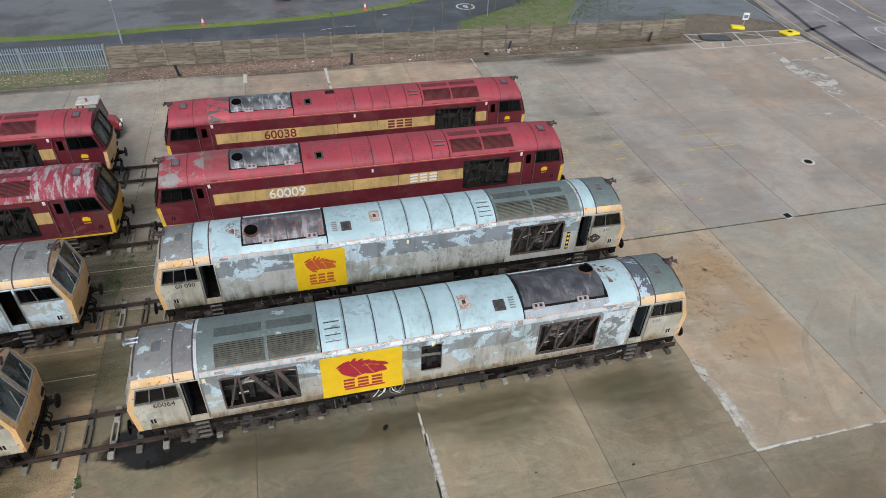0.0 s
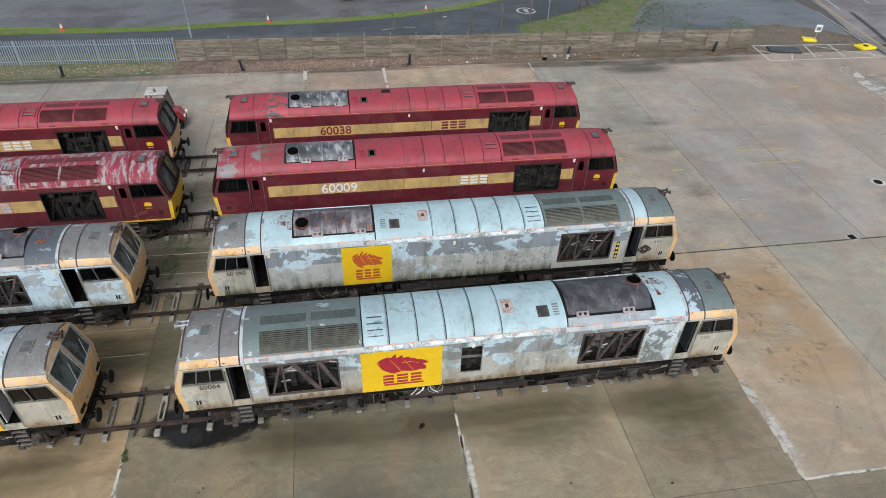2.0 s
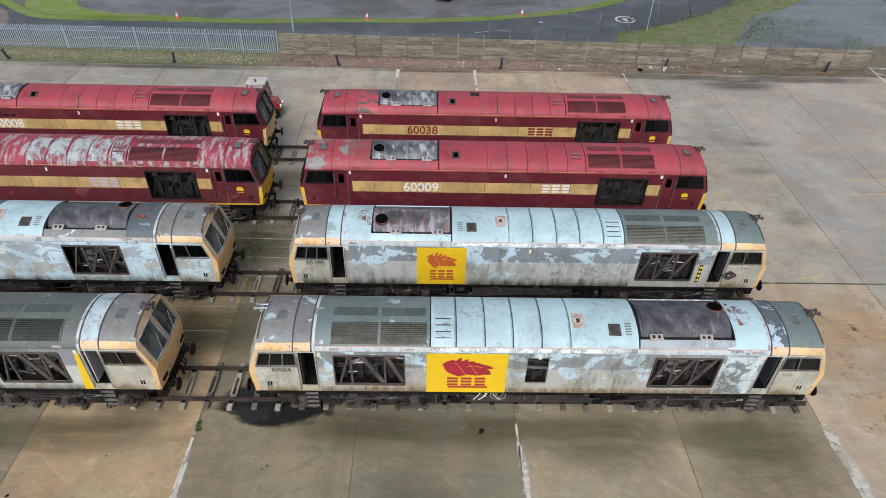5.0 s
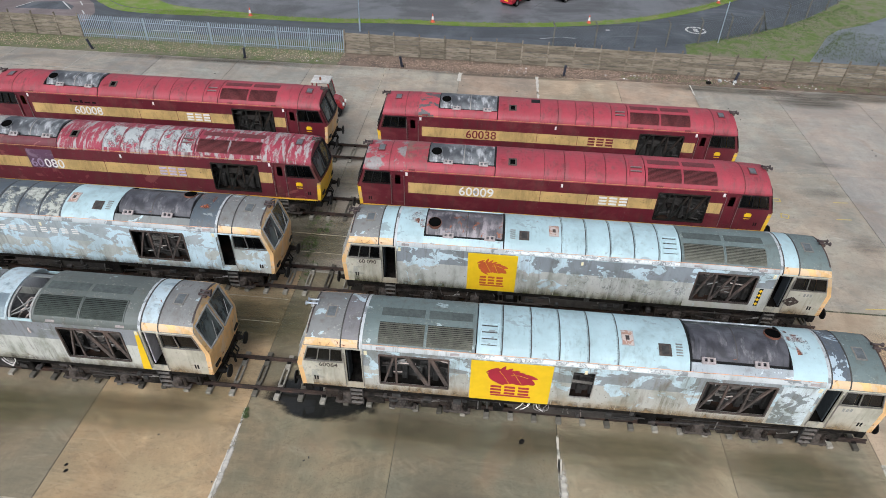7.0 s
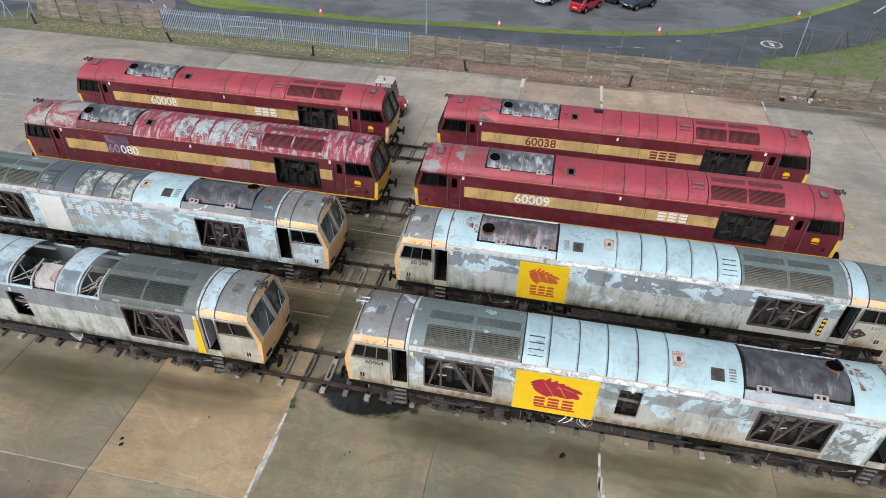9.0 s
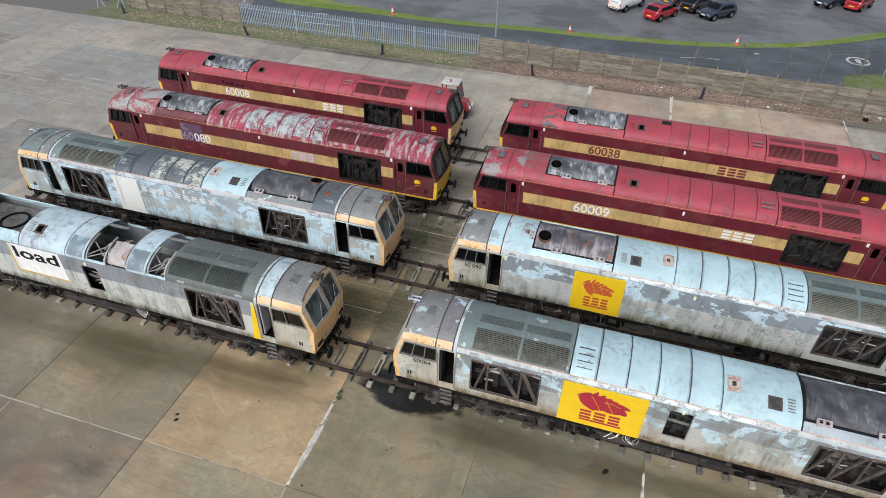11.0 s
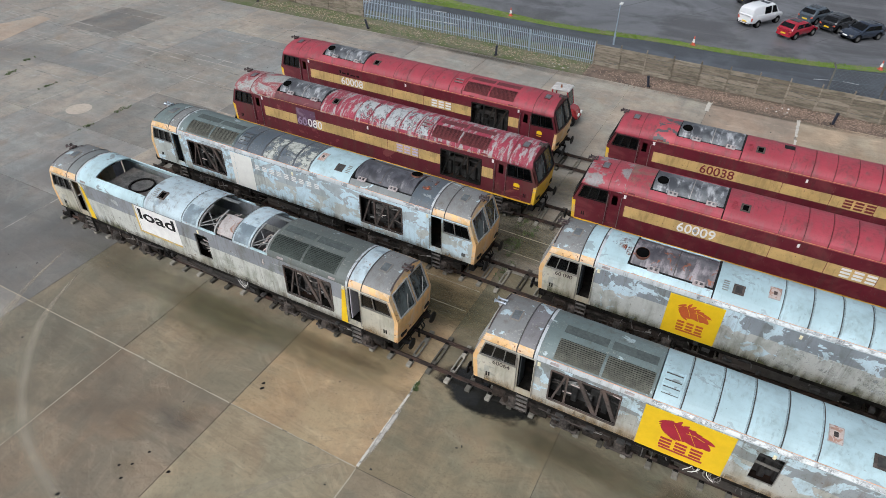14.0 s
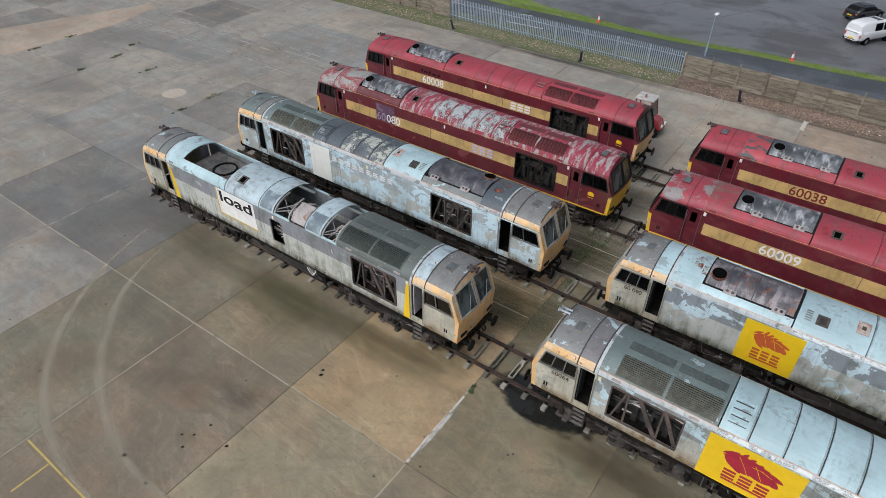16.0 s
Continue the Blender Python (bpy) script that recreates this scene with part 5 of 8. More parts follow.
            box(bm, -0.1, LEN + 0.1, *sorted((sy * (HALF - 0.01), sy * (HALF + 0.012))), floor + 0.002, floor + 0.085)
            part("sill_line", bm, M_YELLOW, loco, "yellow line along the sill")
        for a, b in spec["gold"]:
            bm = bmesh.new()
            box(bm, a, b, -HALF - 0.005, -HALF - 0.001, 2.32, 2.93)
            part("gold_band", bm, M_GOLD, loco, "broad weathered gold band")
    for s, m_face, m_roof, patch in ((-1, spec["faces"][0], spec["cab_roofs"][0], spec["cab_rear"][0]), (1, spec["faces"][1], spec["cab_roofs"][1], spec["cab_rear"][1])):
        cab_end(loco, s, spec["cab"], m_face, m_roof, red, spec["doors"], patch, spec.get("silver_horns"))
    return loco


M_RED_RIB = plain("dark_red_rib", (0.17, 0.025, 0.03), 0.6, 0, 6, 0.3)
M_SEAM = plain("grey_seam", (0.060, 0.056, 0.052), 0.7, 0, 6, 0.3)
M_COLLAR = plain("dark_rust_collar", (0.12, 0.05, 0.032), 0.85, 0, 7, 0.6)
M_RUST = plain("flaking_rust", (0.25, 0.09, 0.045), 0.85, 0, 7, 0.6)
M_CREAM = plain("cream_lamp", (0.72, 0.66, 0.45), 0.5)
M_TANK = plain("dusty_fuel_tank", (0.036, 0.032, 0.028), 0.8, 0, 3, 0.5, 0.1)
LGREY, DGREY = (0.455, 0.455, 0.415), (0.215, 0.235, 0.25)
M_SIDE_A = paint("peeling_two_tone_grey", (0.29, 0.32, 0.335), (0.52, 0.66, 0.72), 0.42, 1.7, 0.9, (0.17, 0.13, 0.085), band=(2.72, LGREY), seed=1, lime=0.35, above=2.3, wash=0.7)
M_SIDE_B = paint("worn_two_tone_grey", (0.27, 0.30, 0.325), (0.58, 0.72, 0.78), 0.43, 1.7, 0.5, band=(2.75, (0.50, 0.51, 0.475)), seed=3, lime=0.35, above=2.75, wash=0.35)
M_SIDE_C = paint("faded_two_tone_grey", (0.25, 0.265, 0.285), (0.44, 0.46, 0.46), 0.08, 0.8, 0.75, band=(2.72, (0.53, 0.54, 0.495)), seed=5, lime=0.5, wash=0.35)
M_SIDE_D = paint("patched_pale_grey", (0.42, 0.47, 0.49), (0.62, 0.78, 0.85), 0.50, 1.5, 0.5, band=(2.55, (0.53, 0.56, 0.53)), seed=8, lime=0.25)
M_CAB_BLUE = paint("patchy_pale_blue_cab", (0.50, 0.53, 0.50), (0.62, 0.76, 0.82), 0.52, 1.9, 0.4, seed=18, lime=0.2)
M_ROOF_GLOSS = paint("slick_blue_grey_sheet", (0.175, 0.225, 0.255), (0.40, 0.50, 0.54), 0.30, 1.5, 0.3, seed=27, rough=0.3, edge=0.10, swirl=0.2)
M_BLOTCH = worn_paint("cream_lichen_bloom", (0.50, 0.515, 0.46), 0.50, 1.7)
M_BLEACH = worn_paint("bleached_paint_bloom", (0.42, 0.44, 0.44), 0.58, 1.9, (1.2, 0.7, 0.7))
M_FLAKES = worn_paint("white_flaking_undercoat", (0.76, 0.79, 0.79), 0.60, 2.0)
M_RUST_FILM = worn_paint("orange_rust_bloom", (0.34, 0.105, 0.05), 0.38, 2.2)
M_PLATE = paint("flaking_cream_plate", (0.56, 0.47, 0.42), (0.40, 0.24, 0.18), 0.35, 4.0, 0.5, rust=0.10, seed=44)
M_SMUDGE = worn_paint("dark_lichen_smudge", (0.22, 0.225, 0.185), 0.22, 1.6)
M_SEAM_DIRT = thin_film("grey_green_seam_dirt", (0.15, 0.14, 0.12), 0.16, 2.0)
M_CAB_GREY = paint("dull_cream_grey", (0.52, 0.495, 0.41), (0.40, 0.395, 0.35), 0.2, 1.3, 0.38, seed=6, lime=0.25, wash=0.6)
M_ROOF_BLUE = paint("chalky_pale_blue_roof", (0.425, 0.57, 0.602), (0.32, 0.40, 0.42), 0.12, 1.4, 0.3, rust=0.05, seed=2, rough=0.42)
M_ROOF_WHITE = paint("chalky_white_blue_roof", (0.485, 0.645, 0.68), (0.28, 0.33, 0.34), 0.12, 1.0, 0.35, rust=0.05, seed=9, rough=0.42)
M_ROOF_GREY = paint("dull_grey_roof", (0.19, 0.205, 0.20), (0.46, 0.58, 0.62), 0.10, 1.1, 0.4, rust=0.03, seed=4)
M_ROOF_GREEN = paint("grey_green_roof", (0.150, 0.192, 0.187), (0.42, 0.50, 0.51), 0.06, 1.0, 0.5, seed=7, lichen=0.35)
M_ROOF_GREEN_DARK = paint("dark_grey_green_roof", (0.118, 0.134, 0.124), (0.36, 0.42, 0.42), 0.05, 1.0, 0.5, seed=37, lichen=0.3)
M_ROOF_CAB = paint("lichen_grey_cab_roof", (0.205, 0.208, 0.202), (0.44, 0.54, 0.57), 0.14, 1.5, 0.7, (0.12, 0.085, 0.065), rust=0.03, seed=11, lichen=0.7)
M_ROOF_REAR = paint("spotted_mauve_grey_roof", (0.205, 0.198, 0.205), (0.52, 0.62, 0.67), 0.24, 1.1, 0.5, seed=47, lichen=0.3)
M_ROOF_NAVY = paint("patched_navy_roof", (0.105, 0.125, 0.15), (0.44, 0.54, 0.60), 0.46, 1.2, 0.4, seed=52, lichen=0.2)
M_ROOF_DARK = paint("dark_blue_grey_roof", (0.088, 0.108, 0.128), (0.26, 0.29, 0.29), 0.14, 1.1, 0.5, seed=12, lichen=0.3)
M_SLAT_GREY = plain("green_grey_slat", (0.15, 0.15, 0.12), 0.7, 0, 5, 0.35)
M_SLAT_DARK = plain("dark_green_slat", (0.055, 0.068, 0.058), 0.7, 0, 5, 0.35)
M_SLAT_RED = plain("dark_maroon_slat", (0.14, 0.032, 0.034), 0.7, 0, 5, 0.3)
M_MESH_GREY = plain("dark_grey_green_mesh", (0.075, 0.09, 0.085), 0.7, 0, 9, 0.3)
M_MESH_RED = plain("dark_red_mesh", (0.13, 0.028, 0.032), 0.7, 0, 9, 0.3)
M_CANT = paint("pale_grey_cantrail", (0.52, 0.55, 0.56), (0.24, 0.26, 0.27), 0.25, 1.6, 0.5, seed=13)
M_SEAM_PALE = plain("pale_window_rubber", (0.30, 0.30, 0.285), 0.6, 0, 9, 0.3)
M_YELLOW_DULL = paint("dull_yellow_border", (0.60, 0.42, 0.10), (0.45, 0.40, 0.25), 0.3, 2.0, 0.6, seed=31)
M_BRUSHED_TAN = paint("pinkish_rusted_panel", (0.46, 0.42, 0.40), (0.33, 0.17, 0.12), 0.26, 2.4, 0.5, rust=0.1, seed=15, edge=0.04)
M_ROOF_LOAD = paint("scoured_blue_grey_roof", (0.47, 0.57, 0.61), (0.24, 0.30, 0.33), 0.14, 1.9, 0.6, (0.15, 0.09, 0.05), rust=0.17, seed=16, edge=0.08, swirl=0.1)
M_MAROON = paint("weathered_maroon", (0.125, 0.015, 0.025), (0.16, 0.035, 0.04), 0.3, 1.2, 0.6, (0.075, 0.045, 0.038), seed=3, rough=0.34, edge=0.1)
M_MAROON_OLD = paint("scuffed_maroon", (0.13, 0.017, 0.027), (0.22, 0.06, 0.06), 0.2, 1.2, 0.55, (0.10, 0.065, 0.05), seed=6, rough=0.5, lime=0.15)
M_ROOF_RED = paint("sun_faded_red_roof", (0.365, 0.052, 0.072), (0.29, 0.066, 0.078), 0.30, 2.2, 0.6, (0.11, 0.04, 0.04), seed=2, rough=0.5, edge=0.08, swirl=0.1, along=(1.6, 0.6, 0.6), gloss=0.4)
M_ROOF_RED_WORN = paint("bleached_red_roof", (0.31, 0.042, 0.070), (0.36, 0.335, 0.33), 0.42, 2.2, 0.9, (0.12, 0.06, 0.06), seed=5, rough=0.55, edge=0.05, swirl=0.3, along=(2.0, 0.5, 0.5), gloss=0.3, lichen=0.5)
M_ROOF_RED_PATCH = paint("patched_red_roof", (0.42, 0.065, 0.08), (0.085, 0.09, 0.095), 0.42, 1.7, 0.5, (0.14, 0.06, 0.05), rust=0.12, seed=8, rough=0.5)
M_ROOF_RED_SMEAR = paint("smeared_red_roof", (0.38, 0.055, 0.075), (0.27, 0.25, 0.245), 0.40, 1.7, 0.8, (0.12, 0.08, 0.07), rust=0.06, seed=19, rough=0.5, edge=0.04, swirl=0.2)
M_BRACKET = plain("pale_bracket", (0.36, 0.32, 0.31), 0.7, 0, 8, 0.4, 0.3)


def roof_set(exhaust, low, hatch, panels, radiator, slat, bracket=None):
    return dict(exhaust=exhaust, low=low, hatch=hatch, panels=panels, radiator=radiator, slat=slat, bracket=bracket or M_BRACKET, mesh=M_MESH_GREY if slat is not M_SLAT_RED else M_MESH_RED, cantrail=M_CANT)


M_LOW_GREY = paint("flaking_grey_lower_roof", (0.36, 0.40, 0.425), (0.60, 0.67, 0.70), 0.25, 1.8, 0.6, rust=0.06, seed=52)
GREY_ROOF_DULL = roof_set(M_ROOF_BLUE, M_LOW_GREY, M_ROOF_BLUE, [M_ROOF_BLUE] * 5, M_ROOF_GREEN, M_SLAT_GREY)
GREY_ROOF = roof_set(M_ROOF_BLUE, M_ROOF_WHITE, M_ROOF_BLUE, [M_ROOF_BLUE] * 5, M_ROOF_GREEN, M_SLAT_GREY)
RED_ROOF = roof_set(M_ROOF_RED, M_ROOF_RED, M_ROOF_RED, [M_ROOF_RED] * 5, M_ROOF_RED, M_SLAT_RED)

WIN = (1.84, 3.36)
loco_64 = locomotive(0.0, TRACK_Y[0], True, dict(
    red=False, label="peeling grey locomotive with pale blue roof and yellow panel", side=M_SIDE_A, side_label="peeling two-tone grey body side", cab=M_CAB_GREY,
    openings=[(2.67, 5.15, *WIN), (13.97, 16.33, *WIN), (9.48, 10.25, 1.95, 3.3)], opening_kinds=["truss", "lattice", "door"],
    roof=GREY_ROOF_DULL, silencer=M_SILENCER, faces=(M_ORANGE, M_ORANGE), cab_roofs=(M_ROOF_CAB, M_ROOF_GREEN), cab_rear=(M_ROOF_REAR, M_ROOF_NAVY), doors="open", marker=True, silver_horns=True))
sign_panel(loco_64, 5.93, 8.79, 1.46, 3.51, M_SIGN_RED)
lettering("figure", "60064", 0.28, 0.45, -HALF - 0.004, 2.5, M_TEXT_DARK, loco_64, "small dark running number")

bm = bmesh.new()
box(bm, 16.5, 17.72, -HALF - 0.008, -HALF - 0.001, 1.50, 3.47)
part("weathered_panel", bm, paint("scaling_dark_panel", (0.25, 0.28, 0.295), (0.62, 0.70, 0.73), 0.60, 1.9, 0.8, (0.10, 0.085, 0.05), seed=61, lime=0.4), loco_64, "dark side panel with white flaking scales")
def hanging_cables(loco, x0, n, seed):
    """Pale torn cables dangling below a sill."""
    rnd = random.Random(seed)
    for k in range(n):
        bm = bmesh.new()
        p = Vector((x0 + 0.09 * k + rnd.uniform(-0.1, 0.1), -1.27, 1.34))
        h, v = rnd.uniform(-0.6, 0.6), -0.9
        for _ in range(4):
            q = p + 0.13 * Vector((math.sin(h), rnd.uniform(-0.25, 0.1), v))
            rod(bm, p, q, 0.016, 0.016, 6)
            p, h, v = q, h + rnd.uniform(-0.9, 0.9), v + rnd.uniform(0.0, 0.45)
        part("hanging_cable", bm, rnd.choice((M_WHITE, M_STEEL, M_STEP)), loco, "pale torn cable hanging below the sill")


hanging_cables(loco_64, 7.9, 11, 5)

loco_90 = locomotive(0.33, TRACK_Y[1], False, dict(
    red=False, label="flaking grey locomotive with pale blue roof and yellow panel", side=M_SIDE_B, side_label="flaking two-tone grey body side with green algae", cab=M_CAB_GREY,
    openings=[(14.65, 17.08, *WIN)], opening_kinds=["lattice"],
    roof=GREY_ROOF, silencer=M_SILENCER_RUSTY, faces=(M_ORANGE, M_ORANGE), cab_roofs=(M_ROOF_CAB, M_ROOF_GREEN), cab_rear=(M_ROOF_BLUE, M_ROOF_BLUE), doors="open", marker=True))
sign_panel(loco_90, 5.13, 7.22, 1.48, 3.50, M_SIGN_RED_WORN)
box_bm = bmesh.new()
box(box_bm, 17.32, 17.48, -HALF - 0.008, -HALF - 0.002, 1.75, 2.72)
dots = part("warning_plate", box_bm, M_BLACK, loco_90, "black strip with four yellow diamonds")
for k in range(4):
    bm = bmesh.new()
    rod(bm, (17.4, -HALF - 0.004, 1.88 + 0.235 * k), (17.4, -HALF - 0.014, 1.88 + 0.235 * k), 0.088, 0.088, 4)
    part("yellow_diamond", bm, M_SIGN_YELLOW, dots)
for k, r in enumerate((0.27, 0.14)):
    bm = bmesh.new()
    cs = [(18.75 + r * 1.15 * math.cos(a), 2.15 + r * 0.85 * math.sin(a)) for a in (0, math.pi / 2, math.pi, 1.5 * math.pi)]
    for p, q in zip(cs, cs[1:] + cs[:1]):
        beam(bm, (p[0], -HALF - 0.006, p[1]), (q[0], -HALF - 0.006, q[1]), 0.012, 0.09)
    part("emblem", bm, M_TEXT_DARK, loco_90, "dark nested diamond shapes")
M_SCALE = worn_paint("white_paint_scales", (0.60, 0.64, 0.64), 0.27, 3.4)
M_BARE = worn_paint("brown_bare_specks", (0.24, 0.19, 0.13), 0.22, 5.0)
for nm, m_, x_0, x_1, z_0, z_1, o, lb in (("paint_scale", M_SCALE, 9.4, 14.4, 1.75, 2.72, 0.004, "white flaking scales"), ("bare_speck", M_BARE, 10.2, 14.4, 1.9, 2.85, 0.007, "brown specks of bare metal")):
    bm = bmesh.new()
    skin(bm, x_0, x_1, -HALF - o, z_0, z_1)
    part(nm, bm, m_, loco_90, lb)
for lo_, x in ((loco_64, 18.75), (loco_90, 19.15)):
    bm = bmesh.new()
    for k in range(3):
        box(bm, x + 0.13 * k, x + 0.13 * k + 0.08, -HALF - 0.005, -HALF - 0.001, 2.46, 2.62)
    part("worn_mark", bm, M_SEAM_PALE, lo_, "worn illegible grey marks")
lettering("figure", "60 090", 0.28, 0.40, -HALF - 0.004, 2.5, M_TEXT_DARK, loco_90, "small dark running number")


def red_loco(x0, yc, number, roof, label, side=M_MAROON, silencer=M_SILENCER_RED, number_mat=M_WHITE, word_mat=M_WHITE, faces=(M_YELLOW, M_YELLOW), cab_roofs=(M_ROOF_RED, M_ROOF_RED), rear=(M_ROOF_RED, M_ROOF_RED), crown_hole=False, blotch=False):
    lo = locomotive(x0, yc, False, dict(
        red=True, label=label, side=side, side_label="maroon body side", cab=side, openings=[(14.62, 17.05, 1.74, 3.3)], opening_kinds=["lattice"],
        roof=roof, silencer=silencer, faces=faces, cab_roofs=cab_roofs, cab_rear=rear, doors="shut", crown_hole=crown_hole, blotch=blotch, gold=[(2.28, 14.58), (17.09, 17.75)]))
    lettering("figure", number, 0.70, 4.82 if len(number) > 3 else 5.58, -HALF - 0.013, 2.39, number_mat, lo, "large running number", 1.02)
    word_blocks(lo, 11.8, 2.40, 1.5, 0.46, word_mat, -HALF - 0.006, "brand name as plain bars")
    return lo


RED_PATCHED = roof_set(M_ROOF_RED_PATCH, M_ROOF_RED, M_ROOF_RED, [M_ROOF_RED] * 5, M_ROOF_RED, M_SLAT_RED)
M_ROOF_RED_GONE = paint("greyed_red_roof", (0.30, 0.075, 0.085), (0.34, 0.35, 0.33), 0.58, 1.6, 0.8, (0.14, 0.09, 0.07), seed=23, rough=0.55, edge=0.06, lichen=0.6)
RED_BLEACHED = roof_set(M_ROOF_RED_GONE, M_MAROON_OLD, M_ROOF_RED_WORN, [M_ROOF_RED_WORN] * 5, M_ROOF_RED_WORN, M_SLAT_RED)
lo09 = red_loco(-0.19, TRACK_Y[2], "60009", roof_set(paint("browned_red_roof", (0.37, 0.05, 0.07), (0.22, 0.12, 0.095), 0.42, 1.6, 0.7, (0.12, 0.08, 0.07), seed=41, edge=0.08), M_ROOF_RED, M_ROOF_RED, [M_ROOF_RED] * 5, M_ROOF_RED, M_SLAT_RED), "maroon and gold locomotive with faded red roof and white number", cab_roofs=(M_ROOF_RED_SMEAR, M_ROOF_RED), rear=(M_ROOF_RED_SMEAR, M_ROOF_RED))
bm = bmesh.new()
rod(bm, (5.66, -HALF - 0.014, 2.63), (5.66, -HALF - 0.018, 2.63), 0.09, 0.08, 20)
part("paint_blot", bm, M_SEAM_PALE, lo09, "grey-green blot over the middle figure")
red_loco(-0.22, TRACK_Y[3], "60038", RED_PATCHED, "maroon and gold locomotive with faded red roof and maroon number", number_mat=M_MAROON_TEXT, word_mat=M_MAROON_TEXT, crown_hole=True)
lo80 = red_loco(-22.68, TRACK_Y[2], "080", RED_BLEACHED, "maroon and gold locomotive with badly bleached patchy roof", side=M_MAROON_OLD, silencer=M_SILENCER_RED, word_mat=plain("lilac_lettering", (0.50, 0.44, 0.58), 0.55, 0, 6, 0.3), faces=(M_YELLOW, M_YELLOW), cab_roofs=(M_ROOF_RED_GONE, M_ROOF_RED_WORN), rear=(M_ROOF_RED_GONE, M_ROOF_RED_WORN), blotch=True)
lettering("figure", "60", 0.70, 4.82, -HALF - 0.013, 2.39, plain("lilac_number", (0.36, 0.27, 0.38), 0.55, 0, 6, 0.3), lo80, "faded lilac figures", 1.02)
bm = bmesh.new()
box(bm, 4.78, 6.2, -HALF - 0.009, -HALF - 0.003, 2.33, 3.42)
part("faded_patch", bm, paint("faded_purple_patch", (0.13, 0.065, 0.11), (0.22, 0.15, 0.20), 0.3, 1.8, 0.4, seed=14, edge=0.05), lo80, "faded purple patch over the number")
lo08 = red_loco(-23.74, TRACK_Y[3], "60008", RED_ROOF, "maroon and gold locomotive with red roof and pale cab front", faces=(M_YELLOW, M_ORANGE))

# scribble above the number, reduced to small dark bars
bm = bmesh.new()
for k, (a, w, h) in enumerate(((4.75, 0.12, 0.2), (4.95, 0.3, 0.09), (5.35, 0.16, 0.17), (5.62, 0.4, 0.08), (6.1, 0.22, 0.12))):
    box(bm, a, a + w, -HALF - 0.005, -HALF - 0.001, 3.12 - 0.01 * k, 3.12 - 0.01 * k + h)
part("dark_scribble", bm, M_BLACK, lo08, "dark scribble above the number, drawn as plain bars")
ROOF_D = roof_set(M_ROOF_DARK, M_ROOF_GREY, M_ROOF_BLUE, [M_ROOF_DARK] * 5, M_ROOF_GREEN, M_SLAT_GREY)
loco_t = locomotive(-23.28, TRACK_Y[1], True, dict(
    red=False, label="patched pale grey locomotive with dark roof panels", side=M_SIDE_D, side_label="patchy pale blue and grey body side", cab=M_CAB_BLUE,
    openings=[(2.67, 5.15, *WIN), (13.97, 16.33, *WIN)], opening_kinds=["truss", "lattice"],
    roof=ROOF_D, silencer=M_SILENCER, faces=(M_ORANGE, M_ORANGE), cab_roofs=(M_ROOF_GREEN, M_ROOF_CAB), cab_rear=(M_ROOF_CAB, M_ROOF_CAB), doors="open", marker=True, blotch=True, silver_horns=True))
word_blocks(loco_t, 7.4, 2.90, 4.3, 0.27, M_WHITE, -HALF - 0.002, "brand name as plain white bars", 9, 0.62)
bm = bmesh.new()
box(bm, 5.75, 7.2, -HALF - 0.006, -HALF - 0.001, 1.47, 3.5)
part("plain_panel", bm, plain("cream_white_panel", (0.84, 0.83, 0.77), 0.55, 0, 3, 0.06), loco_t, "large cream white panel")

ROOF_L = roof_set(M_ROOF_WHITE, M_ROOF_WHITE, M_ROOF_LOAD, [M_ROOF_LOAD, M_ROOF_GREY, M_BRUSHED_TAN, M_ROOF_LOAD, M_ROOF_GREY], M_ROOF_GREEN_DARK, M_SLAT_DARK)
loco_l = locomotive(-23.83, TRACK_Y[0], False, dict(
    red=False, label="derelict grey locomotive with roof panels missing and engine exposed", side=M_SIDE_C, side_label="faded two-tone grey body side", cab=M_CAB_GREY,
    openings=[(14.68, 17.08, *WIN), (9.6, 10.4, 1.9, 3.2)], opening_kinds=["truss", "door"], open_roof={1: "open", 2: "low", 4: "open"}, no_silencer=True,
    roof=ROOF_L, silencer=M_SILENCER, faces=(M_ORANGE, M_ORANGE), cab_roofs=(M_ROOF_CAB, M_ROOF_CAB), cab_rear=(M_ROOF_GREY, M_ROOF_LOAD), doors="folded"))
bm = bmesh.new()
box(bm, 5.9, 8.55, -HALF - 0.006, -HALF - 0.001, 2.04, 3.5)
pl = part("white_panel", bm, M_WHITE, loco_l, "white panel with the word load")
lettering("letter", "load", 0.84, 6.02, -HALF - 0.012, 2.80, M_BLACK, pl, "bold black letter", 1.02, 0.022, 1.66)
bm = bmesh.new()
box(bm, 5.78, 5.9, -HALF - 0.006, -HALF - 0.001, 2.04, 3.5)
part("yellow_border", bm, M_YELLOW_DULL, pl, "dull yellow border")
bm = bmesh.new()
box(bm, 5.78, 8.55, -HALF - 0.006, -HALF - 0.001, 1.93, 2.04)
part("yellow_border", bm, M_YELLOW_DULL, pl, "dull yellow border")
for x_0, x_1, z_0, z_1 in ((10.6, 13.3, 1.5, 2.65), (8.60, 9.55, 1.6, 2.5), (3.2, 5.6, 1.5, 2.3)):
    bm = bmesh.new()
    skin(bm, x_0, x_1, -HALF - 0.0015, z_0, z_1)
    part("lichen_smudge", bm, M_SMUDGE, loco_l, "dark lichen smudge on the side")
rnd = random.Random(12)
for k in range(7):
    bm = bmesh.new()
    x, z = rnd.uniform(9.65, 10.0), 2.0 + 0.16 * k
    rod(bm, (x, -1.0, z), (x + rnd.uniform(0.2, 0.35), -0.9, z + rnd.uniform(-0.25, 0.3)), 0.022, 0.022, 8)
    part("lagged_pipe", bm, M_PIPE, loco_l, "pale lagged pipe in the open doorway")
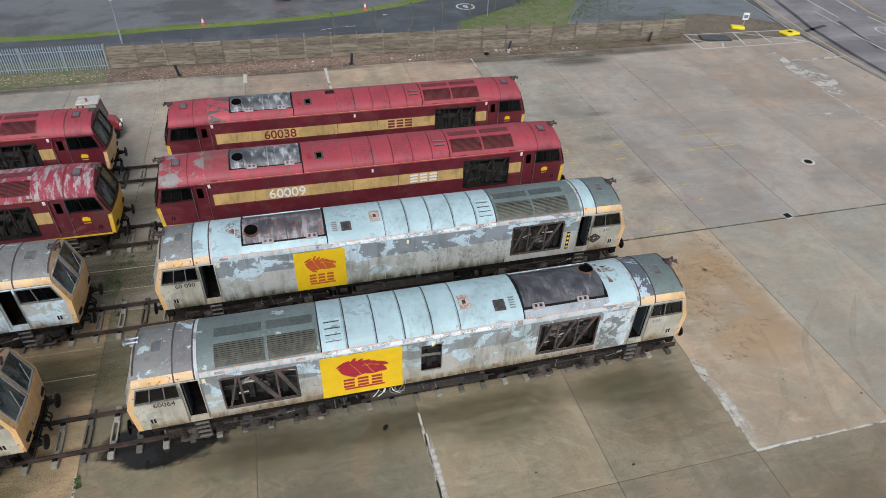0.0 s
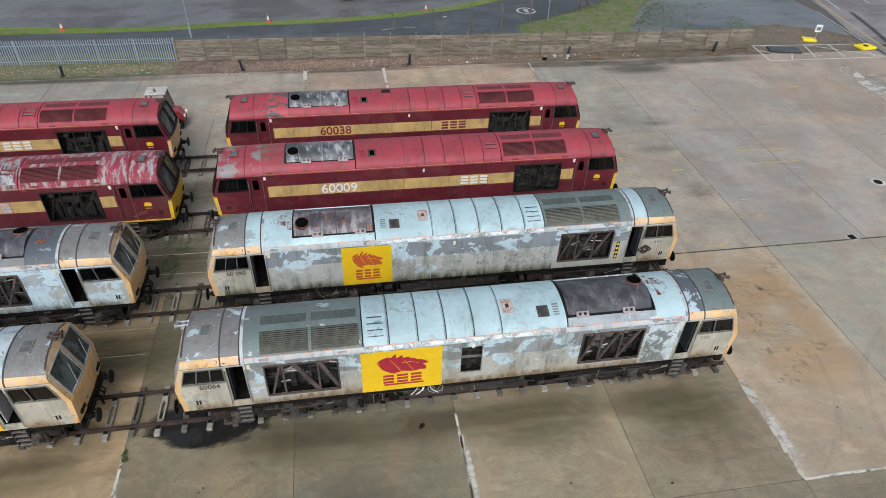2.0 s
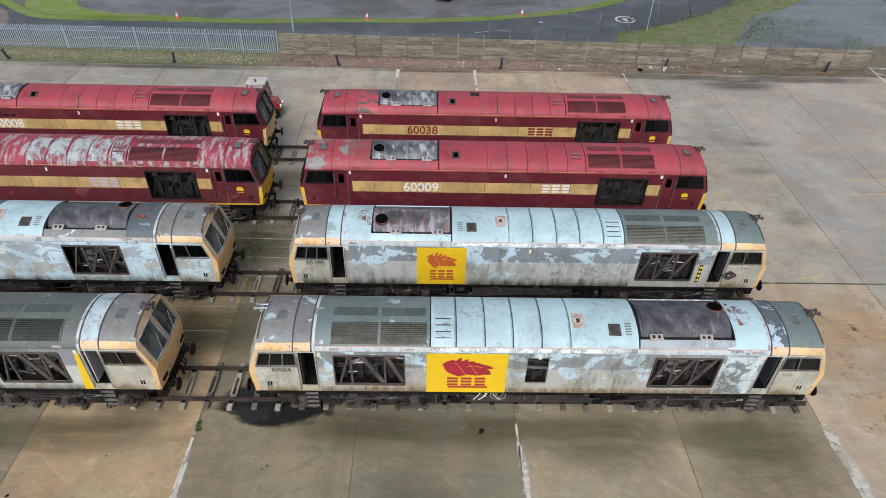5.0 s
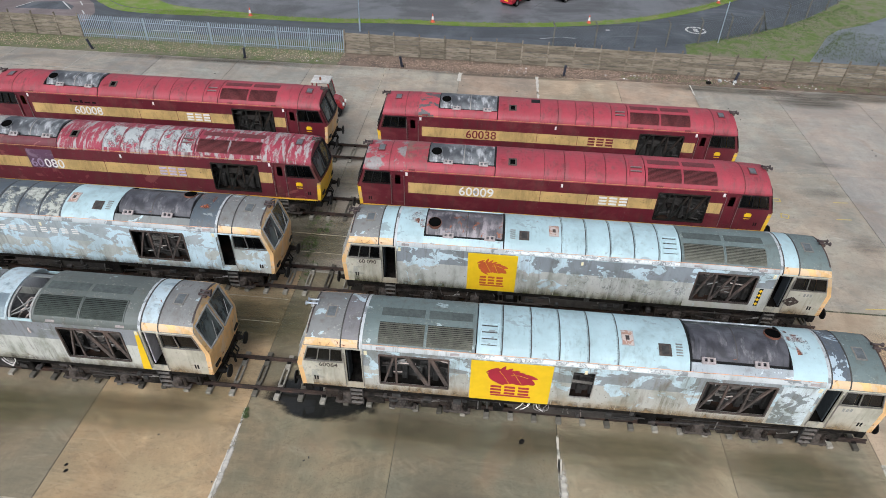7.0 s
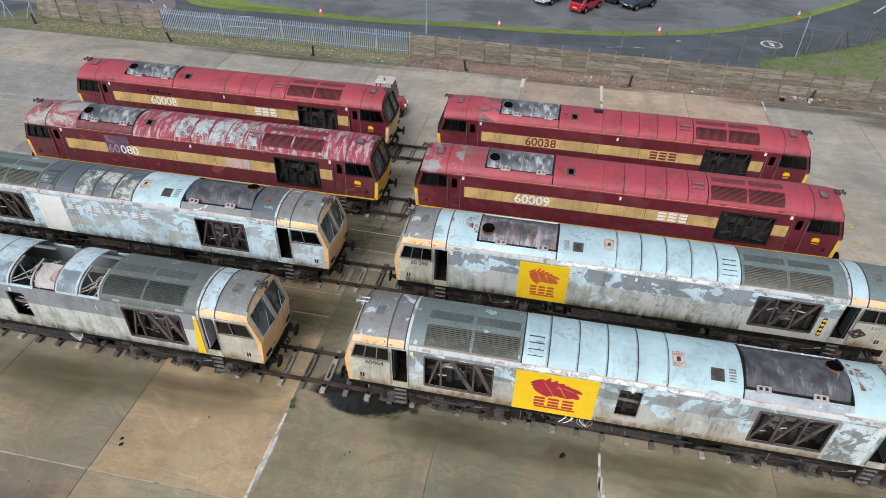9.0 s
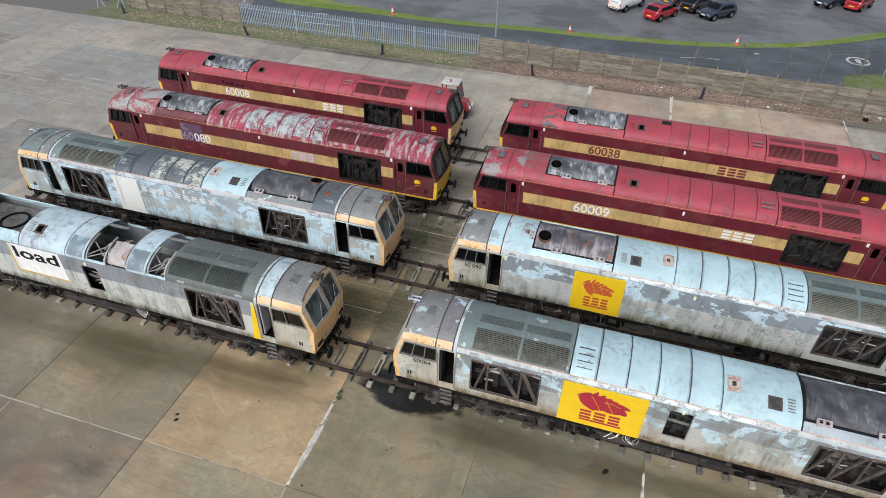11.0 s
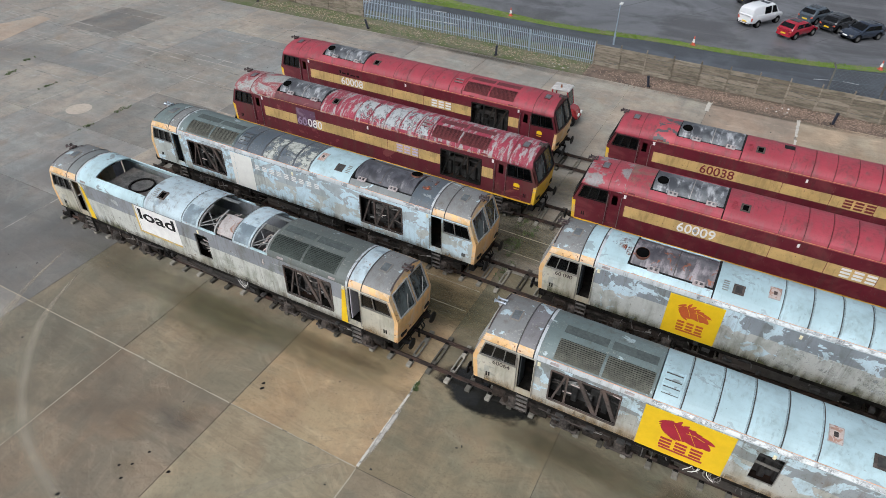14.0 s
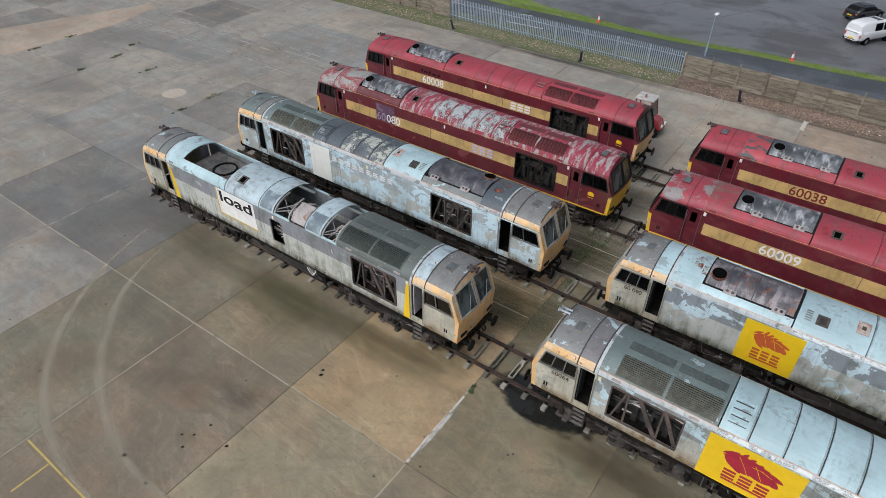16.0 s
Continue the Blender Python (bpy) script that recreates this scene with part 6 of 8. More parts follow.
hanging_cables(loco_l, 11.7, 7, 8)
for x, s in ((2.12, -1), (LEN - 2.12, 1)):
    bm = bmesh.new()
    vs = box(bm, min(x, x - s * 0.14), max(x, x - s * 0.14), -HALF - 0.006, -HALF - 0.001, 1.47, 3.45)
    for v in vs:
        if v.co.z < 2 and abs(v.co.x - x) > 0.05:
            v.co.x -= s * 0.2
    part("yellow_door_stripe", bm, M_SIGN_YELLOW, loco_l, "yellow upright stripe beside the cab door")


# ---- surroundings: gravel strip, fences, road, verge, car park ----
def asphalt(name, base, wet=0.4, warm=0.0):
    m, nt, b, co = start_material(name, 0.7)
    geo = nt.nodes.new("ShaderNodeNewGeometry").outputs["Position"]
    big, mid, fine = tex_noise(nt, geo, 0.12, 5, 0.6, 0.6), tex_noise(nt, geo, 0.8, 6, 0.6, 0.5), tex_noise(nt, geo, 25, 5, 0.7)
    lines = tex_noise(nt, geo, 0.25, 5, 0.6, 0.3, (0.2, 1.6, 1))
    c = mix_rgb(nt, ramp(nt, big, 0.35, 0.65), [v * 0.75 for v in base], [v * 1.3 for v in base])
    c = mix_rgb(nt, math_node(nt, "MULTIPLY", ramp(nt, lines, 0.5, 0.66), 0.6), c, [v * 1.8 for v in base])
    c = mix_rgb(nt, math_node(nt, "MULTIPLY", ramp(nt, mid, 0.45, 0.7), 0.4), c, [v * 0.6 for v in base])
    c = mix_rgb(nt, math_node(nt, "MULTIPLY", ramp(nt, fine, 0.4, 0.7), 0.4), c, [v * 1.8 for v in base])
    nt.links.new(c, b.inputs["Base Color"])
    w = ramp(nt, big, 0.6 - wet * 0.4, 0.8 - wet * 0.4)
    nt.links.new(math_node(nt, "SUBTRACT", 0.8, math_node(nt, "MULTIPLY", w, 0.42)), b.inputs["Roughness"])
    bump(nt, b, fine, 0.3, 0.006)
    return m


M_ASPHALT = asphalt("dark_damp_asphalt", (0.112, 0.113, 0.118), 0.6)
M_PATH = asphalt("blue_black_path_asphalt", (0.066, 0.073, 0.083), 0.3)
M_ROAD = asphalt("worn_road_asphalt", (0.195, 0.182, 0.185), 0.2)
# wet lot: sky reflection is put into its pale blue-grey base
M_LOT = asphalt("wet_slate_lot", (0.118, 0.130, 0.138), 0.9)
M_ACCESS = asphalt("reddish_access_road", (0.165, 0.135, 0.13), 0.3)
M_TAR = asphalt("black_tar_seam", (0.055, 0.052, 0.054), 0.3)


def grassy(name, lush, dry, mix=0.5):
    m, nt, b, co = start_material(name, 0.9)
    a, f = tex_noise(nt, co, 0.9, 7, 0.65, 0.5), tex_noise(nt, co, 14, 6, 0.7)
    c = mix_rgb(nt, ramp(nt, a, mix - 0.12, mix + 0.12), lush, dry)
    c = mix_rgb(nt, math_node(nt, "MULTIPLY", f, 0.5), c, [v * 0.5 for v in lush])
    nt.links.new(c, b.inputs["Base Color"])
    bump(nt, b, f, 0.6, 0.03)
    return m


M_GRASS = grassy("short_green_grass", (0.17, 0.265, 0.036), (0.27, 0.265, 0.13), 0.54)
M_GRASS_BANK = grassy("rough_bank_grass", (0.125, 0.185, 0.04), (0.235, 0.205, 0.15), 0.50)
M_GRASS_DRY = grassy("patchy_grass_and_earth", (0.115, 0.145, 0.05), (0.20, 0.178, 0.125), 0.50)
M_EARTH = grassy("stony_brown_earth", (0.125, 0.115, 0.075), (0.215, 0.17, 0.135), 0.46)
M_GRAVEL = grassy("brown_gravel_bed", (0.135, 0.10, 0.075), (0.24, 0.175, 0.135), 0.5)


M_LINE = worn_paint("worn_white_road_paint", (0.60, 0.60, 0.58), 0.8)
M_LINE_YELLOW = worn_paint("worn_yellow_road_paint", (0.58, 0.44, 0.14), 0.86, 5.0)


def area(name, outline, z0, z1, mat, label, category, parent=None, sub=False):
    """A flat piece of ground with the given outline, as a thin solid; paint and stains are a single film."""
    bm = bmesh.new()
    f = bm.faces.new([bm.verts.new((x, y, z0)) for x, y in outline])
    if z1 - z0 > 0.015:
        ext = bmesh.ops.extrude_face_region(bm, geom=[f])["geom"]
        bmesh.ops.translate(bm, verts=[v for v in ext if isinstance(v, bmesh.types.BMVert)], vec=(0, 0, z1 - z0))
    else:
        bmesh.ops.translate(bm, verts=bm.verts, vec=(0, 0, z1 - z0))
    bmesh.ops.triangulate(bm, faces=[f for f in bm.faces if len(f.verts) > 4])
    ob = part(name, bm, mat, parent, label if parent else "")
    return ob if parent else tagged(ob, label, category, kind="structure")


def ribbon(points, half):
    """Outline of a strip of even width along a bent line."""
    left, right = [], []
    for k, p in enumerate(points):
        a, b = Vector(points[max(0, k - 1)]), Vector(points[min(len(points) - 1, k + 1)])
        n = Vector((-(b - a).y, (b - a).x)).normalized() * half
        left.append((p[0] + n.x, p[1] + n.y))
        right.append((p[0] - n.x, p[1] - n.y))
    return left + right[::-1]


def taper_ribbon(points, half):
    """A strip that runs out to nothing at both ends."""
    left, right, last = [], [], len(points) - 1
    for k, p in enumerate(points):
        a, b = Vector(points[max(0, k - 1)]), Vector(points[min(last, k + 1)])
        n = Vector((-(b - a).y, (b - a).x)).normalized() * half * min(1.0, 0.05 + 4.0 * min(k, last - k) / last)
        left.append((p[0] + n.x, p[1] + n.y))
        right.append((p[0] - n.x, p[1] - n.y))
    return left + right[::-1]


def smooth_line(points, n=6):
    out = []
    for k in range(len(points) - 1):
        p0, p1, p2, p3 = (Vector(points[min(max(i, 0), len(points) - 1)]) for i in (k - 1, k, k + 1, k + 2))
        for j in range(n):
            t = j / n
            q = 0.5 * ((2 * p1) + (p2 - p0) * t + (2 * p0 - 5 * p1 + 4 * p2 - p3) * t * t + (3 * p1 - p0 - 3 * p2 + p3) * t ** 3)
            out.append((q.x, q.y))
    return out + [tuple(points[-1])]


def fence_y(x):
    return 34.15 - 0.026 * (x + 6.5) if x > -6.5 else 34.15 - 0.018 * (x + 6.5)


# strip of ground in front of the fence
area("gravel_bed", [(-6.6, 31.62), (24.0, 31.62), (42.0, 31.9), (42.0, 33.4), (-6.6, 34.6)], -0.12, 0.004, M_GRAVEL, "brown gravel strip along the fence foot", "gravel strip")
area("grass_strip", [(-45.0, 31.62), (-6.6, 31.62), (-6.6, 36.5), (-45.0, 36.5)], -0.12, 0.003, M_GRASS_DRY, "thin patchy grass with fallen leaves below the fence", "grass strip")
area("rough_ground", [(42.0, 31.62), (52.5, 31.62), (53.0, 35.2), (50.2, 37.4), (47.6, 38.6), (45.0, 38.4), (42.6, 36.6), (42.0, 34.0)], -0.12, 0.002, M_EARTH, "bare rough ground with weeds beside the road", "ground")
# asphalt path behind the fence
verge_line = smooth_line([(-75, 58), (-45, 50.5), (-36, 46.5), (-32.2, 43.6), (-29.8, 42.0), (-26.5, 41.55), (-20, 41.65), (-10, 41.6), (-3.4, 42.3), (4, 42.6), (11, 43.6), (18.5, 45.9), (24.2, 49.3), (29.2, 53.4), (36.5, 61), (46, 74)])
area("path", [(-75, 36.5), (50, 33.0), (50, 70), (46, 74)] + verge_line[::-1], -0.12, -0.006, M_PATH, "dark damp asphalt path behind the fence", "path")
area("car_park", [(46, 110), (46, 74)] + verge_line[::-1] + [(-75, 110)], -0.12, -0.002, M_ASPHALT, "damp dark asphalt car park", "car park")
area("grass_verge", ribbon(verge_line, 0.44), -0.11, 0.055, M_GRASS, "narrow raised strip of bright green grass", "verge")
area("grass_corner", smooth_line([(-32.0, 44.2), (-29.6, 42.7), (-26.4, 42.25), (-20.5, 42.3), (-15.0, 42.2)]) + smooth_line([(-17.0, 42.4), (-20.0, 42.75), (-23.5, 43.1), (-26.6, 44.25), (-28.2, 46.4), (-30.5, 53)]) + [(-36, 52)], -0.10, 0.06, M_GRASS, "green grass corner by the car park entrance", "lawn")
area("grass_bank", [(22.0, 36.5), (22.6, 40.4), (26.6, 42.2), (29.9, 44.3), (33, 46.6), (36, 49.2), (41, 54.8), (46.5, 62), (50, 60), (46.2, 52.5), (41.0, 48.2), (38.0, 46.4), (36.2, 44.4), (34.9, 42.2), (33.4, 39.6), (31.2, 36.0)], -0.10, 0.012, M_GRASS_BANK, "rough grass bank inside the wire fence", "grass bank")
area("flooded_lot", [(31.0, 34.0), (31.2, 36.0), (33.4, 39.6), (34.9, 42.2), (36.2, 44.4), (38.0, 46.4), (41.0, 48.2), (46.2, 52.5), (53, 60), (54.0, 42.0), (53.0, 35.2), (50.2, 37.4), (47.6, 38.6), (45.0, 38.4), (42.6, 36.6), (42, 33.6)], -0.10, 0.002, M_LOT, "pale wet asphalt lot with standing water", "lot")
area("access_road", [(-60, 38.6), (-31.2, 38.0), (-31.6, 40.6), (-33.0, 43.0), (-36.5, 46.2), (-45, 50.0), (-60, 53)], -0.10, 0.001, M_ACCESS, "reddish asphalt access road beside the lawn", "road")
island = area("traffic_island", [(-39.6, 40.7), (-38.9, 42.6), (-36.2, 43.2), (-34.4, 41.9), (-34.2, 41.0)], -0.10, 0.012, M_PATH, "dark asphalt wedge between the road lanes", "road")
# the street at the far side of the yard
road = area("road", [(52.9, -60), (52.9, 20), (53.0, 27), (53.6, 36), (55.2, 42), (60, 70), (62, 110), (95, 110), (82, 60), (76, 20), (76, -60)], -0.12, 0.0, M_ROAD, "grey worn street with road markings", "road")


def marking(points, half, mat, parent, z=0.006):
    return area("road_marking", ribbon(points, half), z - 0.004, z + 0.004, mat, "", "", parent)


marking([(53.35, -30), (53.35, 20), (53.55, 27), (54.2, 33), (55.6, 41.7), (60, 62)], 0.07, M_LINE_YELLOW, road)
marking([(52.9, 31.9), (53.35, 35.5), (54.1, 42)], 0.06, M_LINE, road)
for pts, w, mat in (([(61.15, 40.9), (60.4, 35.3)], 0.07, M_LINE), ([(59.3, 37.6), (58.9, 33.4)], 0.05, M_LINE), ([(64.45, 40.4), (63.8, 36.8)], 0.07, M_LINE), ([(66.1, 40.4), (64.95, 36.3), (64.8, 33.8), (64.3, 26)], 0.08, M_LINE_YELLOW), ([(63.78, 35.2), (63.75, 32.8)], 0.07, M_LINE), ([(58.36, 31.0), (58.2, 26.9)], 0.06, M_LINE), ([(60.5, 29.4), (60.3, 25.2)], 0.06, M_LINE), ([(57.59, 41.4), (56.3, 36.4), (55.4, 33.4), (54.5, 27.0), (54.1, 22.5), (54.0, 5.0)], 0.24, M_TAR), ([(57.4, 33.6), (55.6, 33.0), (54.1, 32.4)], 0.22, M_TAR), ([(59.6, 34.4), (57.9, 27.5)], 0.16, M_TAR), ([(58.0, 48), (57.0, 42.5)], 0.07, M_LINE), ([(62.8, 52), (61.6, 44)], 0.07, M_LINE)):
    marking(pts, w, mat, road, 0.012 if mat is not M_TAR else 0.006)
marking([(62.4 + 0.95 * math.cos(math.tau * k / 20), 31.1 + 1.25 * math.sin(math.tau * k / 20)) for k in range(20)], 0.07, M_LINE, road, 0.012)
marking([(62.1, 30.6), (62.6, 31.6)], 0.14, M_LINE, road, 0.014)
for a, b in (((-34.6, 43.4), (-33.75, 42.3)), ((-33.0, 40.85), (-32.3, 40.0)), ((-39.6, 40.7), (-38.9, 42.6)), ((-36.2, 43.1), (-34.2, 41.0))):
    marking([a, b], 0.06, M_LINE, island, 0.02)

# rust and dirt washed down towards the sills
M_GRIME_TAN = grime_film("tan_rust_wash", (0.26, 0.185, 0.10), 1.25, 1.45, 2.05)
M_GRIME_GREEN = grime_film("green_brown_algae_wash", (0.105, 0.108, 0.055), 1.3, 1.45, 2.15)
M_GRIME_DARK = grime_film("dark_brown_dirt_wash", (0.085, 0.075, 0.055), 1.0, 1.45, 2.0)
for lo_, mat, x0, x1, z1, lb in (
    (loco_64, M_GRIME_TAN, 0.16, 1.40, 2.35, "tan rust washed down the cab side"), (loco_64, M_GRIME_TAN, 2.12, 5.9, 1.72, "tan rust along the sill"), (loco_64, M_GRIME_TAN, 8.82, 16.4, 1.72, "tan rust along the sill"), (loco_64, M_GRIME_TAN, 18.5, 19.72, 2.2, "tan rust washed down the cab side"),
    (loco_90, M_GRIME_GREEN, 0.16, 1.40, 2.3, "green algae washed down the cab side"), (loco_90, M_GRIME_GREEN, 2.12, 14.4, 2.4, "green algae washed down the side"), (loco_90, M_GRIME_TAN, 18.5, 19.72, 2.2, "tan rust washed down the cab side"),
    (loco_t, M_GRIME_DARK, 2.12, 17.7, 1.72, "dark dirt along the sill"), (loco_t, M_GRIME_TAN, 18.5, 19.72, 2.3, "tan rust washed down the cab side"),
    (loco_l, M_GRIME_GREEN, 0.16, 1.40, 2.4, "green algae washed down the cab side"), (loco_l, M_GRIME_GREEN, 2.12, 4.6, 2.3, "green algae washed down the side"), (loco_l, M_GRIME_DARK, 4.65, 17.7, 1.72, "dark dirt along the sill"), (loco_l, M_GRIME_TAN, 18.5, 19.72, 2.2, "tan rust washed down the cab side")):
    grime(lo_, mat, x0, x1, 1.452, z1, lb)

# painted loading bay and worn marks on the slabs
bay = thing("bay_marking", "white painted hatched bay on the concrete", "bay marking", kind="structure")
for a, b in (((42.06, 33.5), (51.9, 33.1)), ((42.06, 33.5), (41.75, 30.1)), ((41.75, 30.1), (52.75, 30.05)), ((52.75, 30.05), (52.85, 26.9)), ((46.25, 30.55), (46.95, 33.4)), ((48.95, 30.4), (49.25, 33.2)), ((51.75, 30.2), (51.9, 33.1)), ((43.85, 30.2), (44.5, 31.3)), ((42.1, 32.4), (43.5, 31.2)), ((42.9, 33.4), (45.3, 31.6)), ((45.3, 31.6), (47, 30.8)), ((47, 33.3), (52.4, 30.3))):
    area("painted_line", ribbon([a, b], 0.06), 0.008, 0.014, M_LINE, "", "", bay)
worn = thing("yellow_marking", "worn yellow parking marks on the concrete", "yellow marking", kind="structure")
for a, b in (((30.8, 16.1), (34.3, 16.08)), ((30.75, 14.45), (34.15, 14.52)), ((25.5, 14.25), (26.35, 14.3)), ((25.98, 15.97), (26.8, 16.03)), ((28.1, 10.76), (28.5, 10.78)), ((27.0, 9.16), (27.3, 9.15)), ((28.3, 9.15), (28.55, 9.3)), ((22.55, 15.72), (22.95, 15.68)), ((22.5, 16.02), (22.92, 15.98)), ((22.93, 15.66), (22.96, 16.0)), ((22.45, 14.08), (22.82, 14.02)), ((22.56, 14.48), (22.97, 14.36)), ((22.46, 14.06), (22.58, 14.5)), ((22.82, 14.0), (22.98, 14.36)), ((40.2, 25.0), (41.3, 25.1)), ((37.6, 20.0), (38.2, 20.05)), ((24.0, 6.9), (25.3, 7.0)), ((-14.5, -13.5), (-10.4, -13.56)), ((-12.9, -13.58), (-12.9, -14.9))):
    area("painted_line", ribbon([a, b], 0.036), 0.006, 0.011, M_LINE_YELLOW, "", "", worn)


def stain(outline_centre, rx_, ry_, seed, mat, name, label, category, turn=0.0, jag=0.35, z=0.007):
    rnd = random.Random(seed)
    n = 48
    pts = []
    ph = [rnd.uniform(0, 6.28) for _ in range(4)]
    for k in range(n):
        t = math.tau * k / n
        r = 1 + jag * (0.4 * math.sin(2 * t + ph[0]) + 0.3 * math.sin(3 * t + ph[1]) + 0.15 * math.sin(5 * t + ph[2]) + 0.08 * math.sin(9 * t + ph[3]))
        x, y = rx_ * r * math.cos(t), ry_ * r * math.sin(t)
        pts.append((outline_centre[0] + x * math.cos(turn) - y * math.sin(turn), outline_centre[1] + x * math.sin(turn) + y * math.cos(turn)))
    return area(name, pts, z - 0.004, z, mat, label, category)


def water_mat():
    """Shallow standing water: a smooth dark mirror that thins out at a ragged rim."""
    m, nt, b, co = start_material("dark_puddle_water", 0.03)
    geo = nt.nodes.new("ShaderNodeNewGeometry").outputs["Position"]
    b.inputs["Base Color"].default_value = (0.022, 0.022, 0.02, 1)
    ln = nt.nodes.new("ShaderNodeVectorMath")
    ln.operation = "LENGTH"
    nt.links.new(co, ln.inputs[0])
    n = tex_noise(nt, geo, 0.75, 7, 0.6, 0.3, (0.7, 1.2, 1), (2, 5, 0))
    edge = math_node(nt, "SUBTRACT", math_node(nt, "ADD", 0.40, math_node(nt, "MULTIPLY", n, 0.85)), ln.outputs["Value"])
    nt.links.new(math_node(nt, "MULTIPLY", ramp(nt, edge, -0.02, 0.16), 0.93), b.inputs["Alpha"])
    bump(nt, b, tex_noise(nt, geo, 3, 3), 0.04, 0.003)
    return m


M_PUDDLE = water_mat()
M_SPILL = worn_paint("dried_white_spill", (0.55, 0.52, 0.47), 0.58, 0.9)
stain((47.0, 25.6), 0.55, 3.4, 31, M_SPILL, "pale_spill", "dried white spill on the concrete", "stain", -0.06, 0.5, 0.0095)
stain((50.1, 26.45), 2.6, 0.24, 36, M_SPILL, "pale_spill", "dried white spill reaching towards the road", "stain", 0.0, 0.7, 0.0105)
stain((47.45, 22.3), 1.0, 2.3, 32, M_SPILL, "pale_spill", "dried white spill on the concrete", "stain", 0.1, 0.6, 0.0115)
stain((46.35, 17.0), 0.13, 3.2, 33, M_SPILL, "pale_spill", "thin dried white spill along a joint", "stain", 0.0, 0.8)
stain((47.6, 15.6), 1.1, 0.16, 34, M_SPILL, "pale_spill", "thin dried white spill beside a joint", "stain", 0.15, 0.8)
stain((43.4, 17.2), 1.2, 0.12, 35, M_SPILL, "pale_spill", "faint dried white streak", "stain", 0.05, 0.8)
M_MORTAR = worn_paint("crumbly_pale_mortar", (0.43, 0.375, 0.285), 0.88, 1.2)
M_MORTAR_FAR = thin_film("old_grey_mortar", (0.50, 0.47, 0.42), 0.85, 0.6)
M_CRUMBLE = worn_paint("crumbled_white_lime", (0.54, 0.51, 0.44), 0.60, 1.6)
M_MORTAR_PALE = worn_paint("pale_fresh_mortar", (0.60, 0.57, 0.50), 0.74, 1.6)


def joint_line(points, half, seed, mat=None):
    """A ragged run of pale mortar filling a slab joint."""
    rnd = random.Random(seed)
    (xa, ya), (xb, yb) = points
    n = max(10, int(math.hypot(xb - xa, yb - ya) / 0.13))
    left, right = [], []
    dx, dy = (xb - xa) / n, (yb - ya) / n
    k = 1 / math.hypot(dx, dy)
    w0 = w1 = half
    for i in range(n + 1):
        w0, w1 = (0.72 * w + 0.28 * half * rnd.uniform(0.0, 1.7) for w in (w0, w1))
        left.append((xa + dx * i - dy * k * w0, ya + dy * i + dx * k * w0))
        right.append((xa + dx * i + dy * k * w1, ya + dy * i - dx * k * w1))
    area("mortar_joint", left + right[::-1], 0.001, 0.007, mat or M_MORTAR, "pale mortar in a slab joint", "", yard)


for k, (a, b, w) in enumerate((((-2.58, -6.0), (-2.58, -1.6), 0.055), ((9.33, -6.0), (9.33, -1.6), 0.05), ((-2.58, -13.5), (-2.58, -6.1), 0.05), ((-27, -6.05), (-8.6, -6.05), 0.045), ((-8.5, -6.05), (-2.6, -6.05), 0.035), ((21.05, -6.05), (39, -6.05), 0.045), ((9.35, 26.0), (9.35, 27.0), 0.06), ((9.35, 27.0), (9.35, 31.5), 0.12), ((21.1, 29.5), (21.1, 31.5), 0.1), ((-2.6, 24), (-2.6, 31.5), 0.05), ((3.35, 29.8), (3.35, 31.5), 0.15), ((-33.2, -6.05), (-27.1, -6.05), 0.05), ((-14.6, -18), (-14.6, -6.1), 0.035), ((-60, 19.1), (-26, 19.1), 0.05), ((-60, 16.2), (-26, 16.2), 0.03), ((-39.3, 6.6), (-39.3, 19.0), 0.04), ((-62, 20.4), (-27, 19.75), 0.05), ((-60, 18.8), (-26, 18.15), 0.05), ((-52, 15.8), (-26, 15.8), 0.04), ((-50, 11.2), (-26.5, 11.1), 0.04), ((-62, 24.0), (-30, 24.1), 0.04), ((-58, 28.2), (-20, 28.15), 0.04), ((-45.4, 6.6), (-45.4, 31.0), 0.03), ((-51.5, 6.6), (-51.5, 31.0), 0.03), ((-33.2, 6.6), (-33.2, 31.0), 0.03), ((-27.1, -6.0), (-27.1, 31.0), 0.03))):
    joint_line((a, b), w * (1.0 if k in (0, 1, 5, 7, 10) else 1.5 if k > 12 else 0.7), k, M_MORTAR_PALE if k in (0, 1, 5, 7, 8, 10) else M_MORTAR_FAR if k > 12 else None)
for k, (a, b, w) in enumerate((((21.20, -1.6), (21.16, -3.4), 0.20), ((21.12, -3.4), (21.08, -6.0), 0.11), ((9.36, -2.6), (9.33, -6.0), 0.07))):
    joint_line((a, b), w, 60 + k, M_CRUMBLE)
for k, (a, b, w) in enumerate((((-6.4, 4.55), (-2.7, 4.5), 0.03), ((-6.2, 3.05), (-2.7, 3.0), 0.02), ((-5.6, 9.6), (-0.8, 9.5), 0.03), ((-5.4, 8.1), (-0.6, 8.0), 0.02))):
    joint_line((a, b), w, 80 + k)
M_TYRE = thin_film("pale_tyre_track", (0.50, 0.44, 0.335), 0.42)
M_TYRE_EDGE = thin_film("pale_tyre_track_edge", (0.50, 0.44, 0.335), 0.24)
M_OIL_SHADE = worn_paint("oily_shade_film", (0.026, 0.022, 0.015), 0.82, 0.9)
M_SKID = worn_paint("dark_tyre_scuff", (0.19, 0.165, 0.15), 0.36, 6.0)
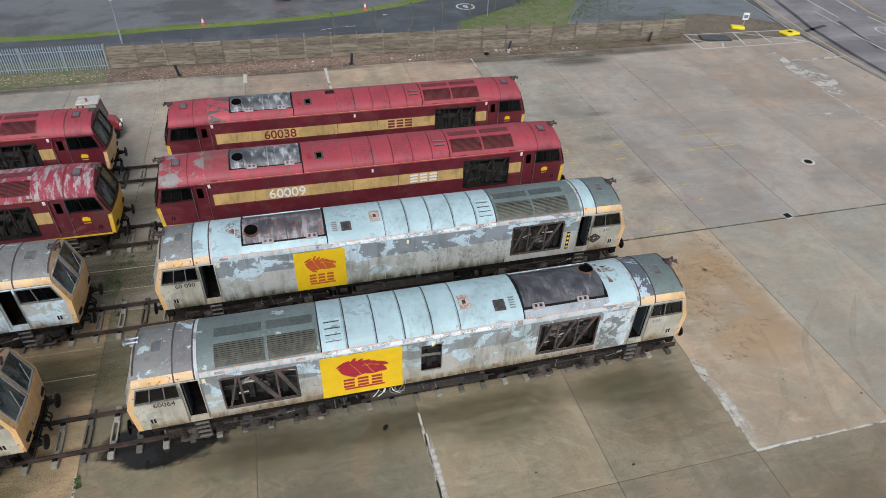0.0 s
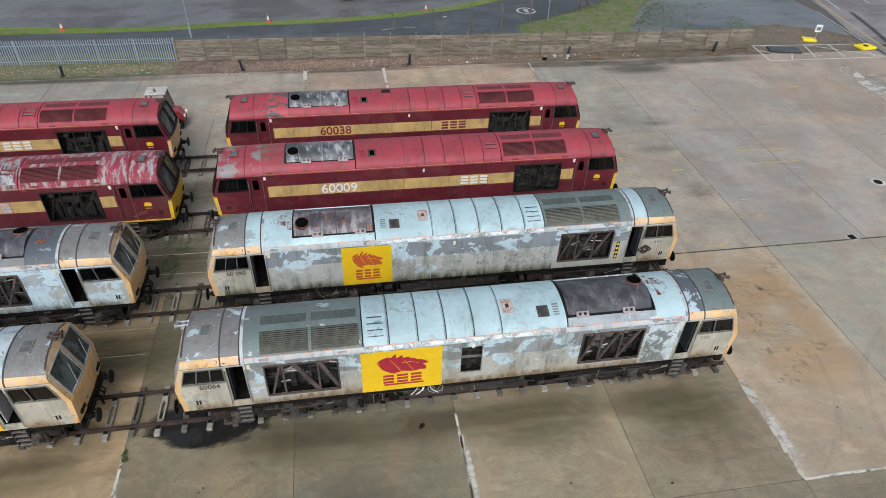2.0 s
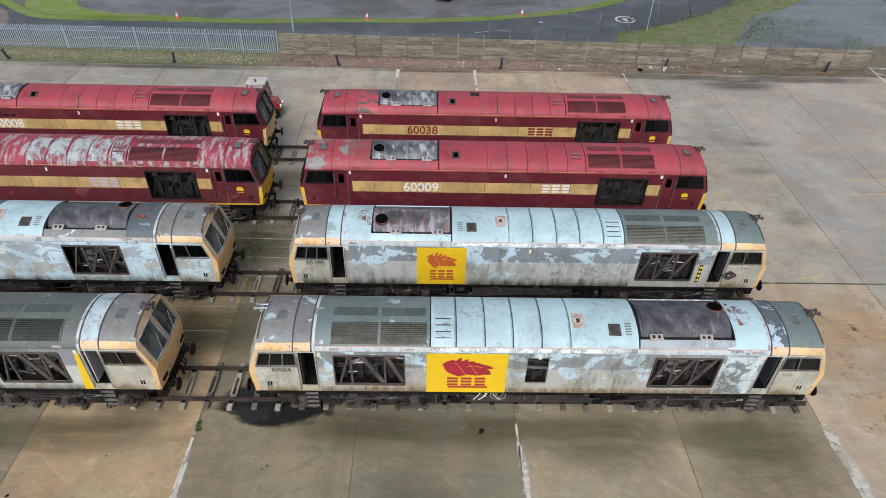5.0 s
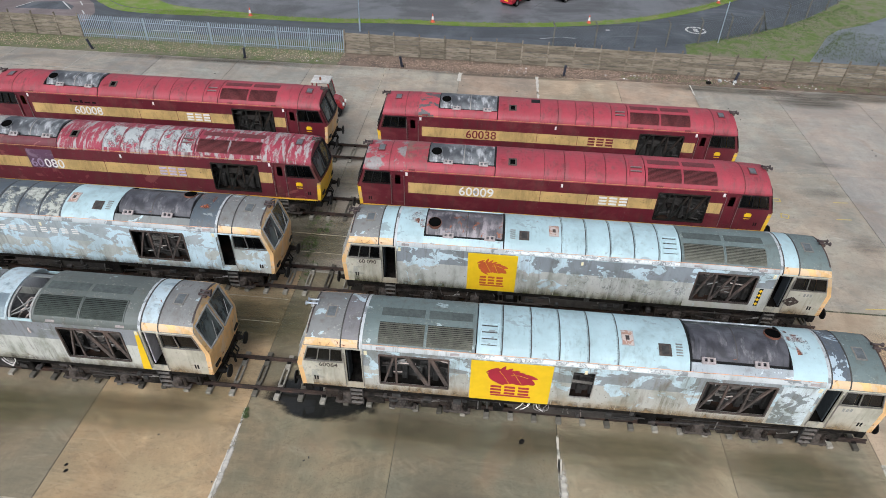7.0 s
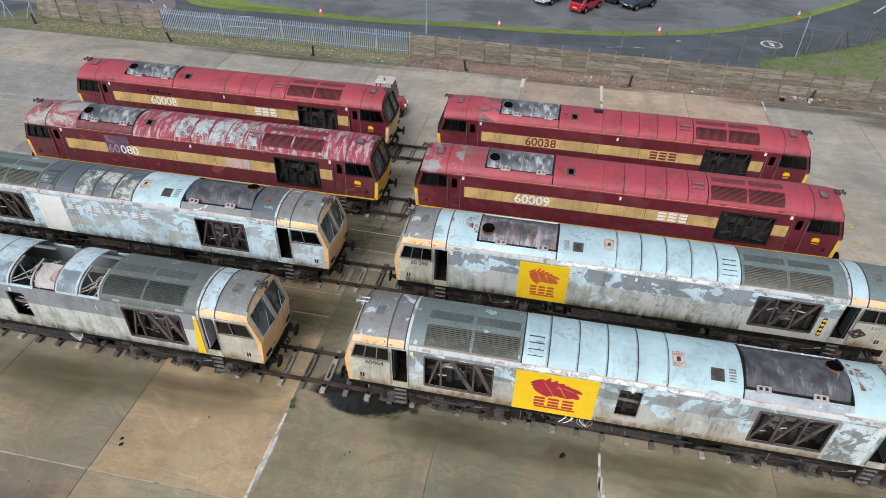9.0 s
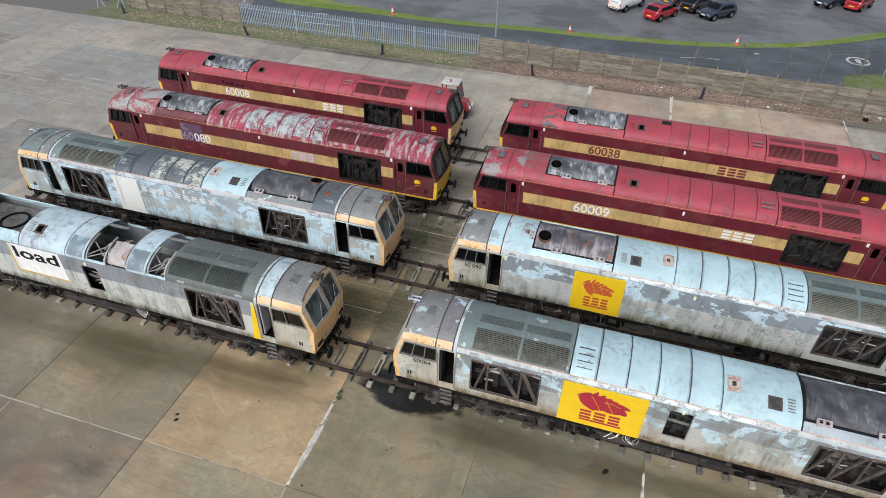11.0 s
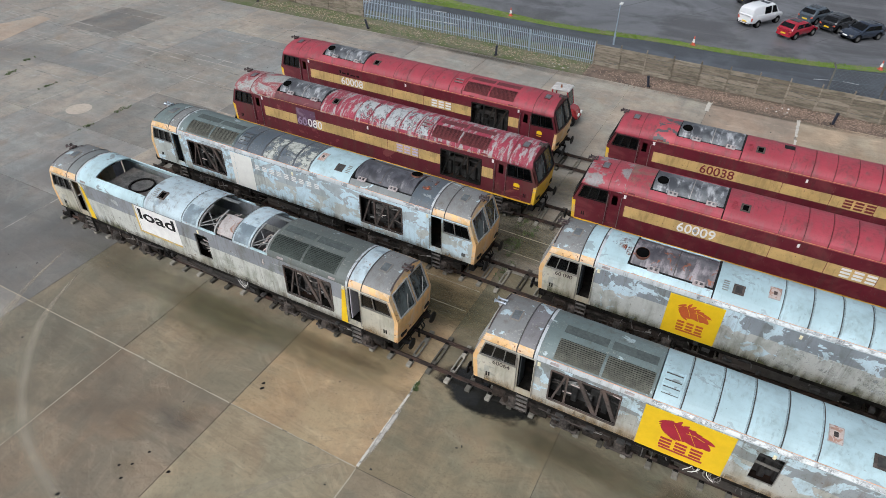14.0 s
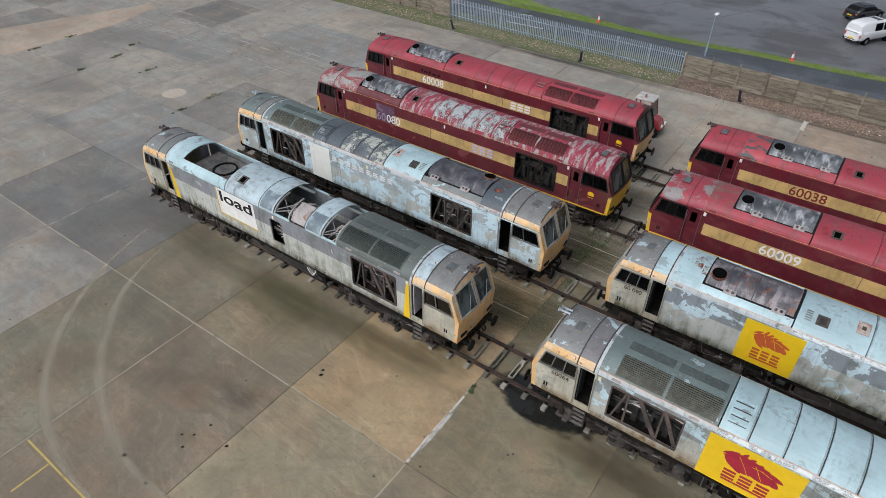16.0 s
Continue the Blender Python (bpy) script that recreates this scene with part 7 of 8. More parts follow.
# Oily film below each locomotive, with the shade underneath painted in.
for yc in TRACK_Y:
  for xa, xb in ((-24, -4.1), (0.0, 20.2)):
    area("oil_shade", [(xa, yc - 0.72), (xb, yc - 0.72), (xb, yc + 2.3), (xa, yc + 2.3)], 0.001, 0.0035, M_OIL_SHADE, "dark oily film with the shade under a locomotive painted in", "stain")


def stain_film(name, colour, strength, rough=0.6, scale=1.0):
    """A stain that fades out towards its rim, broken by noise."""
    m, nt, b, co = start_material(name, rough)
    geo = nt.nodes.new("ShaderNodeNewGeometry").outputs["Position"]
    n, f = tex_noise(nt, geo, 0.9 * scale, 7, 0.65, 0.4, (0.5, 1.3, 1)), tex_noise(nt, geo, 0.8 * scale, 7, 0.65, 0.2, (0.16, 1.9, 1), (4, 4, 0))
    ln = nt.nodes.new("ShaderNodeVectorMath")
    ln.operation = "LENGTH"
    nt.links.new(co, ln.inputs[0])
    edge = math_node(nt, "SUBTRACT", math_node(nt, "ADD", 0.45, math_node(nt, "MULTIPLY", n, 0.75)), ln.outputs["Value"])
    a = math_node(nt, "MULTIPLY", ramp(nt, edge, -0.20, 0.60), math_node(nt, "ADD", 0.62, math_node(nt, "MULTIPLY", ramp(nt, f, 0.30, 0.72), 0.5)))
    a = math_node(nt, "MULTIPLY", a, ramp(nt, math_node(nt, "SUBTRACT", 1.13, ln.outputs["Value"]), 0.0, 0.35))
    nt.links.new(math_node(nt, "MULTIPLY", a, strength, True), b.inputs["Alpha"])
    nt.links.new(mix_rgb(nt, n, [c * 0.8 for c in colour], [c * 1.25 for c in colour]), b.inputs["Base Color"])
    return m


M_DAMP = stain_film("olive_damp_film", (0.135, 0.122, 0.060), 0.40, 0.45)
M_DAMP_THIN = stain_film("thin_damp_film", (0.095, 0.084, 0.038), 0.26, 0.5)
M_SOAKED = stain_film("dark_soaked_film", (0.085, 0.072, 0.040), 0.30, 0.4, 0.8)
M_OIL_SOFT = stain_film("soft_oil_film", (0.075, 0.07, 0.068), 0.26, 0.55, 2.4)
M_TAN_FILM = stain_film("tan_rust_film", (0.32, 0.225, 0.135), 0.22, 0.75)
M_PALE_FILM = stain_film("pale_wash_film", (0.50, 0.47, 0.42), 0.34, 0.75)
DISC = bmesh.new()
_ring = [DISC.verts.new((1.15 * math.cos(math.tau * k / 32), 1.15 * math.sin(math.tau * k / 32), 0.0)) for k in range(32)]
DISC.faces.new(_ring)
for mat, label, spots in (
    (M_DAMP, "olive damp algae film on the concrete", ((-4.6, 3.1, 3.4, 2.4, 0.0040), (-1.6, 3.2, 2.8, 2.3, 0.0042), (-4.0, 3.0, 2.6, 1.8, 0.0053), (-9.0, -2.3, 7.5, 1.2, 0.0056), (-12.5, -2.9, 4.0, 1.9, 0.0058), (9.5, 3.0, 10.4, 1.7, 0.0044), (-15, 3.2, 10, 1.9, 0.0048), (-2, 9.0, 4, 2.0, 0.0040), (-2, 15.0, 4, 1.8, 0.0036), (12.5, 9, 11, 1.6, 0.0048), (-15, 9, 10, 1.6, 0.0052), (-4.6, -0.9, 2.3, 1.7, 0.0060), (12.2, -2.3, 3.3, 1.9, 0.0058), (18.0, -2.2, 3.4, 1.3, 0.0062), (-2.4, 8.3, 4.4, 2.7, 0.0058), (-3.0, 10.6, 4.2, 2.2, 0.0062))),
    (M_DAMP_THIN, "thin damp stain along the track side", ((-15.5, -2.2, 10.5, 1.3, 0.0040), (10, -2.0, 9.8, 1.2, 0.0036), (3.6, -2.3, 4.0, 1.1, 0.0048), (18.2, -3.4, 3.2, 2.4, 0.0060))),
    (M_SOAKED, "dark soaked concrete beside the track", ((3.4, -1.7, 3.6, 0.8, 0.0066), (8.6, -1.9, 3.2, 0.8, 0.0066), (-6.5, -1.8, 3.2, 0.55, 0.0066))),
    (stain_film("dark_fence_dirt", (0.105, 0.09, 0.066), 0.62, 0.8, 1.3), "dark dirt washed along the fence foot", ((24, 31.0, 8.5, 0.9, 0.0062), (34.5, 30.9, 8.0, 1.1, 0.0066), (29.5, 29.6, 4.0, 1.3, 0.0070), (7, 31.3, 9, 0.5, 0.0062), (-15, 31.2, 14, 0.7, 0.0062))),
    (M_OIL_SOFT, "dark oil stain on the concrete", ((25.7, 16.9, 1.9, 0.7, 0.0036), (26.2, 12.0, 1.5, 1.2, 0.0040), (27.2, 20.3, 1.3, 0.4, 0.0044), (-24, 22, 5, 1.0, 0.0036), (-9.8, -7.7, 1.2, 0.7, 0.0060))),
    (stain_film("crumbled_white_mortar", (0.62, 0.59, 0.53), 0.8, 0.8, 3.0), "crumbled pale mortar beside a slab joint", ((21.32, -4.1, 0.30, 1.9, 0.0064), (9.46, -4.2, 0.20, 2.0, 0.0064), (-2.5, -4.2, 0.14, 1.8, 0.0078), (22.6, -6.02, 1.7, 0.10, 0.0064))),
    (M_TAN_FILM, "rusty tan stain on the concrete", ((-11.0, -8.6, 1.2, 0.7, 0.0036), (-9.9, -9.9, 0.8, 0.5, 0.0036), (-9.4, -7.0, 0.9, 0.6, 0.0040), (24, -9.5, 3.4, 3.0, 0.0036), (12.4, 26.5, 3.0, 4.5, 0.0036), (-38, 18, 5, 2.0, 0.0040), (-17, -11, 2.6, 2.0, 0.0044))),
    (stain_film("orange_tan_dust", (0.56, 0.385, 0.215), 0.5, 0.8), "orange-tan dust on the concrete", ((25.0, 4.0, 2.4, 2.2, 0.0046), (23.4, 2.2, 2.0, 3.0, 0.0050), (24.6, -1.0, 2.6, 2.0, 0.0053), (26.0, 1.8, 1.1, 3.6, 0.0051))),
    (stain_film("orange_brick_dust", (0.34, 0.15, 0.085), 0.8, 0.85, 2.5), "rusty orange patch at the yard edge", ((26.97, 31.85, 0.75, 0.3, 0.0070), (37.6, 31.95, 0.9, 0.38, 0.0070), (32.6, 32.0, 0.4, 0.2, 0.0070))),
    (M_PALE_FILM, "pale washed stain on the concrete", ((48.2, 23.3, 0.9, 3.8, 0.0064), (49.6, 26.2, 3.0, 0.4, 0.0070), (48.0, 24.6, 1.5, 2.6, 0.0072), (30.5, -4.0, 3.0, 1.6, 0.0036), (36.0, 18.5, 4, 1.5, 0.0036), (-27, 25, 5, 1.5, 0.0040), (45.0, 17.0, 3.0, 1.2, 0.0036)))):
    me = bpy.data.meshes.new("stain")
    DISC.to_mesh(me)
    me.materials.append(mat)
    for x, y, rx_, ry_, z in spots:
        ob = new("concrete_stain", me)
        ob.matrix_basis = pose(x, y, z) @ Matrix.Diagonal((rx_, ry_, 1, 1))
        tagged(ob, label, "stain", kind="structure")
puddle = new("puddle", mesh_of(DISC, "puddle", M_PUDDLE))
puddle.matrix_basis = pose(0.2, -0.72, 0.009, 0, 0, -3) @ Matrix.Diagonal((2.8, 1.45, 1, 1))
tagged(puddle, "dark still puddle lying across the track", "puddle")
rnd = random.Random(77)
k = 0
for cx, cy, sx, sy_, n in ((26.6, 4.9, 0.25, 0.9, 16), (25.0, 3.4, 0.5, 0.35, 12), (23.7, 1.5, 0.4, 0.7, 14), (23.2, 0.0, 0.25, 0.4, 7), (24.7, -0.75, 0.35, 0.35, 9), (23.2, -1.7, 0.4, 0.2, 5), (26.7, 2.3, 0.3, 0.6, 6), (25.3, 0.6, 0.9, 0.8, 9)):
    for _ in range(n):
        k += 1
        stain((rnd.gauss(cx, sx), rnd.gauss(cy, sy_)), rnd.uniform(0.10, 0.30), rnd.uniform(0.06, 0.13), 100 + k, M_SKID, "tyre_scuff", "dark scab of old rubber on the tan slab", "tyre mark", rnd.gauss(2.2, 0.45), 0.9, 0.0055 + 0.00004 * k)


def cover(name, x, y, r, label, square):
    c = thing(name, label, "ground cover", pose(x, y, 0.0, 0, 0, 12), kind="structure")
    bm = bmesh.new()
    if square:
        box(bm, -r, r, -r, r, -0.02, 0.008, 0.004)
    else:
        rod(bm, (0, 0, -0.02), (0, 0, 0.008), r, r, 24)
    part("rim", bm, M_PALE_JOINT, c)
    bm = bmesh.new()
    if square:
        for k in range(5):
            box(bm, -r * 0.75 + k * r * 0.32, -r * 0.75 + k * r * 0.32 + r * 0.18, -r * 0.75, r * 0.75, 0.008, 0.014)
        box(bm, -r * 0.8, r * 0.8, -r * 0.8, r * 0.8, 0.006, 0.011)
    else:
        rod(bm, (0, 0, 0.006), (0, 0, 0.013), r * 0.62, r * 0.62, 24)
    part("lid", bm, M_DARK, c)


cover("manhole_cover", 37.6, 11.6, 0.42, "dark manhole lid in a pale ring", False)
cover("drain_cover", 32.28, 6.72, 0.25, "dark square drain grate in a pale frame", True)
M_CREAM_CONCRETE = concrete("tan_patch_concrete", (0.415, 0.345, 0.285), 0.05, scuffs=0.3, mottle=0.5)
for k, pts in enumerate(([(-22.6, -2.9), (-21.9, -5.2), (-20.9, -7.2), (-19.7, -9.0), (-18.2, -10.6), (-16.3, -11.95), (-13.8, -13.0), (-11.2, -13.45), (-8.0, -13.4)], [(-20.6, -3.2), (-19.9, -5.2), (-19.0, -6.8), (-17.8, -8.15), (-16.4, -9.4), (-14.9, -10.4), (-13.2, -11.2), (-11.0, -11.85), (-8.9, -11.95), (-6.6, -11.6)])):
    area("tyre_arc", taper_ribbon(smooth_line(pts, 5), 0.12), 0.002, 0.010, M_TYRE, "faint pale arc left by turning tyres", "tyre mark")
    area("tyre_arc", taper_ribbon(smooth_line(pts, 5), 0.26), 0.002, 0.0082, M_TYRE_EDGE, "soft edge of a pale tyre arc", "tyre mark")
for k, pts in enumerate(([(22.0, -5.8), (23.4, -4.6), (24.6, -2.6), (25.2, -0.4)], [(24.9, -5.9), (25.6, -3.6), (26.9, -1.4), (29.4, 0.6)], [(27.4, -5.0), (28.6, -2.4), (31.2, 0.4)], [(-7.4, -11.5), (-5.6, -9.0), (-4.0, -7.0), (-3.2, -6.2)])):
    area("tyre_arc", taper_ribbon(smooth_line(pts, 5), 0.14), 0.002, 0.0076, M_TYRE_EDGE, "very faint pale tyre arc", "tyre mark")
stain((-35.9, 8.25), 0.86, 0.86, 21, plain("round_tan_screed", (0.47, 0.405, 0.33), 0.85, 0, 5, 0.14), "round_patch", "round pale cover patch in the concrete", "patch", 0, 0.05)
area("pale_slab", [(-61.5, 4.4), (-53.5, 4.4), (-53.0, 13.8), (-54.4, 19.6), (-56.0, 19.6)], 0.002, 0.012, M_CREAM_CONCRETE, "cream repaired stretch of concrete", "patch")

# ---- fences ----
M_FENCE = None


def fence_concrete():
    m, nt, b, co = start_material("weathered_concrete_board", 0.9)
    geo = nt.nodes.new("ShaderNodeNewGeometry").outputs["Position"]
    info = nt.nodes.new("ShaderNodeObjectInfo").outputs["Random"]
    n, f = tex_noise(nt, geo, 1.5, 7, 0.65, 0.5, (0.8, 1, 4)), tex_noise(nt, geo, 14, 6, 0.7)
    p = tex_noise(nt, geo, 1.6, 7, 0.65, 0.8, (0.5, 1, 3.4), (3, 1, 8))
    c = mix_rgb(nt, info, (0.165, 0.137, 0.10), (0.325, 0.278, 0.215))
    c = mix_rgb(nt, math_node(nt, "MULTIPLY", ramp(nt, n, 0.44, 0.62), 0.68), c, (0.085, 0.073, 0.05))
    c = mix_rgb(nt, math_node(nt, "MULTIPLY", ramp(nt, p, 0.50, 0.66), 0.42), c, (0.36, 0.315, 0.25))
    c = mix_rgb(nt, math_node(nt, "MULTIPLY", f, 0.35), c, (0.09, 0.08, 0.06))
    nt.links.new(c, b.inputs["Base Color"])
    bump(nt, b, f, 0.4, 0.008)
    return m


M_FENCE = fence_concrete()
M_GALV = plain("galvanised_steel", (0.36, 0.43, 0.50), 0.5, 0.4, 8, 0.15)
BOARD_L = 2.02
BOARD = bmesh.new()
box(BOARD, 0, BOARD_L, -0.035, 0.035, 0.004, 0.334, 0.030)
BOARD = mesh_of(BOARD, "board", M_FENCE)
POST = bmesh.new()
box(POST, -0.075, 0.075, -0.12, 0.12, 0, 1.98, 0.015)
vs = [v for v in POST.verts if v.co.z > 1.9]
for v in vs:
    v.co.x *= 0.6
    v.co.y *= 0.6
POST = mesh_of(POST, "post", M_FENCE)


def board_fence(xa, n, label, seed):
    fence = thing("board_fence", label, "fence", group="concrete fences", kind="structure")
    rnd = random.Random(seed)
    pitch = 2.075
    for k in range(n + 1):
        x = xa + pitch * k
        a = math.degrees(math.atan2(fence_y(x + 1) - fence_y(x), 1))
        part("post", POST, M_FENCE, fence).matrix_basis = pose(x, fence_y(x), 0, rnd.uniform(-1.5, 1.5), rnd.uniform(-1, 1), a)
        if k == n:
            break
        for j in range(5):
            part("board", BOARD, M_FENCE, fence).matrix_basis = pose(x + 0.03, fence_y(x) + rnd.uniform(-0.02, 0.02), 0.02 + 0.342 * j, rnd.uniform(-3, 3), rnd.uniform(-0.5, 0.5), a)


board_fence(-6.45, 23, "weathered concrete board fence with upright posts", 2)
board_fence(-41.75, 6, "weathered concrete board fence with upright posts", 7)

PALE = bmesh.new()
pz = [(-0.034, 0), (0.034, 0), (0.034, 1.78), (0.0, 1.9), (-0.034, 1.78)]
fr = [PALE.verts.new((x, -0.004, z)) for x, z in pz]
bk = [PALE.verts.new((x * 0.6, 0.014, z)) for x, z in pz]
PALE.faces.new(fr)
PALE.faces.new(bk[::-1])
for k in range(5):
    PALE.faces.new((fr[k], bk[k], bk[(k + 1) % 5], fr[(k + 1) % 5]))
PALE = mesh_of(PALE, "pale", M_GALV)
GALV_POST = bmesh.new()
box(GALV_POST, -0.05, 0.05, -0.05, 0.05, 0, 1.85, 0.01)
GALV_POST = mesh_of(GALV_POST, "post", M_GALV)


def palisade(xa, xb):
    fence = thing("palisade_fence", "grey galvanised steel palisade fence", "fence", kind="structure")
    n = 8
    w = (xb - xa) / n
    for k in range(n + 1):
        x = xa + w * k
        part("post", GALV_POST, M_GALV, fence).matrix_basis = pose(x, fence_y(x) + 0.06, 0)
        if k < n:
            for z in (0.3, 1.5):
                bm = bmesh.new()
                beam(bm, (x, fence_y(x), z), (x + w, fence_y(x + w), z), 0.04, 0.05)
                part("cross_rail", bm, M_GALV, fence)
    m = int((xb - xa) / 0.172)
    for k in range(m):
        x = xa + 0.08 + (xb - xa - 0.1) * k / m
        part("pale", PALE, M_GALV, fence).matrix_basis = pose(x, fence_y(x) - 0.03, 0.05)


palisade(-29.25, -6.55)

# wire mesh fence following the path
M_WIRE = plain("dull_wire", (0.16, 0.19, 0.20), 0.6, 0.4, 10, 0.2)
M_WOOD_POST = plain("grey_concrete_post", (0.12, 0.115, 0.10), 0.85, 0, 8, 0.3)


def wire_fence():
    fence = thing("wire_fence", "wire mesh fence on slim concrete posts", "fence", kind="structure")
    pts = [(10.8, 37.6), (14.4, 38.2), (17.9, 38.9), (20.7, 39.5), (23.7, 40.7), (26.6, 42.2), (29.9, 44.2), (32.9, 46.4), (35.8, 49.0), (38.8, 52.0), (40.9, 54.5), (44.5, 59.0)]
    for k, (x, y) in enumerate(pts):
        bm = bmesh.new()
        box(bm, x - 0.06, x + 0.06, y - 0.06, y + 0.06, -0.05, 2.0, 0.01)
        beam(bm, (x, y, 1.98), (x - 0.2, y + 0.2, 2.25), 0.08)
        if k == 6:
            for d in ((0.9, 0.8), (-0.9, -0.8)):
                beam(bm, (x + d[0] * 1.2, y + d[1] * 1.2, 0), (x, y, 1.8), 0.09)
        part("post", bm, M_WOOD_POST, fence)
    for (xa, ya), (xb, yb) in zip(pts, pts[1:]):
        bm = bmesh.new()
        d = Vector((xb - xa, yb - ya, 0))
        n = int(d.length / 0.16)
        for k in range(n):
            p = Vector((xa, ya, 0)) + d * k / n
            q = Vector((xa, ya, 0)) + d * (k + 1) / n
            for z in range(11):
                a, b = (p, q) if (z + k) % 2 else (q, p)
                beam(bm, (a.x, a.y, 0.08 + 0.165 * z), (b.x, b.y, 0.08 + 0.165 * (z + 1)), 0.011)
        for z in (0.1, 1.0, 1.85, 2.05, 2.2):
            beam(bm, (xa, ya, z), (xb, yb, z), 0.012)
        tagged(part("mesh_panel", bm, M_WIRE, fence), kind="stuff")


wire_fence()


def yard_gate():
    g = thing("gate_frame", "plain steel tubes of the yard gateway", "gate", pose(-42.4, 34.6, 0), kind="structure")
    for x, y, dx in ((0, 0, 0.0), (-1.9, -0.4, -1.2)):
        bm = bmesh.new()
        rod(bm, (x, y, 0), (x + dx, y, 2.6), 0.05, 0.05, 8)
        rod(bm, (x - 0.4, y - 0.5, 0.02), (x + dx * 0.4, y, 1.4), 0.04, 0.04, 8)
        part("gate_tube", bm, M_GALV, g)


yard_gate()

def wheel_stop(x, y, s):
    w = thing("wheel_stop", "dark steel wheel stop clamped on a rail", "wheel stop", pose(x, y, 0), "wheel stops")
    bm = bmesh.new()
    vs = [bm.verts.new(p) for p in ((-0.3, -0.1, 0.30), (0.3, -0.1, 0.30), (0.3 * s, -0.1, 0.58), (-0.3, 0.1, 0.30), (0.3, 0.1, 0.30), (0.3 * s, 0.1, 0.58))]
    for q in ((0, 1, 2), (5, 4, 3), (0, 3, 4, 1), (1, 4, 5, 2), (2, 5, 3, 0)):
        bm.faces.new([vs[i] for i in q])
    part("wedge", bm, M_DARK, w)
    bm = bmesh.new()
    box(bm, -0.32, 0.32, -0.14, 0.14, 0.145, 0.30, 0.02)
    part("clamp", bm, M_DARK, w)


for yy in (-0.7535, 0.7535):
    wheel_stop(-24.9, yy, 1 if yy < 0 else 1)

# ---- street furniture and small things ----
M_BOLLARD = plain("black_blue_bollard", (0.02, 0.024, 0.04), 0.5, 0, 10, 0.3)


def bollard(x, y, lean_x, lean_y):
    bm = bmesh.new()
    rod(bm, (0, 0, 0), (0, 0, 0.82), 0.10, 0.095, 12)
    b = tagged(part("bollard", bm, M_BOLLARD, at=pose(x, y, 0.0, lean_x, lean_y)), "dark blue stub bollard at the yard edge", "bollard", "yard bollards")
    bm = bmesh.new()
    rod(bm, (0, 0, 0.80), (0, 0, 0.845), 0.115, 0.10, 12)
    part("cap", bm, M_BOLLARD, b)
    bm = bmesh.new()
    box(bm, -0.17, 0.17, -0.17, 0.17, -0.01, 0.02, 0.01)
    part("base_plate", bm, M_DARK, b)


for x, y, a, c in ((-1.39, 32.0, 3, -9), (11.46, 32.0, -2, 4), (-14.25, 32.0, 4, 3), (-27.2, 32.1, 2, -16), (24.7, 32.5, -4, 12), (37.9, 32.6, 2, 6), (-41.2, 33.2, -3, -9)):
    bollard(x, y, a, c)

M_CONE = plain("faded_cone_red", (0.62, 0.10, 0.05), 0.5, 0, 12, 0.2)


def traffic_cone(x, y, z=0.05, tip=0.0):
    c = thing("traffic_cone", "orange-red traffic cone with white sleeve on the verge", "traffic cone", pose(x, y, z, tip), "traffic cones")
    bm = bmesh.new()
    box(bm, -0.2, 0.2, -0.2, 0.2, 0, 0.04, 0.01)
    part("base", bm, M_CONE, c)
    for z0, z1, r0, r1, m, n in ((0.04, 0.25, 0.15, 0.115, M_CONE, "lower_cone"), (0.25, 0.55, 0.117, 0.068, M_WHITE, "white_sleeve"), (0.55, 0.76, 0.066, 0.03, M_CONE, "upper_cone")):
        bm = bmesh.new()
        rod(bm, (0, 0, z0), (0, 0, z1), r0, r1, 16)
        part(n, bm, m, c)


for x, y in ((-0.05, 42.6), (14.5, 44.55), (-17.1, 41.75), (28.4, 52.7), (-38.5, 47.6)):
    traffic_cone(x, y)


def lamp_column(x, y, h):
    c = thing("street_lamp", "slim pale steel lamp column with a single head", "street lamp", pose(x, y, -0.01))
    bm = bmesh.new()
    rod(bm, (0, 0, 0), (0, 0, 1.1), 0.085, 0.08, 12)
    rod(bm, (0, 0, 1.1), (0, 0, h), 0.055, 0.035, 12)
    part("column", bm, M_GALV, c)
    bm = bmesh.new()
    rod(bm, (0, 0, h), (0.15, -0.35, h + 0.1), 0.03, 0.03, 8)
    part("arm", bm, M_GALV, c)
    bm = bmesh.new()
    box(bm, 0.05, 0.32, -0.85, -0.3, h + 0.03, h + 0.16, 0.05)
    part("lamp_head", bm, M_WHITE, c)


lamp_column(-6.25, 39.4, 3.6)


def direction_sign(x, y):
    c = thing("direction_sign", "round blue sign with white border on a post", "road sign", pose(x, y, 0))
    bm = bmesh.new()
    rod(bm, (0, 0, -0.05), (0, 0, 3.6), 0.045, 0.045, 10)
    part("post", bm, M_GALV, c)


direction_sign(25.55, 41.1)
bm = bmesh.new()
for k in range(24):
    a0, a1 = math.tau * k / 24, math.tau * (k + 1) / 24
    beam(bm, (24.3 + 0.85 * math.cos(a0), 44.2 + 0.85 * math.sin(a0), 0.0), (24.3 + 0.85 * math.cos(a1), 44.2 + 0.85 * math.sin(a1), 0.0), 0.2, 0.02)
box(bm, 24.1, 24.5, 43.75, 44.65, -0.008, 0.01)
tagged(part("painted_roundel", bm, M_LINE), "round white painted symbol on the path", "road marking", kind="structure")
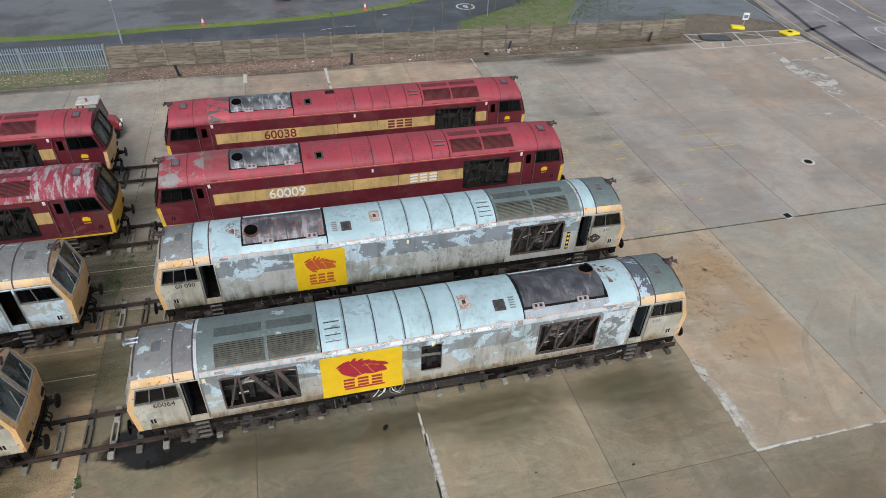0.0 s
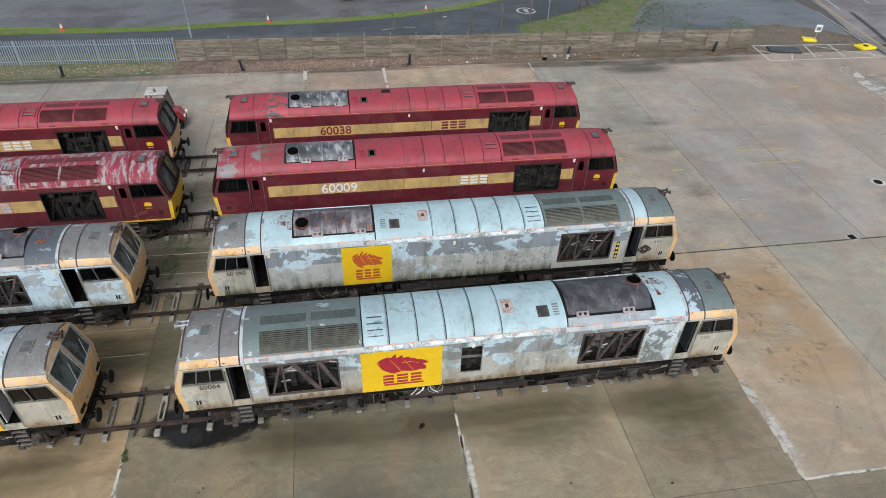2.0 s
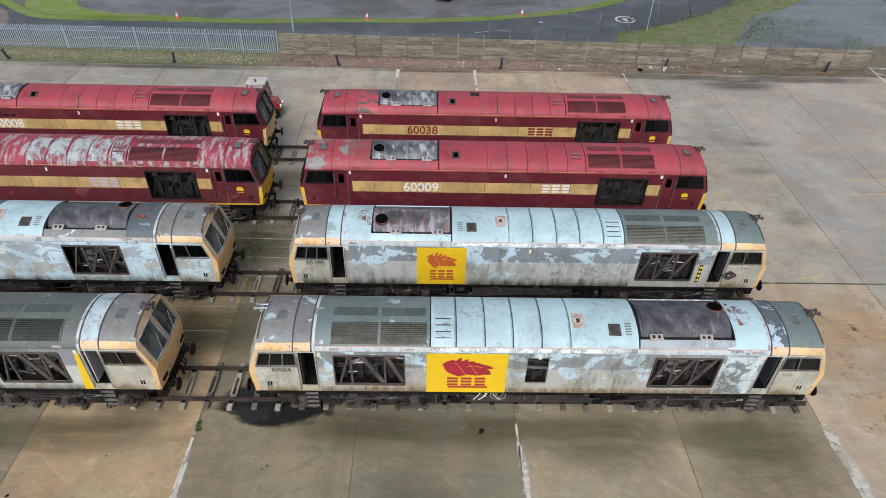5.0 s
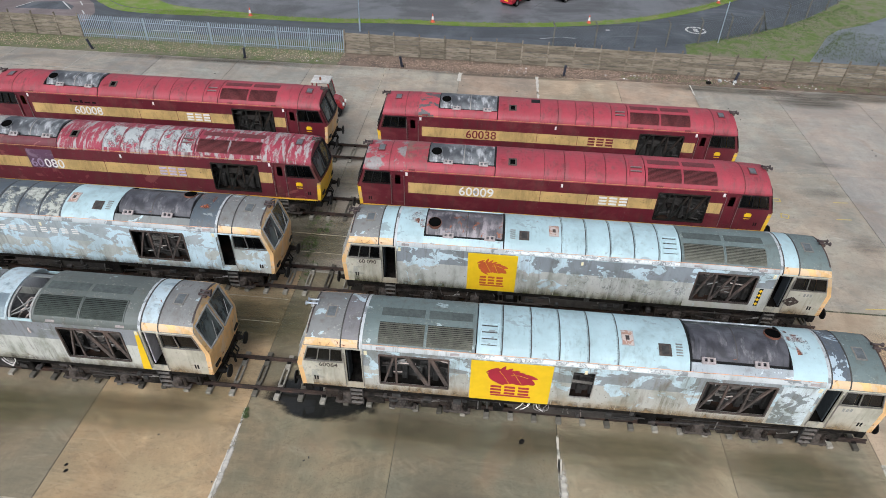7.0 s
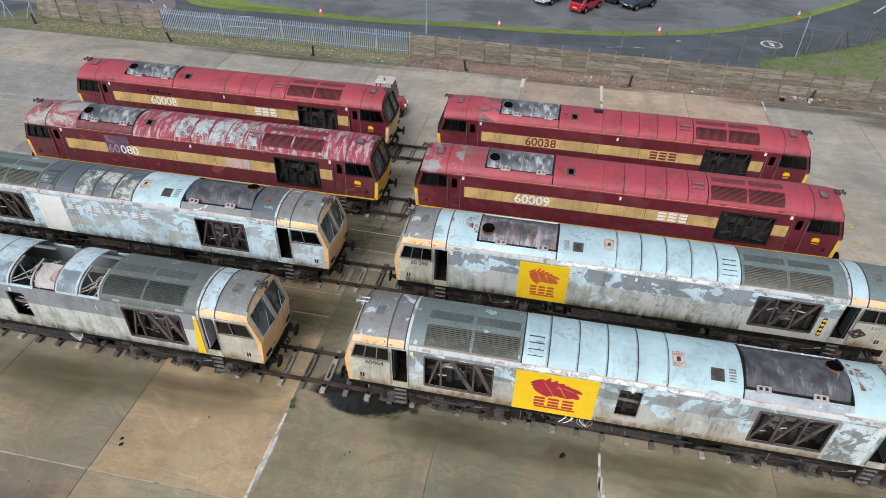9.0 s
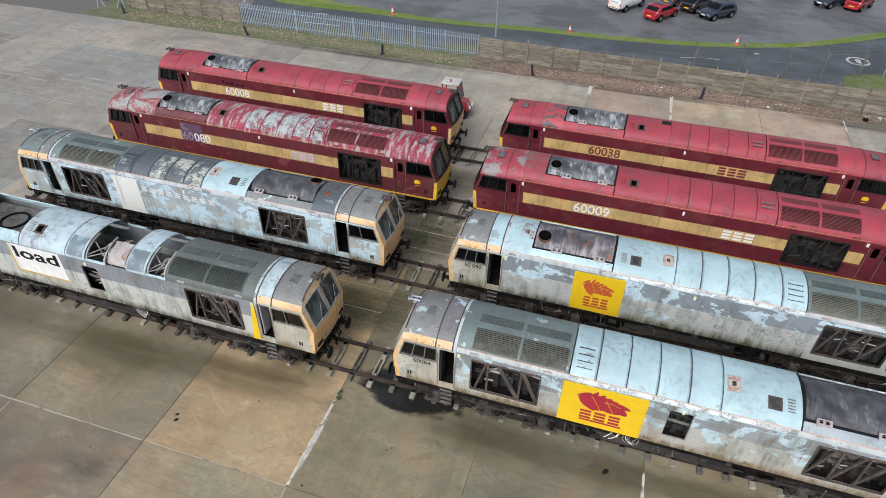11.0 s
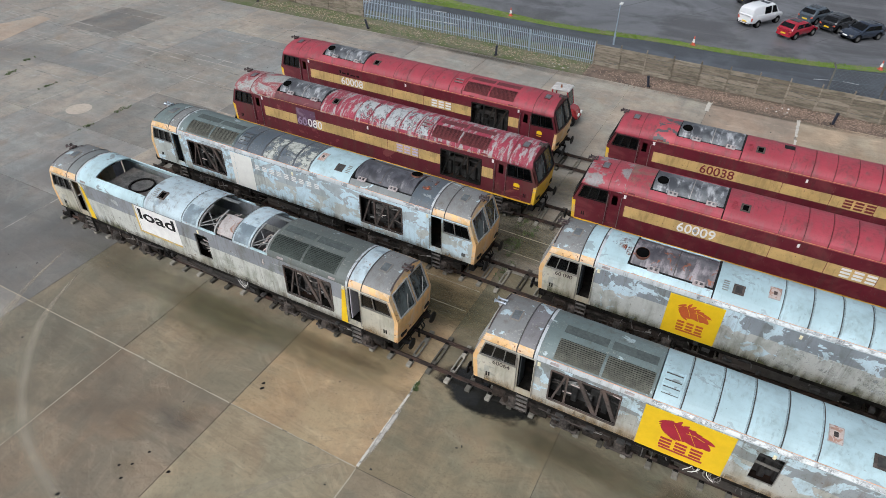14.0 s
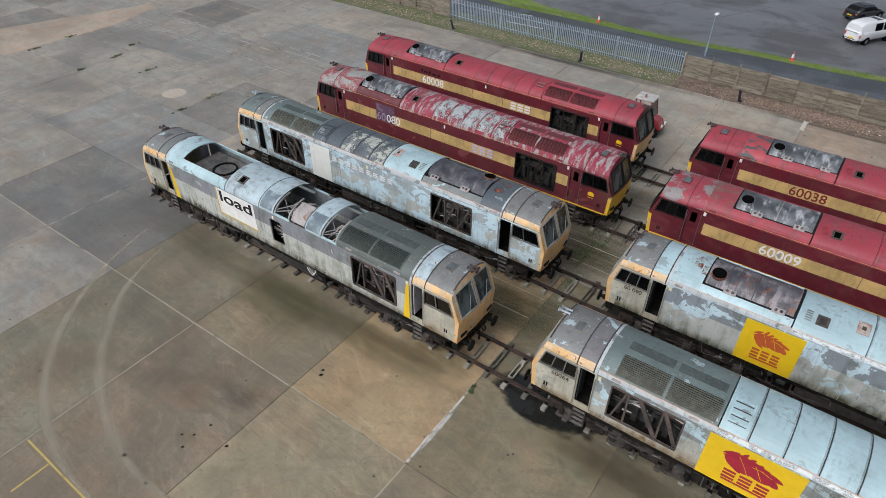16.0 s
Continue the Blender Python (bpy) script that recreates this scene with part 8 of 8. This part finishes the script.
for a, b, w in (((-24.3, 36.8), (-20.5, 37.1), 0.10), ((-24.3, 39.45), (-23.0, 39.65), 0.10), ((9.8, 39.9), (11.3, 40.4), 0.04), ((11.9, 40.5), (13.0, 40.45), 0.05), ((15.9, 43.0), (16.3, 43.05), 0.14), ((36.4, 56.0), (38.5, 59.0), 0.10)):
    area("painted_bars", ribbon([a, b], w), -0.004, 0.006, M_LINE, "worn white bars painted on the path", "road marking")


def steel_plate_and_bases():
    bm = bmesh.new()
    box(bm, -1.35, 1.35, -0.6, 0.6, 0.0, 0.12, 0.02)
    tagged(part("steel_plate", bm, plain("dark_wet_plate", (0.05, 0.055, 0.05), 0.25, 0.2, 5, 0.4), at=pose(44.3, 32.2, 0.016, 0, 0, -12)), "dark wet steel plate lying in the bay", "steel plate")
    m = plain("safety_yellow", (0.85, 0.68, 0.02), 0.5, 0, 8, 0.1)
    b = thing("sign_base", "bright yellow weighted sign base", "sign base", pose(52.1, 32.1, 0.015, 0, 0, 8), "yellow bases")
    bm = bmesh.new()
    box(bm, -0.8, 0.8, -0.55, 0.55, 0, 0.22, 0.06)
    part("base", bm, m, b)
    bm = bmesh.new()
    rod(bm, (0, 0, 0.215), (0, 0, 0.235), 0.22, 0.22, 20)
    part("socket", bm, M_DARK, b)
    b = thing("sign_base", "yellow sign base with a small grey sign", "sign base", pose(48.0, 34.2, 0.01, 0, 0, -20), "yellow bases")
    bm = bmesh.new()
    box(bm, -0.6, 0.6, -0.35, 0.35, 0, 0.25, 0.05)
    part("base", bm, m, b)
    bm = bmesh.new()
    rod(bm, (0.45, 0, 0.2), (0.45, 0, 1.0), 0.03, 0.03, 8)
    part("post", bm, M_GALV, b)
    bm = bmesh.new()
    box(bm, 0.18, 0.72, -0.04, -0.02, 0.85, 1.5, 0.01)
    s = part("sign", bm, M_WHITE, b)
    bm = bmesh.new()
    box(bm, 0.27, 0.63, -0.046, -0.041, 1.0, 1.3)
    part("sign_bar", bm, plain("sign_blue_grey", (0.12, 0.16, 0.2), 0.5), s)


steel_plate_and_bases()


# ---- cars ----
def car_paint(name, c):
    m, nt, b, co = start_material(name, 0.25)
    n = tex_noise(nt, co, 3, 4)
    nt.links.new(mix_rgb(nt, math_node(nt, "MULTIPLY", n, 0.25), c, [v * 0.7 for v in c]), b.inputs["Base Color"])
    b.inputs["Coat Weight"].default_value = 0.6
    return m


def loft(bm, sections):
    rings = [[bm.verts.new(p) for p in s] for s in sections]
    n = len(rings[0])
    for a, b in zip(rings, rings[1:]):
        for k in range(n):
            bm.faces.new((a[k], a[(k + 1) % n], b[(k + 1) % n], b[k]))
    bm.faces.new(rings[0][::-1])
    bm.faces.new(rings[-1])


def car(x, y, turn, paint_mat, kind, label, group="parked cars"):
    c = thing("van" if kind == "van" else "car", label, "van" if kind == "van" else "car", pose(x, y, -0.002, 0, 0, turn), group)
    L, W = (4.85, 0.95) if kind == "van" else (4.15, 0.86)
    c.matrix_basis = pose(x, y, -0.002, 0, 0, turn) @ Matrix.Diagonal((0.95, 0.96, 0.97, 1))
    if kind == "van":
        st = [(-L / 2, 0.45, 1.0), (-L / 2 + 0.06, 0.4, 1.2), (-0.2, 0.4, 1.2), (1.1, 0.4, 1.18), (1.9, 0.42, 1.05), (L / 2 - 0.05, 0.45, 0.75), (L / 2, 0.5, 0.62)]
        roof = [(-L / 2 + 0.08, 1.05), (-L / 2 + 0.22, 1.88), (0.2, 1.95), (0.85, 1.86), (1.65, 1.08)]
    else:
        st = [(-L / 2, 0.5, 0.78), (-L / 2 + 0.1, 0.35, 0.93), (-0.6, 0.3, 0.95), (0.7, 0.3, 0.92), (1.5, 0.32, 0.82), (L / 2 - 0.12, 0.38, 0.66), (L / 2, 0.45, 0.56)]
        roof = [(-L / 2 + 0.15, 0.92), (-L / 2 + 0.62, 1.36), (-0.5, 1.46), (0.15, 1.42), (1.0, 0.92)]
    bm = bmesh.new()
    def ring(xx, lo, hi, w):
        m = lo + (hi - lo) * 0.55
        return [(xx, -w * 0.97, lo + 0.12), (xx, -w * 0.86, lo), (xx, w * 0.86, lo), (xx, w * 0.97, lo + 0.12), (xx, w, m), (xx, w * 0.985, hi - 0.09), (xx, w * 0.93, hi - 0.015), (xx, w * 0.6, hi + 0.015), (xx, -w * 0.6, hi + 0.015), (xx, -w * 0.93, hi - 0.015), (xx, -w * 0.985, hi - 0.09), (xx, -w, m)]
    low, high = smooth_line([(xx, lo) for xx, lo, hi in st], 3), smooth_line([(xx, hi) for xx, lo, hi in st], 3)
    loft(bm, [ring(p[0], p[1], q[1], W * min(1.0, 0.80 + 0.9 * min(p[0] + L / 2, L / 2 - p[0]))) for p, q in zip(low, high)])
    body = part("body", bm, paint_mat, c, smooth=True)
    bm = bmesh.new()
    zb = roof[0][1] - 0.06
    secs = []
    for xx, z in smooth_line(roof, 4):
        w = W * (0.93 - 0.18 * max(0.0, (z - zb)))
        secs.append([(xx, -W * 0.92, zb), (xx, W * 0.92, zb), (xx, w, max(zb + 0.02, z - 0.07)), (xx, w * 0.93, max(zb + 0.03, z - 0.015)), (xx, w * 0.6, max(zb + 0.035, z + 0.012)), (xx, -w * 0.6, max(zb + 0.035, z + 0.012)), (xx, -w * 0.93, max(zb + 0.03, z - 0.015)), (xx, -w, max(zb + 0.02, z - 0.07))])
    loft(bm, secs)
    part("roof", bm, paint_mat, c, smooth=True)
    # windows slightly proud of the cabin
    def pane(name, pts, parent=c):
        bm = bmesh.new()
        vs = [bm.verts.new(p) for p in pts]
        f = bm.faces.new(vs)
        ext = bmesh.ops.extrude_face_region(bm, geom=[f])["geom"]
        bmesh.ops.translate(bm, verts=[v for v in ext if isinstance(v, bmesh.types.BMVert)], vec=f.normal * -0.01)
        part(name, bm, M_CAB_GLASS, parent)
    r = roof
    wz = lambda z: W * (0.93 - 0.18 * max(0.0, (z - zb)))
    for s in (-1, 1):
        zt = r[2][1] - 0.14
        zlow = zb + 0.12
        yb, yt = s * (W * 0.93 + 0.012), s * (wz(zt) + 0.02)
        if kind == "van":
            pane("side_window", [(0.35, yb, zlow), (1.25, yb, zlow), (0.78, yt, zt), (0.35, yt, zt)])
            pane("side_window", [(-0.75, yb, zlow), (0.2, yb, zlow), (0.2, yt, zt), (-0.75, yt, zt)])
        else:
            pane("side_window", [(-0.3, yb, zlow), (0.78, yb, zlow), (0.15, yt, zt), (-0.3, yt, zt)])
            pane("side_window", [(-1.35, yb, zlow), (-0.38, yb, zlow), (-0.38, yt, zt), (-1.2, yt, zt)])
    def slope(i, j, lo, hi, off):
        (xa, za), (xb, zb_) = r[i], r[j]
        P = lambda f: (xa + (xb - xa) * f, za + (zb_ - za) * f)
        (x0, z0), (x1, z1) = P(lo), P(hi)
        y0, y1 = W * 0.78, W * 0.68
        return [(x0 + off, -y0, z0 + 0.03), (x0 + off, y0, z0 + 0.03), (x1 + off, y1, z1 + 0.03), (x1 + off, -y1, z1 + 0.03)]
    pane("windscreen", slope(4, 3, 0.14, 0.9, 0.012))
    if kind != "van":
        pane("rear_window", slope(0, 1, 0.28, 0.98, -0.07))
    if kind != "van":
        bm = bmesh.new()
        box(bm, -0.95, -0.05, -0.45, 0.45, 1.455, 1.486)
        part("sunroof", bm, M_CAB_GLASS, c)
    else:
        bm = bmesh.new()
        box(bm, -0.5, 0.4, -0.5, 0.5, 1.945, 1.97)
        part("roof_vent", bm, M_CAB_GLASS, c)
    for dx in (-L * 0.3, L * 0.3):
        for s in (-1, 1):
            bm = bmesh.new()
            rod(bm, (dx, s * (W - 0.2), 0.32), (dx, s * (W + 0.01), 0.32), 0.32, 0.32, 20)
            wheel = part("wheel", bm, M_BLACK, c)
            # black drum wider than the wheel paints in the shade of its arch
            bm = bmesh.new()
            rod(bm, (dx, s * (W - 0.3), 0.36), (dx, s * (W + 0.004), 0.36), 0.385, 0.385, 22)
            part("wheel_arch_shade", bm, M_VOID, c)
            bm = bmesh.new()
            rod(bm, (dx, s * (W - 0.02), 0.32), (dx, s * (W + 0.02), 0.32), 0.2, 0.18, 14)
            part("rim", bm, M_STEEL, wheel)
    for s in (-1, 1):
        bm = bmesh.new()
        box(bm, -L / 2 - 0.02, -L / 2 + 0.1, *sorted((s * W * 0.66, s * W * 0.88)), 0.70, 0.84 if kind != "van" else 0.95, 0.02)
        part("tail_light", bm, M_CONE, c)
        bm = bmesh.new()
        box(bm, L / 2 - 0.2, L / 2 - 0.03, *sorted((s * W * 0.5, s * W * 0.9)), 0.58, 0.7, 0.02)
        part("headlight", bm, M_STEEL, c)
        bm = bmesh.new()
        box(bm, 0.75, 0.9, *sorted((s * W, s * (W + 0.17))), 0.9, 1.05, 0.03)
        part("door_mirror", bm, paint_mat, c)
    for e, m in ((-L / 2 - 0.015, M_SIGN_YELLOW), (L / 2 - 0.01, M_WHITE)):
        bm = bmesh.new()
        box(bm, e, e + 0.025, -0.26, 0.26, 0.52, 0.63)
        part("number_plate", bm, m, c)
    bm = bmesh.new()
    box(bm, -L / 2 - 0.03, -L / 2 + 0.2, -W * 0.85, W * 0.85, 0.3, 0.5, 0.04)
    part("bumper", bm, M_BLACK if kind == "van" else paint_mat, c)


P_WHITE, P_RED = car_paint("white_car_paint", (0.78, 0.79, 0.80)), car_paint("red_car_paint", (0.36, 0.012, 0.028))
P_BLACK, P_NAVY, P_SLATE = car_paint("black_car_paint", (0.02, 0.021, 0.024)), car_paint("navy_car_paint", (0.025, 0.035, 0.055)), car_paint("slate_car_paint", (0.07, 0.09, 0.11))
car(4.30, 51.96, 59, P_WHITE, "van", "white panel van parked in the car park", "parked cars")
car(7.72, 50.0, 57, P_RED, "car", "red hatchback parked beside other cars")
car(9.05, 55.3, 60, P_SLATE, "car", "dark slate hatchback parked in a row")
car(11.0, 53.8, 60, P_BLACK, "car", "black hatchback parked in a row")
car(12.95, 52.0, 226, P_NAVY, "car", "dark blue saloon parked nose outwards")
car(19.85, 62.65, 59, P_BLACK, "car", "black car parked further back")
car(24.4, 60.1, 226, P_NAVY, "car", "dark blue car parked at the far side")
car(27.0, 60.2, 58, P_RED, "car", "dark red car parked at the far side")
car(3.0, 58.4, 58, P_BLACK, "car", "black hatchback parked behind the van")

# parking bay lines
lines = thing("bay_line", "faint worn parking lines on the car park", "road marking", kind="structure")
M_FAINT = plain("faint_line", (0.13, 0.13, 0.13), 0.7, 0, 3, 0.3)
for k in range(9):
    x = -34 + 6.2 * k
    area("painted_line", ribbon([(x, 48.5), (x + 4.2, 56.5)], 0.05), 0.0, 0.004, M_FAINT, "", "", lines)

# small works tractor parked behind the far locomotive
def yard_tractor(x, y):
    t = thing("yard_tractor", "small red works tractor with a white cab roof", "tractor", pose(x, y, 0))
    red = car_paint("dull_tractor_red", (0.36, 0.04, 0.045))
    bm = bmesh.new()
    box(bm, -2.2, 0.25, -0.5, 0.5, 0.42, 0.95, 0.06)
    part("chassis", bm, red, t)
    bm = bmesh.new()
    vs = box(bm, -0.15, 0.95, -0.46, 0.46, 0.45, 1.3, 0.0)
    for v in vs:
        if v.co.x > 0.5 and v.co.z > 1:
            v.co.x, v.co.z = v.co.x - 0.28, v.co.z - 0.18
    bmesh.ops.bevel(bm, geom=list(bm.edges), offset=0.07, segments=2, affect="EDGES")
    hood = part("bonnet", bm, red, t)
    for sy in (-0.3, 0.3):
        bm = bmesh.new()
        rod(bm, (0.88, sy, 0.8), (0.97, sy, 0.8), 0.12, 0.12, 14)
        part("headlight", bm, M_WHITE, hood)
    for sy in (-0.5, 0.5):
        bm = bmesh.new()
        beam(bm, (0.22, sy, 1.2), (0.0, sy, 2.32), 0.07)
        beam(bm, (-1.05, sy, 0.9), (-1.05, sy, 2.32), 0.07)
        beam(bm, (-1.05, sy, 0.95), (0.2, sy, 1.2), 0.06)
        frame_ = part("cab_frame", bm, red, t)
    bm = bmesh.new()
    vs = [bm.verts.new(p) for p in ((0.23, -0.46, 1.25), (0.23, 0.46, 1.25), (0.02, 0.46, 2.28), (0.02, -0.46, 2.28), (0.215, -0.46, 1.25), (0.215, 0.46, 1.25), (0.005, 0.46, 2.28), (0.005, -0.46, 2.28))]
    for q in ((0, 1, 2, 3), (7, 6, 5, 4), (0, 4, 5, 1), (1, 5, 6, 2), (2, 6, 7, 3), (3, 7, 4, 0)):
        bm.faces.new([vs[i] for i in q])
    part("windscreen", bm, M_WINDSCREEN, frame_)
    bm = bmesh.new()
    box(bm, -1.15, 0.12, -0.58, 0.58, 2.32, 2.44, 0.05)
    roof_ = part("cab_roof", bm, plain("dirty_white_roof", (0.56, 0.54, 0.51), 0.6, 0, 4, 0.25), t, "dirty white cab roof")
    bm = bmesh.new()
    rod(bm, (-0.55, -0.2, 2.43), (-0.55, -0.2, 2.62), 0.07, 0.06, 12)
    part("beacon", bm, M_RUST, roof_)
    for dx, r in ((-1.55, 0.42), (0.5, 0.33)):
        for sy in (-1, 1):
            bm = bmesh.new()
            rod(bm, (dx, sy * 0.46, r), (dx, sy * 0.68, r), r, r, 22)
            w_ = part("wheel", bm, M_BLACK, t)
            bm = bmesh.new()
            rod(bm, (dx, sy * 0.6, r), (dx, sy * 0.7, r), r * 0.5, r * 0.45, 14)
            part("rim", bm, M_STEEL, w_)


yard_tractor(-5.05, 23.4)

# litter and weeds
M_WEED = plain("weed_green", (0.11, 0.15, 0.055), 0.8, 0, 20, 0.4)


def tuft(bm, x, y, r, n, rnd, z=0.0):
    for k in range(n):
        a, d = rnd.uniform(0, 6.28), r * math.sqrt(rnd.random())
        px, py = x + d * math.cos(a), y + d * math.sin(a)
        h, w, t = rnd.uniform(0.04, 0.13), rnd.uniform(0.012, 0.03), rnd.uniform(0, 6.28)
        lx, ly = rnd.uniform(-0.1, 0.1), rnd.uniform(-0.1, 0.1)
        a0 = bm.verts.new((px - w * math.cos(t), py - w * math.sin(t), z))
        a1 = bm.verts.new((px + w * math.cos(t), py + w * math.sin(t), z))
        a2 = bm.verts.new((px + lx, py + ly, z + h))
        bm.faces.new((a0, a1, a2))


rnd = random.Random(8)
for x, y, r in ((-47.2, 12.2, 0.3), (-33.1, 6.85, 0.35), (-45.7, 6.7, 0.3), (-2.9, 8.8, 0.6), (-3.0, 11.0, 0.5), (-2.2, 6.6, 0.4), (-45.97, 9.82, 0.55), (-41.3, 9.7, 0.5), (-53.4, 10.1, 0.4), (-33.2, 9.7, 0.45), (-52.9, 6.6, 0.35), (-2.5, 8.3, 0.5), (-2.6, 9.4, 0.45), (-2.2, 10.1, 0.3), (-2.5, -1.9, 0.2)):
    bm = bmesh.new()
    for _ in range(10):
        tuft(bm, x + rnd.gauss(0, r * 0.25), y + rnd.gauss(0, r * 0.8), r * 0.3, 14, rnd)
    tagged(part("weed", bm, M_WEED), "low green weeds growing in a slab joint", "weed", "weeds", "stuff")
area("joint_moss", ribbon([(21.2, 6.55), (27.2, 6.55), (33.0, 6.54), (45.0, 6.53)], 0.05), 0.001, 0.007, thin_film("thin_green_moss", (0.085, 0.10, 0.045), 0.85, 1.3), "thin line of green moss along a slab joint", "moss")
bm = bmesh.new()
for k in range(5200):
    t = rnd.random()
    x = verge_line[0][0]
    i = rnd.randrange(30, len(verge_line) - 12)
    px = verge_line[i][0] + (verge_line[i + 1][0] - verge_line[i][0]) * t + rnd.uniform(-0.5, 0.5)
    py = verge_line[i][1] + (verge_line[i + 1][1] - verge_line[i][1]) * t + rnd.uniform(-0.55, 0.55)
    tuft(bm, px, py, 0.1, 2, rnd, 0.05)
tagged(part("verge_grass", bm, M_GRASS), "blades of green grass on the verge", "grass", kind="stuff")


def scatter(name, label, category, mats_col, count, place, size, seed):
    rnd = random.Random(seed)
    verts, faces = [], []
    for k in range(count):
        x, y = place(rnd)
        s = rnd.uniform(*size)
        z = 0.004
        a = rnd.uniform(0, 6.28)
        base = len(verts)
        hx, hy, hz = s * rnd.uniform(0.6, 1.2), s * rnd.uniform(0.5, 1), s * rnd.uniform(0.35, 0.8)
        for dx, dy, dz in ((-1, -1, 0), (1, -1, 0), (1, 1, 0), (-1, 1, 0), (-0.6, -0.5, 1), (0.5, -0.6, 1), (0.6, 0.5, 1), (-0.5, 0.6, 1)):
            px, py = dx * hx, dy * hy
            verts.append((x + px * math.cos(a) - py * math.sin(a), y + px * math.sin(a) + py * math.cos(a), z + dz * hz))
        faces += [tuple(base + i for i in q) for q in ((4, 5, 6, 7), (0, 1, 5, 4), (1, 2, 6, 5), (2, 3, 7, 6), (3, 0, 4, 7))]
    me = bpy.data.meshes.new(name)
    me.from_pydata(verts, [], faces)
    me.materials.append(mats_col)
    tagged(new(name, me), label, category, kind="stuff")


def island_mat(name, a, b):
    m, nt, bs, co = start_material(name, 0.85)
    r = nt.nodes.new("ShaderNodeNewGeometry").outputs["Random Per Island"]
    nt.links.new(mix_rgb(nt, r, a, b), bs.inputs["Base Color"])
    return m


scatter("gravel", "loose reddish brown gravel below the fence", "gravel", island_mat("mixed_gravel", (0.095, 0.062, 0.042), (0.43, 0.31, 0.235)), 9500, lambda r: (r.triangular(-6.4, 30, 4), r.triangular(31.15, 34.0, 32.8)), (0.015, 0.05), 3)
scatter("leaf_litter", "dry brown leaves and pebbles in the thin grass", "leaf litter", island_mat("mixed_litter", (0.13, 0.09, 0.05), (0.48, 0.40, 0.28)), 4200, lambda r: (r.uniform(-41, -6.4), r.triangular(31.75, 34.6, 33.2)), (0.015, 0.05), 4)
scatter("stones", "loose stones on the rough ground by the road", "stones", island_mat("mixed_stones", (0.085, 0.07, 0.055), (0.27, 0.215, 0.175)), 2600, lambda r: (r.triangular(42.2, 53.0, 44.0), r.triangular(33.6, 38.4, 34.6)), (0.02, 0.06), 14)
bm = bmesh.new()
rnd = random.Random(19)
for k in range(2600):
    x, t = rnd.uniform(22.5, 42.0), rnd.random()
    y0 = 40.4 + max(0.0, x - 23) * 0.62 + max(0.0, x - 33) * 0.25
    tuft(bm, x, y0 - 0.2 - 6.0 * t * t, 0.22, 3, rnd, 0.01)
for k in range(500):
    tuft(bm, rnd.uniform(16.0, 41.5), rnd.gauss(32.35, 0.25), 0.15, 4, rnd, 0.0)
for k in range(260):
    tuft(bm, rnd.gauss(43.6, 1.0), rnd.uniform(33.8, 41.0), 0.25, 5, rnd, 0.0)
for k in range(900):
    t, u = rnd.random(), rnd.random() ** 2
    tuft(bm, 33.0 + 5.7 * t + 5.5 * u, 38.9 + 7.1 * t - 0.8 * u + rnd.gauss(0, 0.3), 0.14, 3, rnd, 0.01)
tagged(part("rough_grass", bm, M_WEED), "rough grass blades on the bank and below the fence", "grass", kind="stuff")
scatter("litter", "small scraps of pale rubbish at the fence foot", "litter", island_mat("mixed_rubbish", (0.35, 0.33, 0.30), (0.8, 0.8, 0.78)), 60, lambda r: (r.choice((8, 16, 17.5, 24.5, 25, 30, -9)) + r.gauss(0, 0.7), r.uniform(32.0, 33.0)), (0.03, 0.09), 6)
scatter("debris", "dark scraps scattered on the concrete", "debris", island_mat("dark_scraps", (0.03, 0.03, 0.028), (0.09, 0.075, 0.06)), 120, lambda r: (r.uniform(-35, 45), r.choice((r.uniform(-14, -2.2), r.uniform(-14, -2.2), r.uniform(20, 31)))), (0.02, 0.06), 11)
for x, y, k in ((-8.06, -4.67, 0.6), (-7.95, -4.9, 0.75), (8.0, -2.0, 1.0), (-10.11, -10.01, 0.45), (-9.73, -9.76, 0.45), (-9.63, -10.33, 0.5), (-9.59, -9.12, 0.45), (-8.35, -9.37, 0.6), (-11.06, -11.79, 0.7), (-9.45, -12.0, 0.55)):
    bm = bmesh.new()
    bmesh.ops.create_icosphere(bm, subdivisions=2, radius=0.085)
    for v in bm.verts:
        v.co = Vector((v.co.x * 1.5, v.co.y, max(0.0, v.co.z * 0.4))) * k * (1 + 0.7 * noise.noise(v.co * 9 + Vector((x, y, 0))))
    tagged(part("scrap", bm, M_DARK, at=pose(x, y, 0.002, 0, 0, 40)), "dark lump of scrap lying on the concrete", "scrap", "scrap")


def rubbish_sack(x, y, seed, mat, label):
    bm = bmesh.new()
    bmesh.ops.create_icosphere(bm, subdivisions=3, radius=0.15)
    for v in bm.verts:
        k = 1 + 0.35 * noise.noise(v.co * 7 + Vector((seed, 0, 0))) + 0.12 * noise.noise(v.co * 19)
        v.co = Vector((v.co.x * 1.3 * k, v.co.y * k, max(0.0, (v.co.z + 0.12) * 0.9 * k)))
    tagged(part("rubbish_sack", bm, mat, at=pose(x, y, 0.003, 0, 0, seed * 50)), label, "rubbish", "rubbish")


M_SACK = plain("grubby_plastic_sack", (0.46, 0.46, 0.45), 0.6, 0, 9, 0.4)
rubbish_sack(24.75, 32.45, 1, M_SACK, "crumpled white plastic sack dumped at the fence foot")
rubbish_sack(23.6, 32.5, 2, M_SACK, "flattened white plastic sack at the fence foot")
rubbish_sack(22.6, 31.95, 3, M_DARK, "dark crumpled sheet lying on the gravel")

# ---- the yard's slabs ----
yard_slabs()
